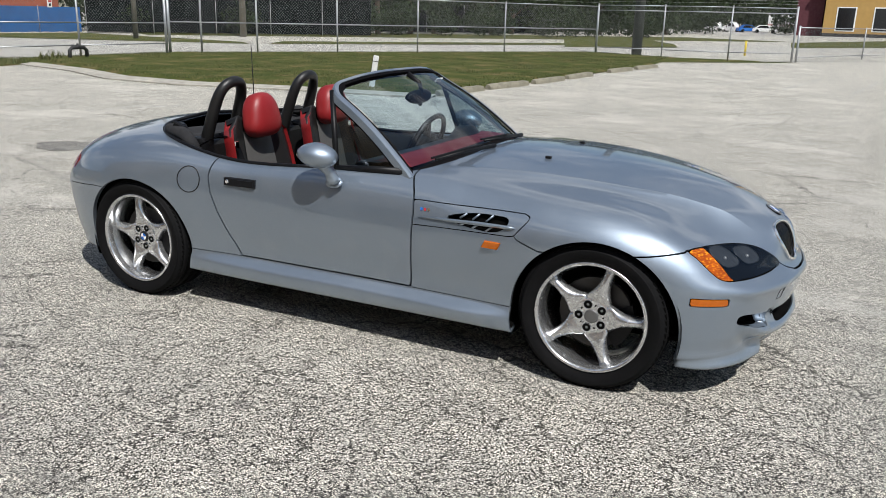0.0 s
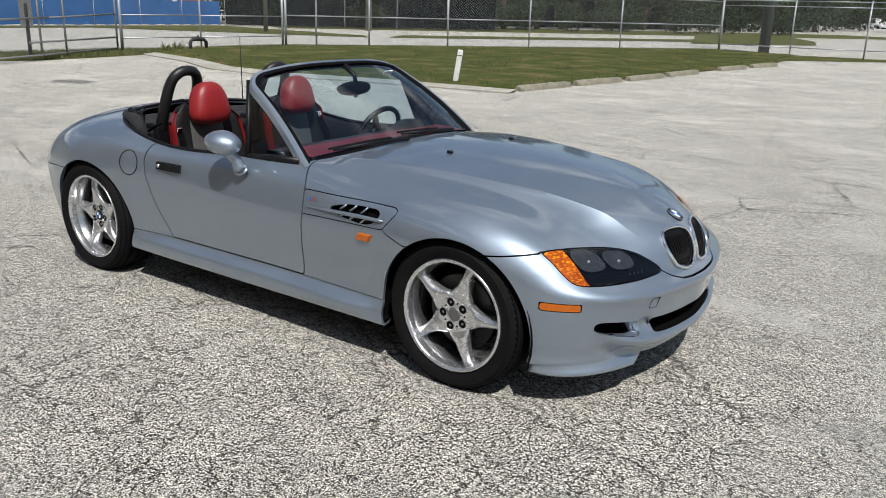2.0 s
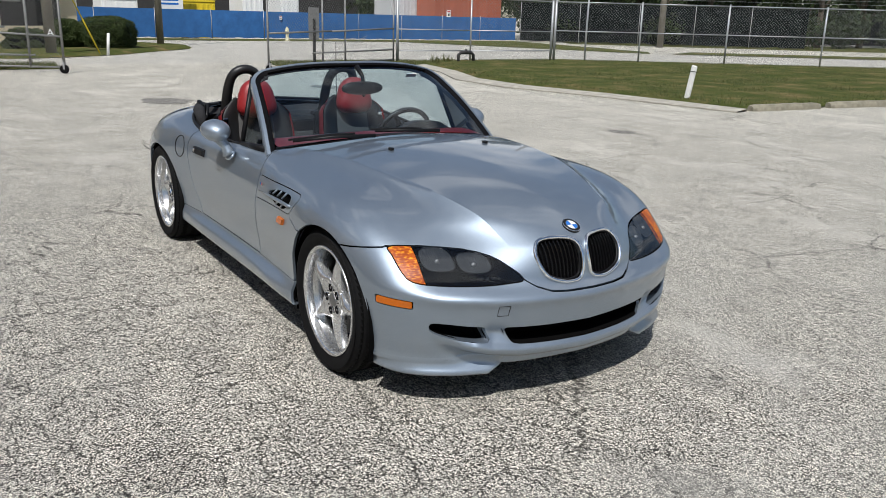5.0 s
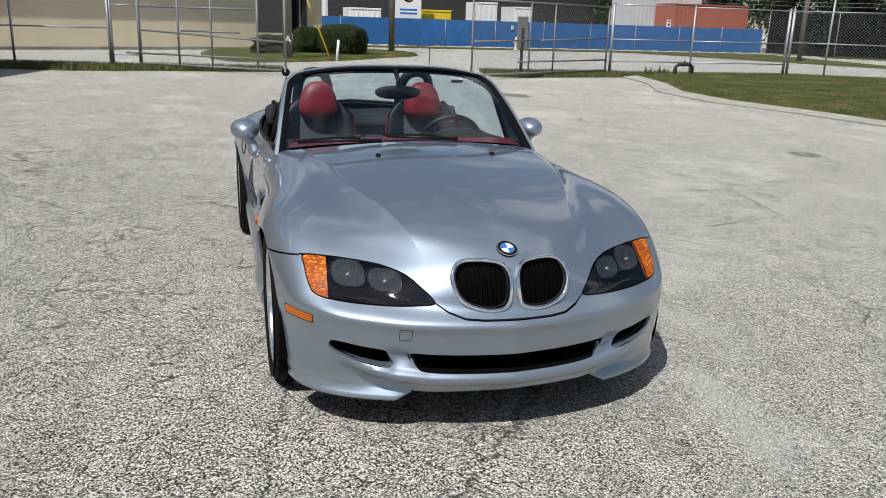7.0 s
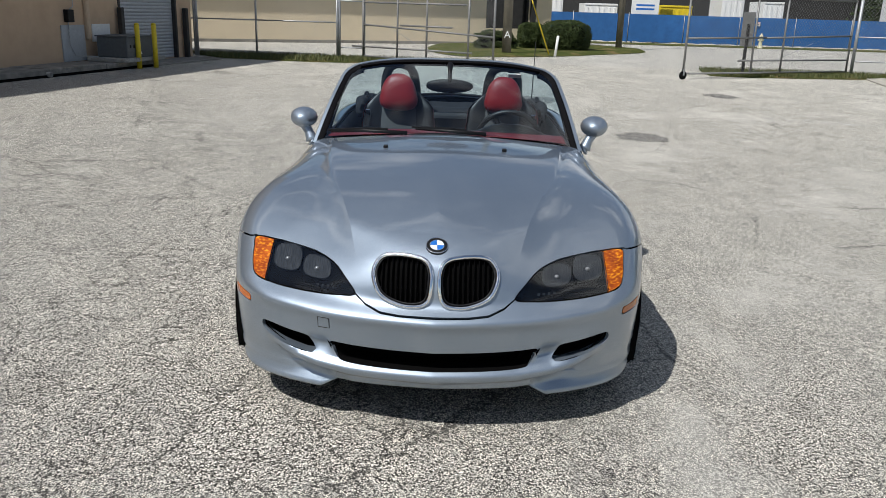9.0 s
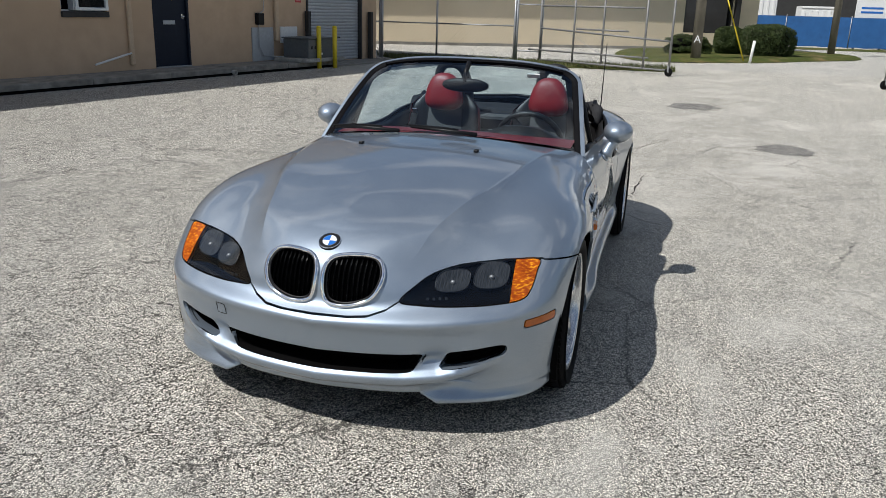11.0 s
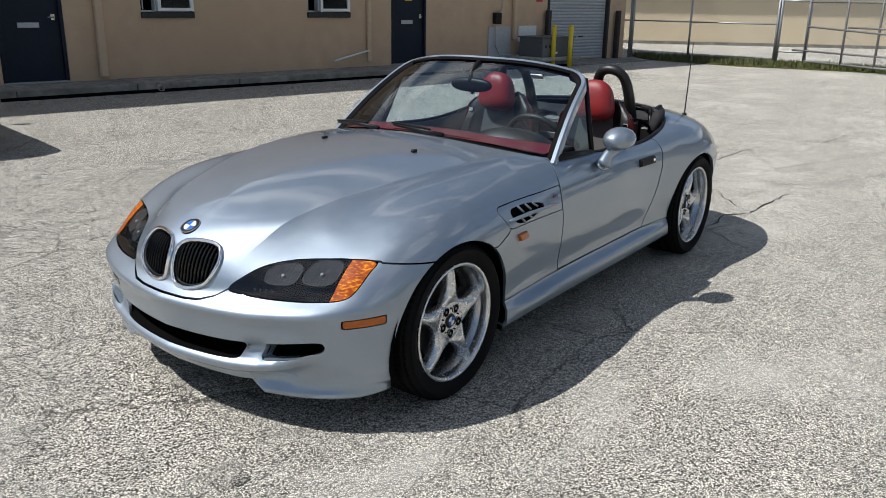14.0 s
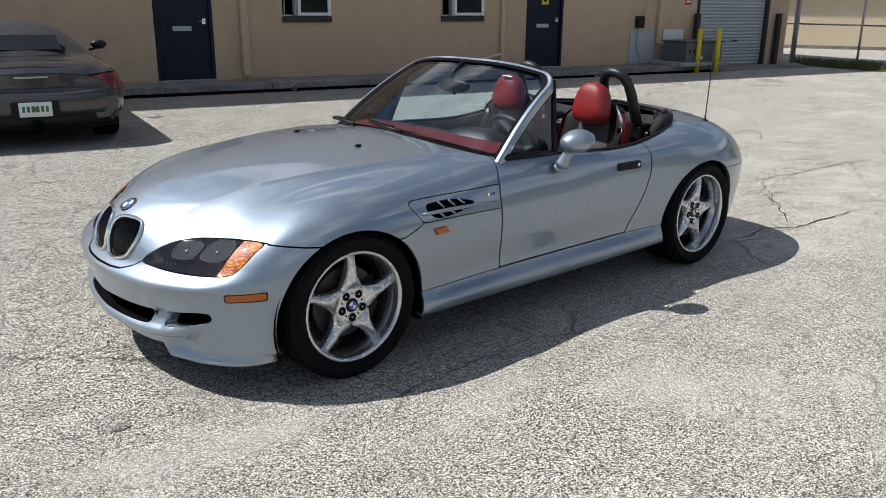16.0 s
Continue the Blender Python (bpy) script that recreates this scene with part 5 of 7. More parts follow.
def hermite(p, t, ts, start=None, end=None, rounding=1.0):
    """Smooth curve through the points p (n x 3) at parameters t, taken at ts. start, end: ghost points before and after."""
    d = np.diff(p, axis=0) / np.diff(t)[:, None]
    m = np.empty_like(p)
    w = np.diff(t)
    m[1:-1] = (d[:-1] * w[1:, None] + d[1:] * w[:-1, None]) / (w[1:] + w[:-1])[:, None]
    m[0] = (p[1] - start) / (2 * w[0]) if start is not None else d[0]
    m[-1] = (end - p[-2]) / (2 * w[-1]) if end is not None else d[-1]
    i = np.clip(np.searchsorted(t, ts, side="right") - 1, 0, len(t) - 2)
    h = (t[i + 1] - t[i])[:, None]
    s = ((ts - t[i]) / (t[i + 1] - t[i]))[:, None]
    return ((2 * s**3 - 3 * s**2 + 1) * p[i] + (s**3 - 2 * s**2 + s) * h * m[i] * rounding
            + (-2 * s**3 + 3 * s**2) * p[i + 1] + (s**3 - s**2) * h * m[i + 1] * rounding)


def faired(grid, along=9, across=4, top_along=22):
    """Evens out small waves: a running mean along and across, mirrored at the centre line; the upper body more than the flanks."""
    def pass_u(g, width):
        k = np.exp(-0.5 * (np.arange(-2 * width, 2 * width + 1) / width) ** 2)
        k /= k.sum()
        w = 2 * width
        pad = np.concatenate([flip(g[w:0:-1]), g, flip(g[-2:-w - 2:-1])])
        return sum(c * pad[i:i + len(g)] for i, c in enumerate(k))

    def pass_v(g, width):
        k = np.exp(-0.5 * (np.arange(-2 * width, 2 * width + 1) / width) ** 2)
        k /= k.sum()
        w = 2 * width
        pad = np.concatenate([np.repeat(g[:, :1], w, 1), g, flip(g[:, -2:-w - 2:-1])], 1)
        return sum(c * pad[:, i:i + g.shape[1]] for i, c in enumerate(k))
    n = grid.shape[1]
    even = pass_v(pass_u(grid, along), across)
    smooth_top = pass_v(pass_u(grid, top_along), 9)
    even[:, :n // 11 * 3] = pass_u(grid, along)[:, :n // 11 * 3]
    level = np.clip((np.arange(n) / n - 0.655) / 0.145, 0, 1)[None, :, None]
    out = even * (1 - level) + smooth_top * level
    out[:, -1, 1] = 0
    out[0, :, 1] = out[-1, :, 1] = 0
    return out


CREST = 9 * 13


def ramped(a, lo, hi):
    t = np.clip((a - lo) / (hi - lo), 0, 1)
    return t * t * (3 - 2 * t)


def ridge_side(grid, x):
    """How far out the hood's ridge lies at x: along the grid's own row, then straight on to the lamp's inner end."""
    row = grid[:, CREST]
    ahead = (row[:, 0] > .2) & (row[:, 0] < 1.42)
    order = np.argsort(row[ahead, 0])
    rx, ry = row[ahead, 0][order], row[ahead, 1][order]
    return np.interp(x, np.append(rx, (1.82, 1.95)), np.append(ry, (.290, .262)))


def calmed(grid):
    """Draws hood and wing to low-order surfaces on either side of the ridge, so that reflections run true."""
    q = grid.reshape(-1, 3).copy()
    x, y, z = q.T
    side = ridge_side(grid, x)
    xs = (x - 1.1) / .8
    inner = (y <= side + .03) & (x > .36) & (x < 1.80) & (z > .66)
    terms = lambda sel: np.column_stack([xs[sel] ** a * y[sel] ** b for b in (0, 2, 4) for a in range(6 if b == 0 else 4)])
    k = np.linalg.lstsq(terms(inner), z[inner], rcond=None)[0]
    hood_z = terms(np.ones(len(x), bool)) @ k
    r, th = np.hypot(y - .42, z - .40), np.arctan2(z - .40, y - .42)
    outer = (y >= side - .03) & (x > .36) & (x < 1.66) & (th > .02) & (z > .38)
    polar = lambda sel: np.column_stack([xs[sel] ** a * (th[sel] - .8) ** b for a in range(6) for b in range(6) if a + b < 8])
    k2 = np.linalg.lstsq(polar(outer), r[outer], rcond=None)[0]
    wing_r = polar(np.ones(len(x), bool)) @ k2
    share = ramped(y - side, -.03, .03)
    w_in = (1 - share) * ramped(x, .38, .50) * (1 - ramped(x, 1.46, 1.76)) * ramped(z, .60, .70)
    w_out = share * ramped(x, .40, .55) * (1 - ramped(x, 1.36, 1.62)) * ramped(th, .06, .40) * (x > .36)
    out = q.copy()
    out[:, 2] += np.where(w_in > 0, w_in * (hood_z - z), 0)
    dr = np.where(w_out > 0, w_out * (wing_r - r), 0)
    out[:, 1] += dr * np.cos(th)
    out[:, 2] += dr * np.sin(th)
    return out.reshape(grid.shape)


def ridged(grid):
    """The body as one mesh, parted along the hood's long ridge and sunk beside it, so that the ridge is an edge."""
    mesh = (grid.reshape(-1, 3), grid_faces(*grid.shape[:2]))
    v = mesh[0]
    d = v[:, 1] - ridge_side(grid, v[:, 0]) + 4 * np.maximum(0, .62 - v[:, 2]) - 5 * np.maximum(0, .36 - v[:, 0])
    inside, outside = clip(mesh, d)
    q = np.vstack([inside[0], outside[0]])
    side = ridge_side(grid, q[:, 0])
    d = (q[:, 1] - side) * 0.93
    fade = np.clip((q[:, 0] - .36) / .25, 0, 1) * (1 - ramped(q[:, 0], 1.62, 1.86)) * np.clip((q[:, 2] - .56) / .16, 0, 1)
    out = np.maximum(d, 0)
    fall = (1 - np.exp(-out / .055)) * np.exp(-out / .30)
    flat = np.clip(q[:, 1] / np.maximum(side, .05), 0, 1) ** 3 * (d <= 0) + np.exp(-out / .10) * (d > 0)
    q[:, 2] -= fade * (0.028 * fall - 0.010 * flat)
    return q, inside[1] + [tuple(i + len(inside[0]) for i in f) for f in outside[1]]


def body_grid(nu=560, per=13):
    """The left half of the body as a grid of points: across the rows, along the flank."""
    mid = BODY_ROWS[4]
    t = np.concatenate([[0], np.cumsum(np.linalg.norm(np.diff(mid, axis=0), axis=1))])
    ts = np.linspace(0, t[-1], nu)
    rows = np.array([hermite(r, t, ts, flip(r[1]), flip(r[-2])) for r in BODY_ROWS])
    out = np.empty((nu, per * (len(rows) - 1) + 1, 3))
    ghost = flip(rows[-2])
    for j in range(nu):
        p = rows[:, j]
        w = np.concatenate([[0], np.cumsum(np.maximum(np.linalg.norm(np.diff(p, axis=0), axis=1), 1e-4) ** 0.6)])
        s = np.concatenate([np.linspace(w[k], w[k + 1], per, endpoint=False) for k in range(len(w) - 1)] + [[w[-1]]])
        out[j] = hermite(p, w, s, None, ghost[j])
    return calmed(faired(out))


def chinned(grid):
    """Draws out the rounded ledge under the air intakes and hollows the face below it."""
    q = grid.reshape(-1, 3)
    y, z = q[:, 1], q[:, 2]
    crest = np.interp(y, (0, .30, .42, .52, .60, .66), (.236, .242, .254, .280, .316, .348))
    fade = np.clip((q[:, 0] - 1.56) / .22, 0, 1) * np.clip((.78 - y) / .16, 0, 1)
    inner = np.clip((.64 - y) / .16, 0, 1)
    low = np.clip((y - .30) / .12, 0, 1) * np.clip((.30 - z) / .03, 0, 1)
    push = .034 * inner * np.exp(-(np.abs(z - crest) / .027) ** 3) - .020 * low * inner * np.exp(-((z - crest + .055) / .03) ** 2)
    edge = np.interp(y, (0, .4, .6, .75), (.456, .459, .468, .484))
    push += .010 * np.exp(-((z - edge) / .026) ** 2) - .009 * np.exp(-((z - edge - .052) / .030) ** 2)
    lean = y - np.interp(z, (.285, .35), (.385, .418))
    push -= .022 * np.exp(-(lean / .040) ** 4) * np.exp(-((z - .326) / .026) ** 2)
    push += .030 * np.clip(1 - y / .50, 0, 1) * (1 - ramped(z, .44, .50))
    turn = np.clip(y / .95, 0, 1) ** 1.5
    q[:, 0] += push * fade * np.sqrt(1 - turn ** 2)
    q[:, 1] += push * fade * turn
    return grid


GRID = chinned(body_grid())
GRID[..., 0] += np.minimum(GRID[..., 0] + .5, 0) * .048
SHELL = ridged(GRID)


def flank(x, z, out=0.0):
    """The point of the left flank at x and z, moved outwards by out."""
    v = SHELL[0]
    k = np.argsort((v[:, 0] - x) ** 2 + (v[:, 2] - z) ** 2 + 4 * np.maximum(0, 0.6 - v[:, 1]) ** 2)[:4]
    w = 1 / (np.hypot(v[k, 0] - x, v[k, 2] - z) + 1e-4)
    return Vector((x, float((v[k, 1] * w).sum() / w.sum()) + out, z))


def top(x, y, up=0.0):
    """The point of the upper body at x and y."""
    v = SHELL[0]
    k = np.argsort((v[:, 0] - x) ** 2 + (v[:, 1] - abs(y)) ** 2 + 4 * np.maximum(0, 0.6 - v[:, 2]) ** 2)[:4]
    w = 1 / (np.hypot(v[k, 0] - x, v[k, 1] - abs(y)) + 1e-4)
    return Vector((x, y, float((v[k, 2] * w).sum() / w.sum()) + up))


def nose(y, z, out=0.0):
    """The point of the nose at y and z."""
    v = SHELL[0]
    k = np.argsort((v[:, 1] - abs(y)) ** 2 + (v[:, 2] - z) ** 2 + 4 * np.maximum(0, 1.35 - v[:, 0]) ** 2)[:4]
    w = 1 / (np.hypot(v[k, 1] - abs(y), v[k, 2] - z) + 1e-4)
    return Vector((float((v[k, 0] * w).sum() / w.sum()) + out, y, z))


# outlines of panels and openings
COCKPIT = spline([(.50, -.2), (.50, .0), (.485, .30), (.43, .52), (.33, .655), (.20, .69), (-.2, .705), (-.72, .715), (-1.02, .685), (-1.26, .58),
                  (-1.42, .38), (-1.49, .0), (-1.49, -.2)], 6)
DOOR = np.array([(.335, .90), (.345, .80), (.375, .74), (.388, .66), (.386, .5), (.378, .303), (.1, .303), (-.3, .302), (-.60, .302), (-.665, .40),
                 (-.73, .52), (-.772, .62), (-.785, .70), (-.775, .76), (-.755, .90)])
VENT = np.array([(.384, .712), (.60, .711), (.80, .714), (.92, .714), (.943, .705), (.94, .69), (.885, .622), (.86, .617), (.64, .611), (.384, .603)])
VENT_HOLE = spline([(.79, .693), (.69, .690), (.61, .677), (.555, .658), (.60, .640), (.67, .628), (.77, .622), (.825, .636), (.852, .665), (.845, .689)], 4, True)
LAMP = spline([(.284, .522), (.33, .572), (.375, .602), (.45, .62), (.60, .632), (.706, .632), (.710, .60), (.702, .55), (.680, .522), (.60, .512), (.45, .508),
               (.35, .511)], 5, True)
KIDNEY = spline([(.012, .625), (.040, .657), (.12, .666), (.192, .656), (.224, .617), (.220, .570), (.190, .524), (.125, .499), (.06, .496), (.022, .513), (.010, .565)], 6, True)
KIDNEY = KIDNEY * .95 + np.array((.0052, .0291))
INTAKE = spline([(0, .336), (.18, .338), (.30, .342), (.362, .346), (.374, .341), (.366, .318), (.346, .284), (.330, .274), (.28, .268), (.15, .264), (0, .262), (-.1, .262), (-.1, .336)], 4, True)
SIDE_INTAKE = spline([(.462, .353), (.52, .360), (.60, .371), (.637, .371), (.647, .356), (.632, .330), (.56, .308), (.49, .293), (.436, .288), (.428, .298), (.446, .334)], 4, True)
TAIL = spline([(.50, .605), (.60, .608), (.68, .612), (.735, .622), (.745, .65), (.72, .690), (.62, .708), (.50, .71), (.46, .66)], 4, True)
SPLIT = [(-3, .65), (.40, .65), (.86, .65), (.90, .608), (1.0, .575), (1.45, .612), (1.60, .632), (3, .632)]
FRONT_SPLIT = [(0, .472), (.12, .473), (.19, .478), (.245, .496), (.284, .522), (.33, .572), (.375, .602), (.45, .62), (.60, .632), (.724, .632), (2, .632)]


def cut(mesh, points, axes, gap=0.002, only=None):
    q = mesh[0][:, axes]
    d = outline(points, q)
    if only is not None:
        d = np.where(only(mesh[0]), d, np.abs(d) + 0.05)
    return clip(mesh, d, -gap, gap)


def build_body(car):
    front = lambda v: v[:, 0] > 1.45
    flank_only = lambda v: (v[:, 1] > 0.55) & (v[:, 0] < 1.3)
    rest = cut(SHELL, COCKPIT, (0, 1), 0.0, lambda v: v[:, 2] > 0.6)[1]
    for ax in (FX + 0.005, RX):
        r = 0.356 if ax > 0 else 0.352
        d = np.hypot(rest[0][:, 0] - ax, (rest[0][:, 2] - 0.290)) - r
        rest = clip(rest, d)[1]
    mouth, closed = cut(rest, INTAKE, (1, 2), 0.0, lambda v: v[:, 0] > 1.6)
    mouth2, closed = cut(closed, SIDE_INTAKE, (1, 2), 0.0, lambda v: v[:, 0] > 1.5)
    lining = (closed[0] - normals(closed) * 0.022, closed[1])
    part("intake_back", both_sides((mouth[0] * (1, .97, 1) - (.15, 0, 0), mouth[1])), LINER, car)
    for turn in (lambda m: m, mirrored):
        part("intake_back", turn((mouth2[0] * (1, .98, 1) - (.10, 0, 0), mouth2[1])), LINER, car)
    part("inner_lining", both_sides(lining), LINER, car, "black inner lining behind the panels")
    made = {}
    made["door"], rest = cut(rest, DOOR, (0, 2), 0.0042, flank_only)
    vent, rest = cut(rest, VENT, (0, 2), 0.002, flank_only)
    _, vent = cut(vent, VENT_HOLE, (0, 2), 0.0)
    lamp, rest = cut(rest, LAMP, (1, 2), 0.002, front)
    v = rest[0]
    sx, sz = zip(*SPLIT)
    fy, fz = zip(*FRONT_SPLIT)
    line = np.where((v[:, 0] > 1.45) & (v[:, 1] < .724), np.interp(v[:, 1], fy, fz), np.interp(v[:, 0], sx, sz))
    d = np.where(v[:, 0] > 0.36, line - v[:, 2], np.maximum(line - v[:, 2], (0.37 - v[:, 0])))
    hood, rest = clip(rest, d, -0.003, 0.003)
    _, hood = cut(hood, KIDNEY, (1, 2), 0.0, lambda v: v[:, 0] > 1.6)
    bumper, rest = clip(rest, 1.2 - rest[0][:, 0])
    _, bumper = cut(bumper, INTAKE, (1, 2), 0.0, lambda v: v[:, 0] > 1.6)
    _, bumper = cut(bumper, SIDE_INTAKE, (1, 2), 0.0, lambda v: v[:, 0] > 1.5)
    quarter, rest = clip(rest, rest[0][:, 0] + 0.5 - 5.0 * (rest[0][:, 2] < 0.30) * 0)
    wing = rest
    sill_f, wing = clip(wing, wing[0][:, 2] - 0.300, -0.002, 0.002)
    low = np.where(quarter[0][:, 0] > -1.2, quarter[0][:, 2] - 0.300, 0.05)
    sill_r, quarter = clip(quarter, low, -0.002, 0.002)
    v = quarter[0]
    tail_line = np.where(v[:, 0] < -1.3, v[:, 2] - np.interp(v[:, 0], (-2.1, -1.9, -1.55), (.545, .55, .575)), 0.05)
    rear_bumper, quarter = clip(quarter, tail_line, -0.002, 0.002)
    tail, quarter = cut(quarter, TAIL, (1, 2), 0.002, lambda v: v[:, 0] < -1.5)
    wall = lamp[0][:, 1] - np.interp(lamp[0][:, 2], (.50, .64), (.642, .630))
    clear_lens, amber = clip(lamp, wall, -0.001, 0.001)
    bowl = (lamp[0] - normals(lamp) * 0.03, lamp[1])
    marker, bumper = cut(bumper, [(1.618, .428), (1.752, .424), (1.754, .454), (1.618, .460)], (0, 2), 0.002, lambda v: v[:, 1] > 0.6)
    part("hood", both_sides(rim(hood)), PAINT, car, "silver clamshell hood with a long ridge", True)
    part("front_bumper", both_sides(rim(bumper, 0.012)), PAINT, car, "deep silver front bumper with air intakes", True)
    part("rear_bumper", both_sides(rim(rear_bumper, 0.02)), PAINT, car, "silver rear bumper", True)
    part("rear_body", both_sides(rim(quarter, 0.014)), PAINT, car, "silver rear body with wide wheel arches", True)
    for turn in (lambda m: m, mirrored):
        part("wing", turn(rim(wing, 0.012, False)), PAINT, car, smooth=True)
        s = (np.vstack([sill_f[0], sill_r[0]]), sill_f[1] + [tuple(i + len(sill_f[0]) for i in f) for f in sill_r[1]])
        part("sill", turn(rim(s, 0.012, False)), PAINT, car, smooth=True)
        made_door = part("door", turn(rim(made["door"], 0.012, False)), PAINT, car, "closed silver door", True)
        made.setdefault("doors", []).append(made_door)
        made.setdefault("vents", []).append(part("side_vent", turn(rim(vent, 0.012, False)), PAINT, car, "silver gill panel in the wing", True))
        head = part("headlight", turn(rim(bowl, 0.012, False)), LAMPBOWL, car, "black headlight bowl with twin round reflectors", True)
        lens = part("lens", turn(rim(clear_lens, 0.004, False)), SMOKED, head, "clear outer lens", True)
        lens.visible_shadow = False
        part("turn_signal", turn(rim(amber, 0.012, False)), AMBER, head, "ribbed amber turn signal", True)
        made.setdefault("lamps", []).append(head)
        part("side_marker", turn(rim(marker, 0.008, False)), ORANGE, car, "amber side marker in the bumper", True)
        part("tail_light", turn(rim(tail, 0.006, False)), REDLAMP, car, "red tail light", True)
    made["lamp_mesh"] = lamp
    return made


car = empty("roadster_car", Matrix.Identity(4), "silver two-seat convertible roadster with open top and red seats", "car")
body = build_body(car)

# ---- wheels ----


def spoke():
    """One spoke along local z: broad at the hub, narrow at the rim, with two soft ridges. Local y points outwards."""
    rs = np.linspace(0.040, 0.2045, 24)
    half = np.interp(rs, (.04, .066, .075, .085, .10, .12, .15, .18, .195, .2045), (.029, .048, .047, .0405, .0325, .0258, .0208, .0188, .0205, .0290))
    base = np.interp(rs, (.04, .09, .14, .19, .2045), (-.019, -.014, -.017, -.025, -.031))
    lift = np.interp(rs, (.05, .068, .085, .11, .15, .19, .2045), (0.0, .001, .007, .014, .017, .015, .008))
    cross = [(-1.0, -.032), (-1.0, -.008), (-.95, -.003), (-.80, .26), (-.58, .64), (-.36, .90), (-.16, .985), (0, 1.0), (.16, .985), (.36, .90), (.58, .64), (.80, .26), (.95, -.003), (1.0, -.008), (1.0, -.032)]
    bm = bmesh.new()
    rings = []
    for r, w, y, k in zip(rs, half, base, lift):
        rings.append([bm.verts.new((v * w, y + (h * k if h > .1 else h), r)) for v, h in cross])
    for a, b in zip(rings, rings[1:]):
        for i in range(len(cross) - 1):
            bm.faces.new((a[i], a[i + 1], b[i + 1], b[i]))
    bmesh.ops.recalc_face_normals(bm, faces=bm.faces)
    return bm


def wheel(name_group, width, inset, plain_cap=False):
    """A wheel round local y; the outer side faces +y, the tyre's outer bulge at y = 0.02."""
    hub = empty("wheel", Matrix.Identity(4), "five-spoked star alloy wheel with a black tyre", "wheel")
    rt, rr = RW, 0.2375
    w = width
    prof = [(rr - .006, -0.012), (rr + .004, -0.004), (rr + .016, 0.004), (rr + .035, 0.012), (rr + .058, 0.014), (rt - .026, 0.009), (rt - .012, 0.0),
            (rt - .004, -0.014), (rt, -0.03), (rt, -w + .03), (rt - .004, -w + .014), (rt - .02, -w), (rr + .03, -w - .006), (rr - .006, -w + .01)]
    fine = [tuple(p) for p in spline(prof, 3)]
    part("tyre", lathe(fine, 72), RUBBER, hub, smooth=True)
    bm = bmesh.new()
    for k in range(72):
        for row, (y, slant) in enumerate(((-0.020, .30), (-0.055, .55), (-w / 2, .0), (-w + .055, -.55), (-w + .020, -.30))):
            m = Matrix.Rotation(2 * math.pi * (k + 0.4 * (row % 2)) / 72, 4, "Y") @ Matrix.Translation((0, y, rt - (0.004 if row in (0, 4) else 0.0005))) @ \
                Matrix.Rotation(slant, 4, "Z")
            box(-0.0098, -0.015, -0.004, 0.0098, 0.015, 0.0022, bm=bm, m=m)
    tagged(part("tread", bm, TREAD, hub, "grooved tread blocks"), kind="stuff")
    lip = [(r_ * 1.10, y_) for r_, y_ in ((.2165, -0.010), (.2195, -0.002), (.2175, 0.004), (.212, 0.004), (.2055, -0.001), (.2035, -0.010), (.202, -.035), (.194, -.055), (.188, -.075), (.19, -w + .03), (.205, -w + .012), (.213, -w + .01))]
    part("rim", lathe(lip[:7], 72), ALLOY, hub, "polished stepped alloy rim", True)
    part("rim_barrel", lathe(lip[6:], 72), POLISHED, hub, "polished inner rim", True)
    for k in range(5):
        part("spoke", spoke(), ALLOY, hub, smooth=True, m=Matrix.Translation((0, -inset, 0)) @ Matrix.Rotation(k * 2 * math.pi / 5, 4, "Y") @ Matrix.Diagonal((1.095, 1, 1.095, 1)))
    part("hub", lathe([(0, -.0175), (.040, -.0165), (.066, -.0150), (.078, -.0155), (.082, -.020), (.082, -.05)], 50), ALLOY, hub, smooth=True, m=Matrix.Translation((0, -inset, 0)))
    cap = part("hub_cap", lathe([(.0, -.0105), (.022, -.0108), (.028, -.0125), (.0305, -.016), (.0305, -.03)], 32), BARREL if plain_cap else TRIM, hub,
               "plain grey hub cap" if plain_cap else "round hub cap with blue and white quarters", True, Matrix.Translation((0, -inset, 0)))
    for k in range(0 if plain_cap else 4):
        bm = bmesh.new()
        c = [bm.verts.new((0, 0, 0))] + [bm.verts.new((.0185 * math.sin(t), 0, .0185 * math.cos(t))) for t in np.linspace(k * math.pi / 2, (k + 1) * math.pi / 2, 7)]
        bm.faces.new(c)
        part("cap_quarter", bm, BLUE if k % 2 else WHITE, cap, m=Matrix.Translation((0, -.0100, 0)))
    for k in range(5):
        t = (k + 0.5) * 2 * math.pi / 5
        m = Matrix.Translation((.0535 * math.sin(t), -inset - .0125, .0535 * math.cos(t)))
        # flat black discs on the hub paint the shade of bolt wells and pin holes
        well = part("bolt_well_shade", lathe([(0, -.001), (.0165, -.001), (.0185, .0)], 20), LINER, hub, smooth=False, m=m)
        part("well_rim", tube([(.0185 * math.cos(q), -.0005, .0185 * math.sin(q)) for q in np.linspace(0, 2 * math.pi, 20, endpoint=False)], .0009, 6, True), ALLOY, well, smooth=True)
        part("wheel_bolt", lathe([(.0, .0006), (.0045, .0006), (.006, -.001)], 6), BARREL, well)
        q = t + .63
        part("pin_hole_shade", lathe([(0, .0), (.0032, .0), (.0036, -.002)], 10), LINER, hub, m=Matrix.Translation((.0520 * math.sin(q), -inset - .0122, .0520 * math.cos(q))))
    part("brake_disc", lathe([(.05, -.085), (.155, -.085), (.157, -.09), (.157, -.105), (.05, -.105)], 48), plain("brake_iron", (.05, .047, .045), .5, .7), hub, smooth=False)
    bm = bmesh.new()
    arc = []
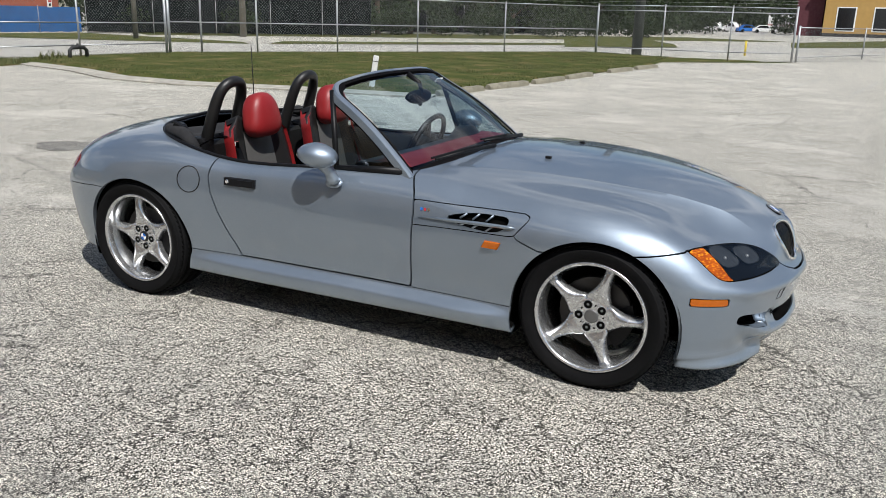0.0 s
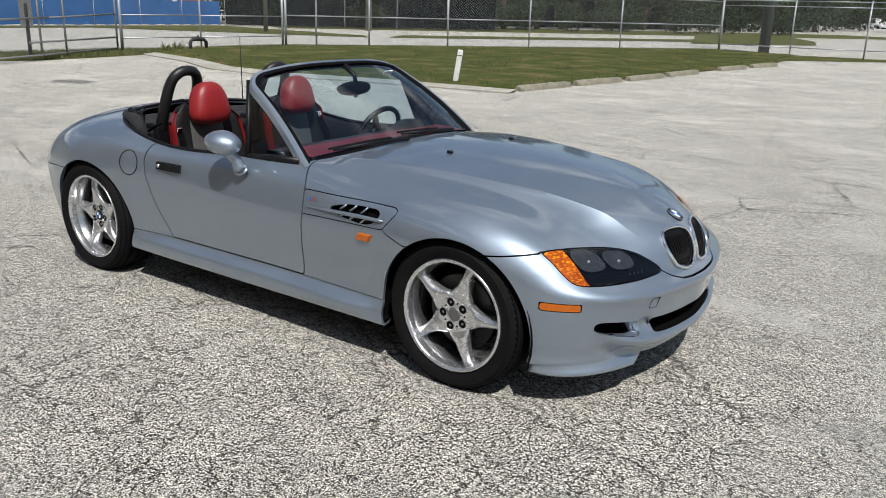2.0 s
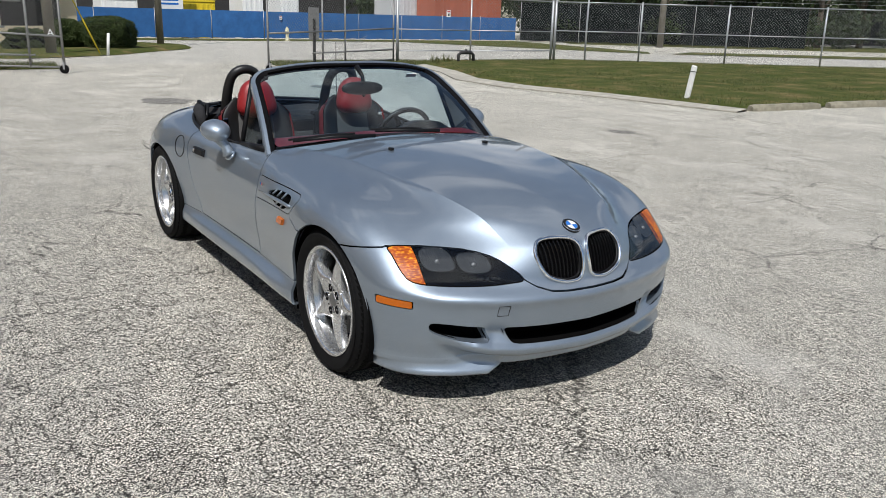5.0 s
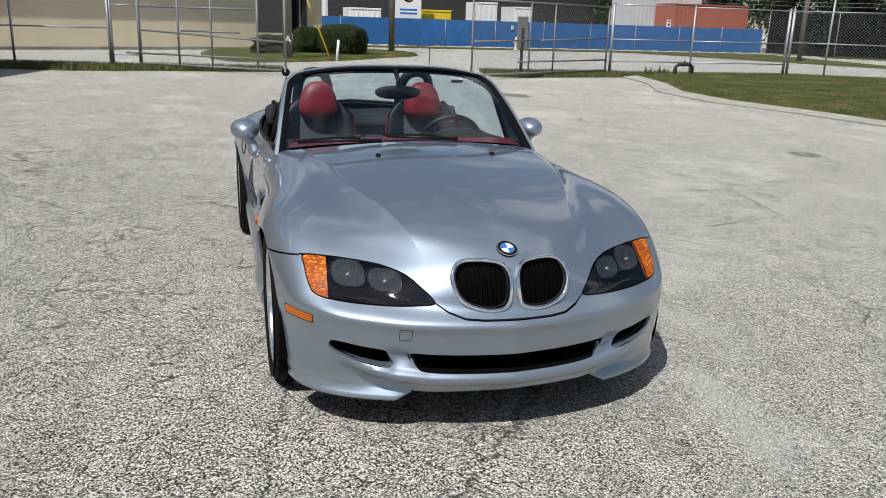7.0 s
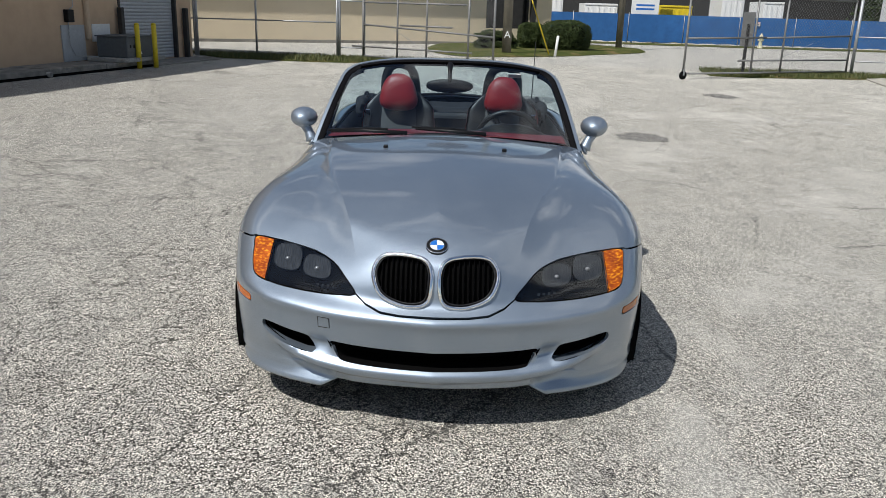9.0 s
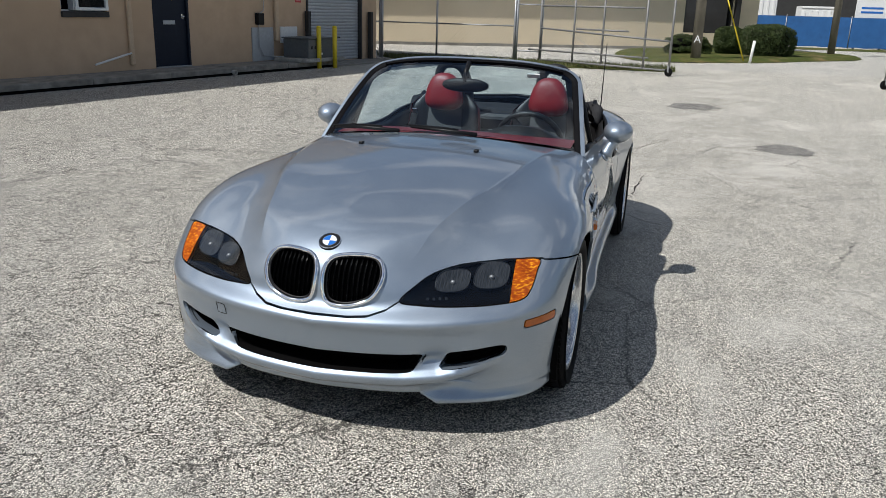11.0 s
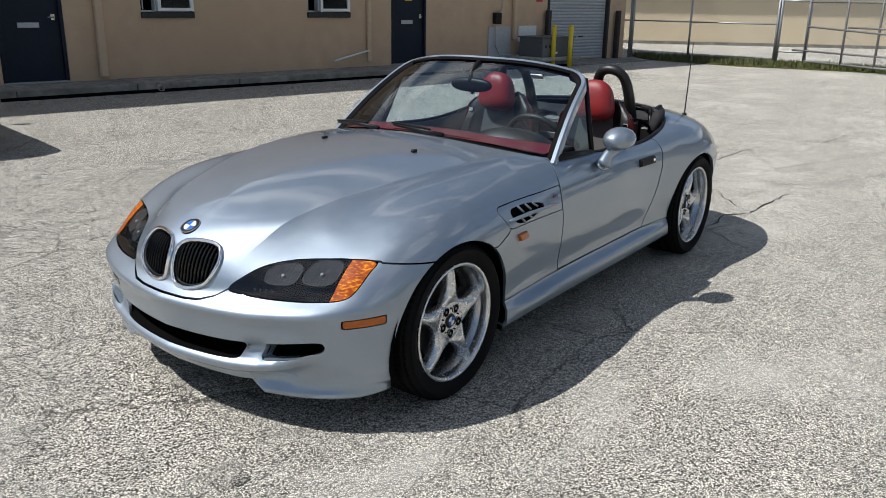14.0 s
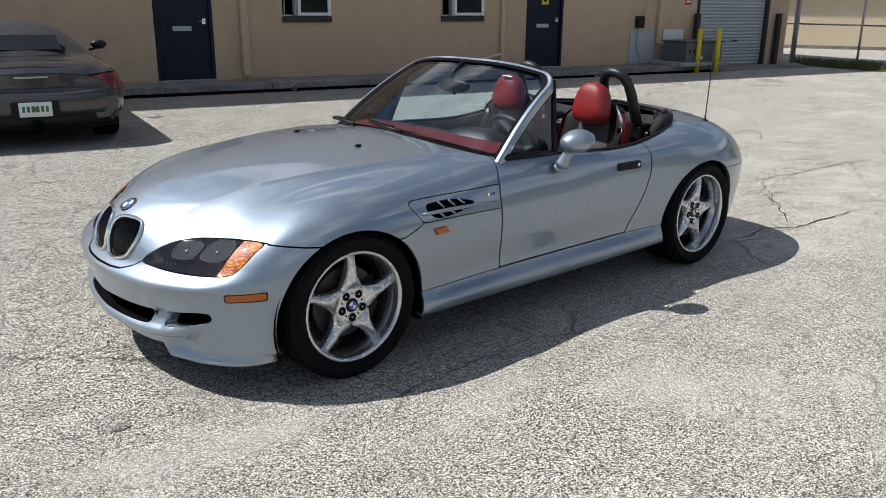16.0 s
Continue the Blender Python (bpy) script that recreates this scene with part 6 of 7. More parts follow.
    for k in range(9):
        t = radians(-38 + k * 9.5)
        c_, s_ = -math.cos(t), math.sin(t)
        arc.append([bm.verts.new((c_ * r_, y_, s_ * r_)) for r_, y_ in ((.103, -.117), (.103, -.077), (.167, -.077), (.167, -.117))])
    for r0, r1 in zip(arc, arc[1:]):
        for k in range(4):
            bm.faces.new((r0[k], r0[(k + 1) % 4], r1[(k + 1) % 4], r1[k]))
    bm.faces.new(arc[0])
    bm.faces.new(arc[-1])
    bmesh.ops.recalc_face_normals(bm, faces=bm.faces)
    part("brake_caliper", bm, TRIM, hub)
    part("hub_back", lathe([(0, -.06), (.07, -.06), (.075, -.09), (.075, -.15), (0, -.15)], 24), LINER, hub)
    return hub


front_wheel = wheel("front", 0.215, 0.012)
rear_wheel = wheel("rear", 0.235, 0.030)


def as_part(ob, parent, m):
    """Puts a thing built on its own under another one, as a part."""
    ob.parent = parent
    ob.matrix_local = m
    for key in ("category", "group"):
        if key in ob:
            del ob[key]


def placed(x, y, side, spin):
    turn = Matrix.Identity(4) if side > 0 else Matrix.Rotation(math.pi, 4, "Z")
    return Matrix.Translation((x, side * y, RW - 0.004)) @ turn @ Matrix.Rotation(spin, 4, "Y")


wheels = [(front_wheel, FX, .808, 1, -.03), (rear_wheel, RX, .838, 1, -.2)]
fr, rr_ = wheel("front", 0.215, 0.012, True), copy_thing(rear_wheel, Matrix.Identity(4))
for ob, x, y, side, spin in wheels + [(fr, FX, .808, -1, -.31), (rr_, RX, .838, -1, .16)]:
    as_part(ob, car, placed(x, y, side, spin))
for x in (FX, RX):
    for side in (1, -1):
        bm = bmesh.new()
        n = 24
        ring = []
        for k in range(n + 1):
            t = radians(-20 + 220 * k / n)
            ring.append([bm.verts.new((x + .372 * math.cos(t), side * y, .29 + .372 * math.sin(t))) for y in (.80, .50)])
        for a, b in zip(ring, ring[1:]):
            bm.faces.new((a[0], a[1], b[1], b[0]))
        bm.faces.new([r[1] for r in ring])
        part("wheel_well", bm, LINER, car)
bm = box(-1.80, -.55, .19, 1.66, .55, .26, .02)
box(-.86, -.79, .185, .86, .79, .25, bm=bm)
box(1.5, -.36, .196, 1.86, .36, .205, bm=bm)
box(1.5, -.56, .197, 1.76, .56, .206, bm=bm)
box(-1.75, -.67, .30, -1.1, .67, .33, bm=bm)
part("floor_pan", bm, LINER, car)

# ---- roadster details ----


def frame_at(p, n, up=(0, 0, 1)):
    """A pose at p whose z axis is n."""
    z = Vector(n).normalized()
    x = Vector(up).cross(z).normalized()
    y = z.cross(x)
    m = Matrix((x, y, z)).transposed().to_4x4()
    m.translation = p
    return m


def nose_normal(y, z):
    a, b, c = nose(y, z), nose(y + .03, z), nose(y, z + .03)
    n = (b - a).cross(c - a)
    return n if n.x > 0 else -n


# kidney grilles: chrome ring, dark bars
for side in (1, -1):
    ring = [nose(side * y, z, .004) for y, z in KIDNEY[::1]]
    inner = np.array([.1164, .582])
    k_ob = part("kidney_grille", tube([p + Vector((0.001, 0, 0)) for p in ring], .0082, 8, True), CHROME, car, "chrome kidney grille with black bars", True)
    lip = [nose(side * (inner[0] + (y - inner[0]) * .90), inner[1] + (z - inner[1]) * .92, -.004) for y, z in KIDNEY]
    part("inner_ring", tube(lip, .0042, 6, True), TRIM, k_ob, smooth=True)
    back = [nose(side * y, z, -.055) for y, z in KIDNEY]
    bm = bmesh.new()
    c0 = [bm.verts.new(p) for p in ring]
    c1 = [bm.verts.new(p) for p in back]
    for i in range(len(c0)):
        bm.faces.new((c0[i], c0[(i + 1) % len(c0)], c1[(i + 1) % len(c0)], c1[i]))
    bm.faces.new(c1)
    part("grille_box", bm, LINER, k_ob)
    for i in range(11):
        y = .030 + i * .0176
        zs = [z for yy, z in KIDNEY if abs(yy - y) < .012]
        if len(zs) < 2:
            continue
        z0, z1 = min(zs) + .006, max(zs) - .006
        pts = [nose(side * y, z0 + (z1 - z0) * t, -.012) for t in np.linspace(0, 1, 7)]
        bm = bmesh.new()
        rows_ = [[bm.verts.new(p + Vector((dx, dy, 0))) for dx, dy in ((0, -.0028), (.006, 0), (0, .0028), (-.016, .0028), (-.016, -.0028))] for p in pts]
        for r0, r1 in zip(rows_, rows_[1:]):
            for q in range(5):
                bm.faces.new((r0[q], r0[(q + 1) % 5], r1[(q + 1) % 5], r1[q]))
        bmesh.ops.recalc_face_normals(bm, faces=bm.faces)
        part("bar", bm, GLOSSBLACK, k_ob, smooth=False)
# roundel on the hood
bp = nose(0, .689, .0)
badge = part("roundel", lathe([(0, .004), (.026, .0045), (.034, .005), (.038, .004), (.040, .0), (.040, -.004)], 40, "Z"), TRIM, car, "round black badge with blue and white quarters", True,
             frame_at(bp, nose_normal(.0, .689)))
part("badge_ring", tube([(.0385 * math.cos(t), .0385 * math.sin(t), .0045) for t in np.linspace(0, 2 * math.pi, 40, endpoint=False)], .0016, 6, True), CHROME, badge, smooth=True)
part("badge_ring", tube([(.0255 * math.cos(t), .0255 * math.sin(t), .0055) for t in np.linspace(0, 2 * math.pi, 40, endpoint=False)], .0011, 6, True), CHROME, badge, smooth=True)
for k in range(4):
    bm = bmesh.new()
    bm.faces.new([bm.verts.new((0, 0, .0058))] + [bm.verts.new((.0245 * math.cos(t), .0245 * math.sin(t), .0055)) for t in np.linspace(k * math.pi / 2, (k + 1) * math.pi / 2, 8)])
    part("badge_quarter", bm, BLUE if k % 2 else WHITE, badge)
# fluted lamps behind the clear lenses
for side, head in zip((1, -1), body["lamps"]):
    for yc, zc, wy, hz, d in ((.562, .588, .056, .036, .012), (.440, .577, .054, .031, .010)):
        bm = bmesh.new()
        rows_ = []
        for i in range(7):
            k = i / 6
            rows_.append([])
            for j in range(28):
                t = 2 * math.pi * j / 28
                c, q = math.cos(t), math.sin(t)
                f = (abs(c) ** 3 + abs(q) ** 3) ** (-1 / 3) * max(k, .02)
                p = nose(side * (yc + wy * c * f), zc + hz * q * f, -d - .014 * (1 - k * k) + .010 * (1 - k) ** .5)
                rows_[-1].append(bm.verts.new(p))
        for r0, r1 in zip(rows_, rows_[1:]):
            for j in range(28):
                bm.faces.new((r0[j], r0[(j + 1) % 28], r1[(j + 1) % 28], r1[j]))
        bm.faces.new(rows_[0])
        bmesh.ops.recalc_face_normals(bm, faces=bm.faces)
        rim_pts = [v.co.copy() for v in rows_[-1]]
        bowl = part("reflector", bm, REFLECTOR, head, "grey fluted lamp insert", True)
        part("lamp_ring", tube(rim_pts, .002, 6, True), LAMPBOWL, bowl, smooth=True)
        part("bulb", blob(.008, .010, .009, Matrix.Translation(nose(side * yc, zc - .006, -d - .004)), 12, 8), GALV, bowl, "bright round bulb cap", True)
    for k in range(4):
        part("level_mark", box(-.002, -.004, -.004, .002, .004, .004), REFLECTOR, head, m=Matrix.Translation(nose(side * (.37 + .02 * k), .526, -.014)))
# front lips at both ends of the bumper
lower = GRID[:, 13]
cols = [j for j in range(0, len(GRID), 3) if lower[j, 1] > .345 and lower[j, 0] > 1.57]
for side in (1, -1):
    bm = bmesh.new()
    rings = []
    n = len(cols)
    for i, j in enumerate(cols):
        col = GRID[j, 13:29]
        t = lower[j + 1] - lower[j - 1]
        out = np.array([t[1], -t[0], 0]) / np.hypot(t[0], t[1])
        grow = np.interp(i, (0, 2, n * .55, n - 1), (.1, 1, .8, .0))
        drop = np.interp(i, (0, 2, n * .7, n - 1), (.004, .036, .036, .032))

        def at(z):
            return np.array([np.interp(z, col[:, 2], col[:, k]) for k in (0, 1)] + [z])
        base = lower[j]
        prof = [at(.232) - out * .004, at(.215) + out * .0005, at(.195) + out * .002 * grow, base + out * .010 * grow + (0, 0, .004),
                base + out * .024 * grow - (0, 0, drop * .45), base + out * .031 * grow - (0, 0, drop * .8), base + out * .027 * grow - (0, 0, drop), base - out * .08 - (0, 0, drop * .8),
                base - out * .09 + (0, 0, .02)]
        rings.append([bm.verts.new((x, side * y, z)) for x, y, z in prof])
    m = len(rings[0])
    for r0, r1 in zip(rings, rings[1:]):
        for k in range(m):
            bm.faces.new((r0[k], r0[(k + 1) % m], r1[(k + 1) % m], r1[k]))
    bm.faces.new(rings[0])
    bm.faces.new(rings[-1])
    bmesh.ops.recalc_face_normals(bm, faces=bm.faces)
    part("front_lip", bm, PAINT, car, "silver lip under the bumper corner", True)
# tunnels behind the air intakes
def tunnel(points, side, depth, material, label):
    """Painted walls running back from an air intake to a dark end."""
    ring_ = [nose(side * y, z, -.004) for y, z in points]
    mid = sum(ring_, Vector()) / len(ring_)
    rows_ = [[p + (mid - p) * k + Vector((-d, 0, 0)) for p in ring_] for k, d in ((-.03, .004), (.02, .02), (.07, depth * .55), (.10, depth * .6), (.12, depth))]
    n = len(ring_)
    quads = [(r * n + i, r * n + (i + 1) % n, (r + 1) * n + (i + 1) % n, (r + 1) * n + i) for r in range(2) for i in range(n)]
    wall_ = part("intake_tunnel", ([tuple(p) for r in rows_[:3] for p in r], quads), material, car, label, True)
    part("intake_end", ([tuple(p) for r in rows_[2:] for p in r], quads + [tuple(range(2 * n, 3 * n))]), LINER, wall_)


whole = [(y, z) for y, z in INTAKE if y >= 0]
whole = sorted([p for p in whole if p[1] > .305], key=lambda p: p[0]) + sorted([p for p in whole if p[1] <= .305], key=lambda p: -p[0])
upper = [p for p in whole if p[1] > .305]
under = [p for p in whole if p[1] <= .305]
tunnel([(-y, z) for y, z in upper[::-1] if y > 0] + upper + under + [(-y, z) for y, z in under[::-1] if y > 0], 1, .10, LINER, "black wall of the middle air intake")
for side in (1, -1):
    tunnel(SIDE_INTAKE, side, .08, PAINT, "silver wall of the outer air intake")
# square tow-eye cap
sq = [(-.021, -.021), (0, -.021), (.021, -.021), (.021, 0), (.021, .021), (0, .021), (-.021, .021), (-.021, 0)]
part("tow_cap", tube([nose(-.394 + a, .419 + b, .0004) for a, b in sq], .0013, 5, True), TRIM, car, "square cap outlined by a thin joint")
# side gills: fins, bar, small badge, amber repeater
for side in (1, -1):
    vent = body["vents"][0 if side > 0 else 1]

    def fl(x, z, out=0.0):
        p = flank(x, z, out)
        return Vector((p.x, side * p.y, p.z))
    bm = bmesh.new()
    c0 = [bm.verts.new(fl(x, z, -.001)) for x, z in VENT_HOLE]
    c1 = [bm.verts.new(fl(x, z, -.03)) for x, z in VENT_HOLE]
    for i in range(len(c0)):
        bm.faces.new((c0[i], c0[(i + 1) % len(c0)], c1[(i + 1) % len(c0)], c1[i]))
    bm.faces.new(c1)
    part("gill_box", bm, LINER, vent)
    for x, z0, z1 in ((.64, .662, .684), (.70, .662, .689), (.765, .662, .692), (.645, .634, .648), (.705, .628, .648), (.77, .623, .648)):
        a, b = fl(x - .016, z0, .001), fl(x + .014, z1, .001)
        part("fin", tube([a, b], .0052, 6), PAINT, vent, "silver slanting fin", True)
    part("gill_bar", tube([fl(.42, .640, .003), fl(.55, .646, .006), (fl(.72, .652, .010)), fl(.86, .655, .008), fl(.885, .655, .004)], [.003, .007, .0095, .008, .004], 8), PAINT, vent, "thin silver bar", True)
    for k, mat in enumerate((BLUE, BADGERED, CHROME)):
        bm = bmesh.new()
        bm.faces.new([bm.verts.new(fl(.425 + .018 * k + dx, z, .0035)) for dx, z in ((0, .670), (.011, .670), (.008, .682), (-.003, .682))][::side])
        part("badge_bar", bm, mat, vent)
    bm = bmesh.new()
    quad = [(.735, .553), (.815, .553), (.83, .585), (.752, .585)]
    f0 = [bm.verts.new(fl(x, z, .0)) for x, z in quad]
    cx, cz = .783, .569
    f1 = [bm.verts.new(fl(cx + (x - cx) * .86, cz + (z - cz) * .82, .013)) for x, z in quad]
    for i in range(4):
        bm.faces.new((f0[i], f0[(i + 1) % 4], f1[(i + 1) % 4], f1[i]))
    bm.faces.new(f1)
    bmesh.ops.recalc_face_normals(bm, faces=bm.faces)
    part("side_repeater", bm, ORANGE, car, "small amber lamp on the wing")
    # door handle
    door = body["doors"][0 if side > 0 else 1]
    bm = bmesh.new()
    for (x0, x1, z0, z1, o) in ((-.685, -.495, .660, .703, .010), (-.60, -.50, .664, .699, .017)):
        cor = [(x0, z0), (x1, z0), (x1 - .004, z1), (x0 + .004, z1)]
        a = [bm.verts.new(fl(x, z, -.002)) for x, z in cor]
        b = [bm.verts.new(fl(x + (.004 if x == x0 else -.004), z + (.004 if z == z0 else -.004), o)) for x, z in cor]
        for i in range(4):
            bm.faces.new((a[i], a[(i + 1) % 4], b[(i + 1) % 4], b[i]))
        bm.faces.new(b)
    bmesh.ops.recalc_face_normals(bm, faces=bm.faces)
    hnd = part("handle", bm, TRIM, door, "black pull handle")
    part("key_lock", lathe([(0, .013), (.009, .013), (.011, .010), (.011, 0)], 14, "Y"), CHROME, hnd, m=Matrix.Translation(fl(-.665, .682, .0)) @ (Matrix.Identity(4) if side > 0 else Matrix.Rotation(math.pi, 4, "Z")))
    # black seal along the door's top
    tops = [top(x, side * y, .004) for x, y in ((.30, .672), (.1, .694), (-.2, .708), (-.5, .715), (-.74, .717))]
    part("belt_seal", tube(tops, .006, 6), TRIM, car, smooth=True)
    # mirror
    mp = Vector((-.080, side * .838, .868))
    bm = bmesh.new()
    seg, rng = 24, 16
    rows_ = []
    for i in range(rng + 1):
        t = i / rng
        x = .088 - .180 * t
        w = math.sin(math.pi * min(1, t * .87 + .035)) ** .55
        rows_.append([bm.verts.new((x, .078 * w * math.cos(a), .056 * w * math.sin(a) * (1 + .1 * (1 - t)) + .012 * t)) for a in np.linspace(0, 2 * math.pi, seg, endpoint=False)])
    for r0, r1 in zip(rows_, rows_[1:]):
        for k in range(seg):
            bm.faces.new((r0[k], r0[(k + 1) % seg], r1[(k + 1) % seg], r1[k]))
    bm.faces.new(rows_[0])
    bm.faces.new(rows_[-1][::-1])
    bmesh.ops.recalc_face_normals(bm, faces=bm.faces)
    mir = part("wing_mirror", bm, PAINT, car, "silver egg-shaped wing mirror on a stalk", True, Matrix.Translation(mp) @ Matrix.Rotation(side * radians(-6), 4, "Z"))
    part("mirror_glass", lathe([(0, 0), (.05, .0), (.052, .003)], 24, "Z"), CHROME, mir, "mirror glass", False,
         Matrix.Translation((-.0925, 0, .012)) @ Matrix.Rotation(radians(-90), 4, "Y") @ Matrix.Diagonal((.50, .70, 1, 1)))
    base = Vector((-.030, side * .790, .748))
    stalk = [base - mp, base - mp + Vector((-.004, side * .006, .018)), Vector((.038, side * -.030, -.070)), Vector((.022, side * -.012, -.045)), Vector((.012, 0, -.02))]
    part("stalk", tube(stalk, [.038, .031, .026, .028, .036], 16), PAINT, mir, smooth=True)
    part("stalk_foot", blob(.045, .03, .012, Matrix.Translation(base - mp + Vector((0, 0, -.004))) @ Matrix.Rotation(side * radians(-55), 4, "X"), 18, 8), PAINT, mir, smooth=True)
# fuel flap on the right flank
ring = [flank(-.90 + .066 * math.cos(t), .672 + .066 * math.sin(t), .0015) for t in np.linspace(0, 2 * math.pi, 40, endpoint=False)]
part("fuel_flap", tube([Vector((p.x, -p.y, p.z)) for p in ring], .0024, 6, True), TRIM, car, "round fuel flap outlined by a dark joint", True)
# washer jets, wipers, cowl
for side in (1, -1):
    p = top(.837, side * .278, .004)
    part("washer_jet", box(-.014, -.010, -.006, .014, .010, .008, .003), TRIM, car, m=Matrix.Translation(p))
cowl_row = []
bm = bmesh.new()
for v in np.linspace(-1, 1, 25):
    y = .66 * v
    x0 = .515 - .16 * abs(v) ** 2.4
    x1 = .43 - .17 * abs(v) ** 2.2
    z0 = top(x0 + .01, y).z - .012
    cowl_row.append([bm.verts.new((x0 + .02, y, z0)), bm.verts.new(((x0 + x1) / 2, y, z0 - .012)), bm.verts.new((x1 - .05, y, z0 + .004))])
for a, b in zip(cowl_row, cowl_row[1:]):
    for k in range(2):
        bm.faces.new((a[k], b[k], b[k + 1], a[k + 1]))
bmesh.ops.recalc_face_normals(bm, faces=bm.faces)
part("cowl", bm, TRIM, car, "black plastic cowl under the windscreen", True)
for a, b, c, g in (((.53, -.20, .893), (.475, -.42, .890), (.40, -.60, .868), (.455, -.45, .918)), ((.52, .20, .898), (.50, .02, .905), (.455, -.16, .905), (.49, .02, .925))):
    w = part("wiper", tube([a, b, c], [.011, .009, .006], 6), TRIM, car, "black windscreen wiper", True)
    d = Vector((.0, .0, .012))
    part("blade", tube([Vector(a) + d + Vector((-.03, -.1, 0)), Vector(b) + d, Vector(c) + d + Vector((-.01, -.02, -.005))], .006, 5), TRIM, w)

# ---- windscreen ----


def screen_point(u, v):
    """u 0 at the base to 1 at the header, v -1 to 1 across."""
    bx, by, bz = .435 - .125 * abs(v) ** 2.3, .675 * v, .885 - .072 * abs(v) ** 2.2
    tx, ty, tz = -.095 - .075 * abs(v) ** 2.4, .575 * v, 1.205 - .058 * abs(v) ** 3
    bulge = .018 * math.sin(math.pi * u)
    return Vector((bx + (tx - bx) * u + bulge * .6, by + (ty - by) * u, bz + (tz - bz) * u + bulge))


bm = bmesh.new()
g = [[bm.verts.new(screen_point(u, v)) for v in np.linspace(-.97, .97, 29)] for u in np.linspace(.0, .97, 13)]
for r0, r1 in zip(g, g[1:]):
    for k in range(len(r0) - 1):
        bm.faces.new((r0[k], r0[k + 1], r1[k + 1], r1[k]))
screen = part("windscreen", bm, GLASS, car, "raked clear windscreen", True)
screen.visible_shadow = False
edge = [screen_point(u, -1) for u in np.linspace(-.06, .86, 26)] + [screen_point(1 - .14 * (1 - math.sin(t)), -1 + .12 * (1 - math.cos(t))) for t in np.linspace(.1, 1.57, 15)] + \
       [screen_point(1, v) for v in np.linspace(-.84, .84, 41)] + [screen_point(1 - .14 * (1 - math.cos(t)), 1 - .12 * (1 - math.sin(t))) for t in np.linspace(0, 1.47, 15)] + \
       [screen_point(u, 1) for u in np.linspace(.86, -.06, 26)]


def strip(path, prof, mat, name, label, parent):
    """A moulding along the windscreen's edge: prof in (inwards, outwards from the glass)."""
    bm = bmesh.new()
    mid = Vector((.13, 0, 1.02))
    n = Vector((.55, 0, .83)).normalized()
    rings = []
    for i, p in enumerate(path):
        t = (path[min(i + 1, len(path) - 1)] - path[max(i - 1, 0)]).normalized()
        inn = n.cross(t).normalized()
        if inn.dot(mid - p) < 0:
            inn = -inn
        out = t.cross(inn).normalized()
        if out.dot(n) < 0:
            out = -out
        rings.append([bm.verts.new(p + inn * a + out * b) for a, b in prof])
    m = len(prof)
    for r0, r1 in zip(rings, rings[1:]):
        for k in range(m):
            bm.faces.new((r0[k], r0[(k + 1) % m], r1[(k + 1) % m], r1[k]))
    bm.faces.new(rings[0])
    bm.faces.new(rings[-1])
    bmesh.ops.recalc_face_normals(bm, faces=bm.faces)
    return part(name, bm, mat, parent, label, False)


SILVER = [(-.034, -.034), (-.037, .000), (-.031, .010), (-.014, .012), (-.014, -.030)]
for path in (edge[:38], edge[-38:]):
    strip(path, SILVER, PAINT, "screen_frame", "silver windscreen pillar", screen)
strip(edge[37:-37], [(-.034, -.016), (-.036, .002), (-.031, .009), (-.014, .011), (-.014, -.012)], PAINT, "screen_frame", "thin silver edge over the windscreen", screen)
strip(edge[39:-39], [(-.026, -.030), (-.016, -.010), (-.014, .006), (-.008, .007), (.000, .004), (.000, -.003), (-.004, -.028)], SEAL, "screen_seal", "black edge under the header", screen)
for path in (edge[:40], edge[-40:]):
    strip(path, [(-.028, -.044), (-.026, -.020), (-.018, .010), (-.006, .011), (.008, .008), (.016, .004), (.016, -.003), (.006, -.040)], SEAL, "screen_seal", "black inner frame and seal", screen)
header = [screen_point(1.0, v) + Vector((-.016, 0, -.004)) for v in np.linspace(-.96, .96, 25)]
part("header_rail", tube(header, .013, 8), SEAL, screen, "black header rail", True)
for side in (1, -1):
    a, b = Vector((-.165, side * .592, 1.145)), Vector((-.075, side * .700, .792))
    post_ob = part("quarter_post", tube([a, (a + b) / 2, b], .014, 8), TRIM, screen, "black quarter-light post", True)
    bm = bmesh.new()
    q = [a, b, Vector((.285, side * .690, .812)), screen_point(.5, side * .985)]
    bm.faces.new([bm.verts.new(p) for p in q])
    bm.normal_update()
    if bm.faces[:][0].normal.y * side < 0:
        bmesh.ops.reverse_faces(bm, faces=bm.faces[:])
    w = part("quarter_glass", bm, TINTED, post_ob, "small triangular side glass")
    w.visible_shadow = False
    part("quarter_base", tube([b + Vector((.0, 0, .004)), Vector((.10, side * .70, .806)), q[2]], [.014, .018, .022], 6), TRIM, post_ob, smooth=True)
# inner rear-view mirror
mir = part("inner_mirror", blob(.022, .132, .038, Matrix.Identity(4), 26, 12, 2.3), TRIM, car, "black oval inner mirror", True, Matrix.Translation((.0, 0, 1.085)))
part("mirror_stalk", tube([(.012, 0, .02), (.0, 0, .07), (-.07, 0, .115)], [.012, .012, .016], 8), TRIM, mir, smooth=True)
part("mirror_glass", lathe([(0, 0), (.030, 0), (.032, .002)], 24, "Z"), CHROME, mir, m=Matrix.Translation((-.021, 0, 0)) @ Matrix.Rotation(radians(-90), 4, "Y") @ Matrix.Diagonal((1, 3.7, 1, 1)))
part("mirror_knob", blob(.012, .010, .010, Matrix.Translation((.0, .01, -.042)), 8, 6), TRIM, mir)
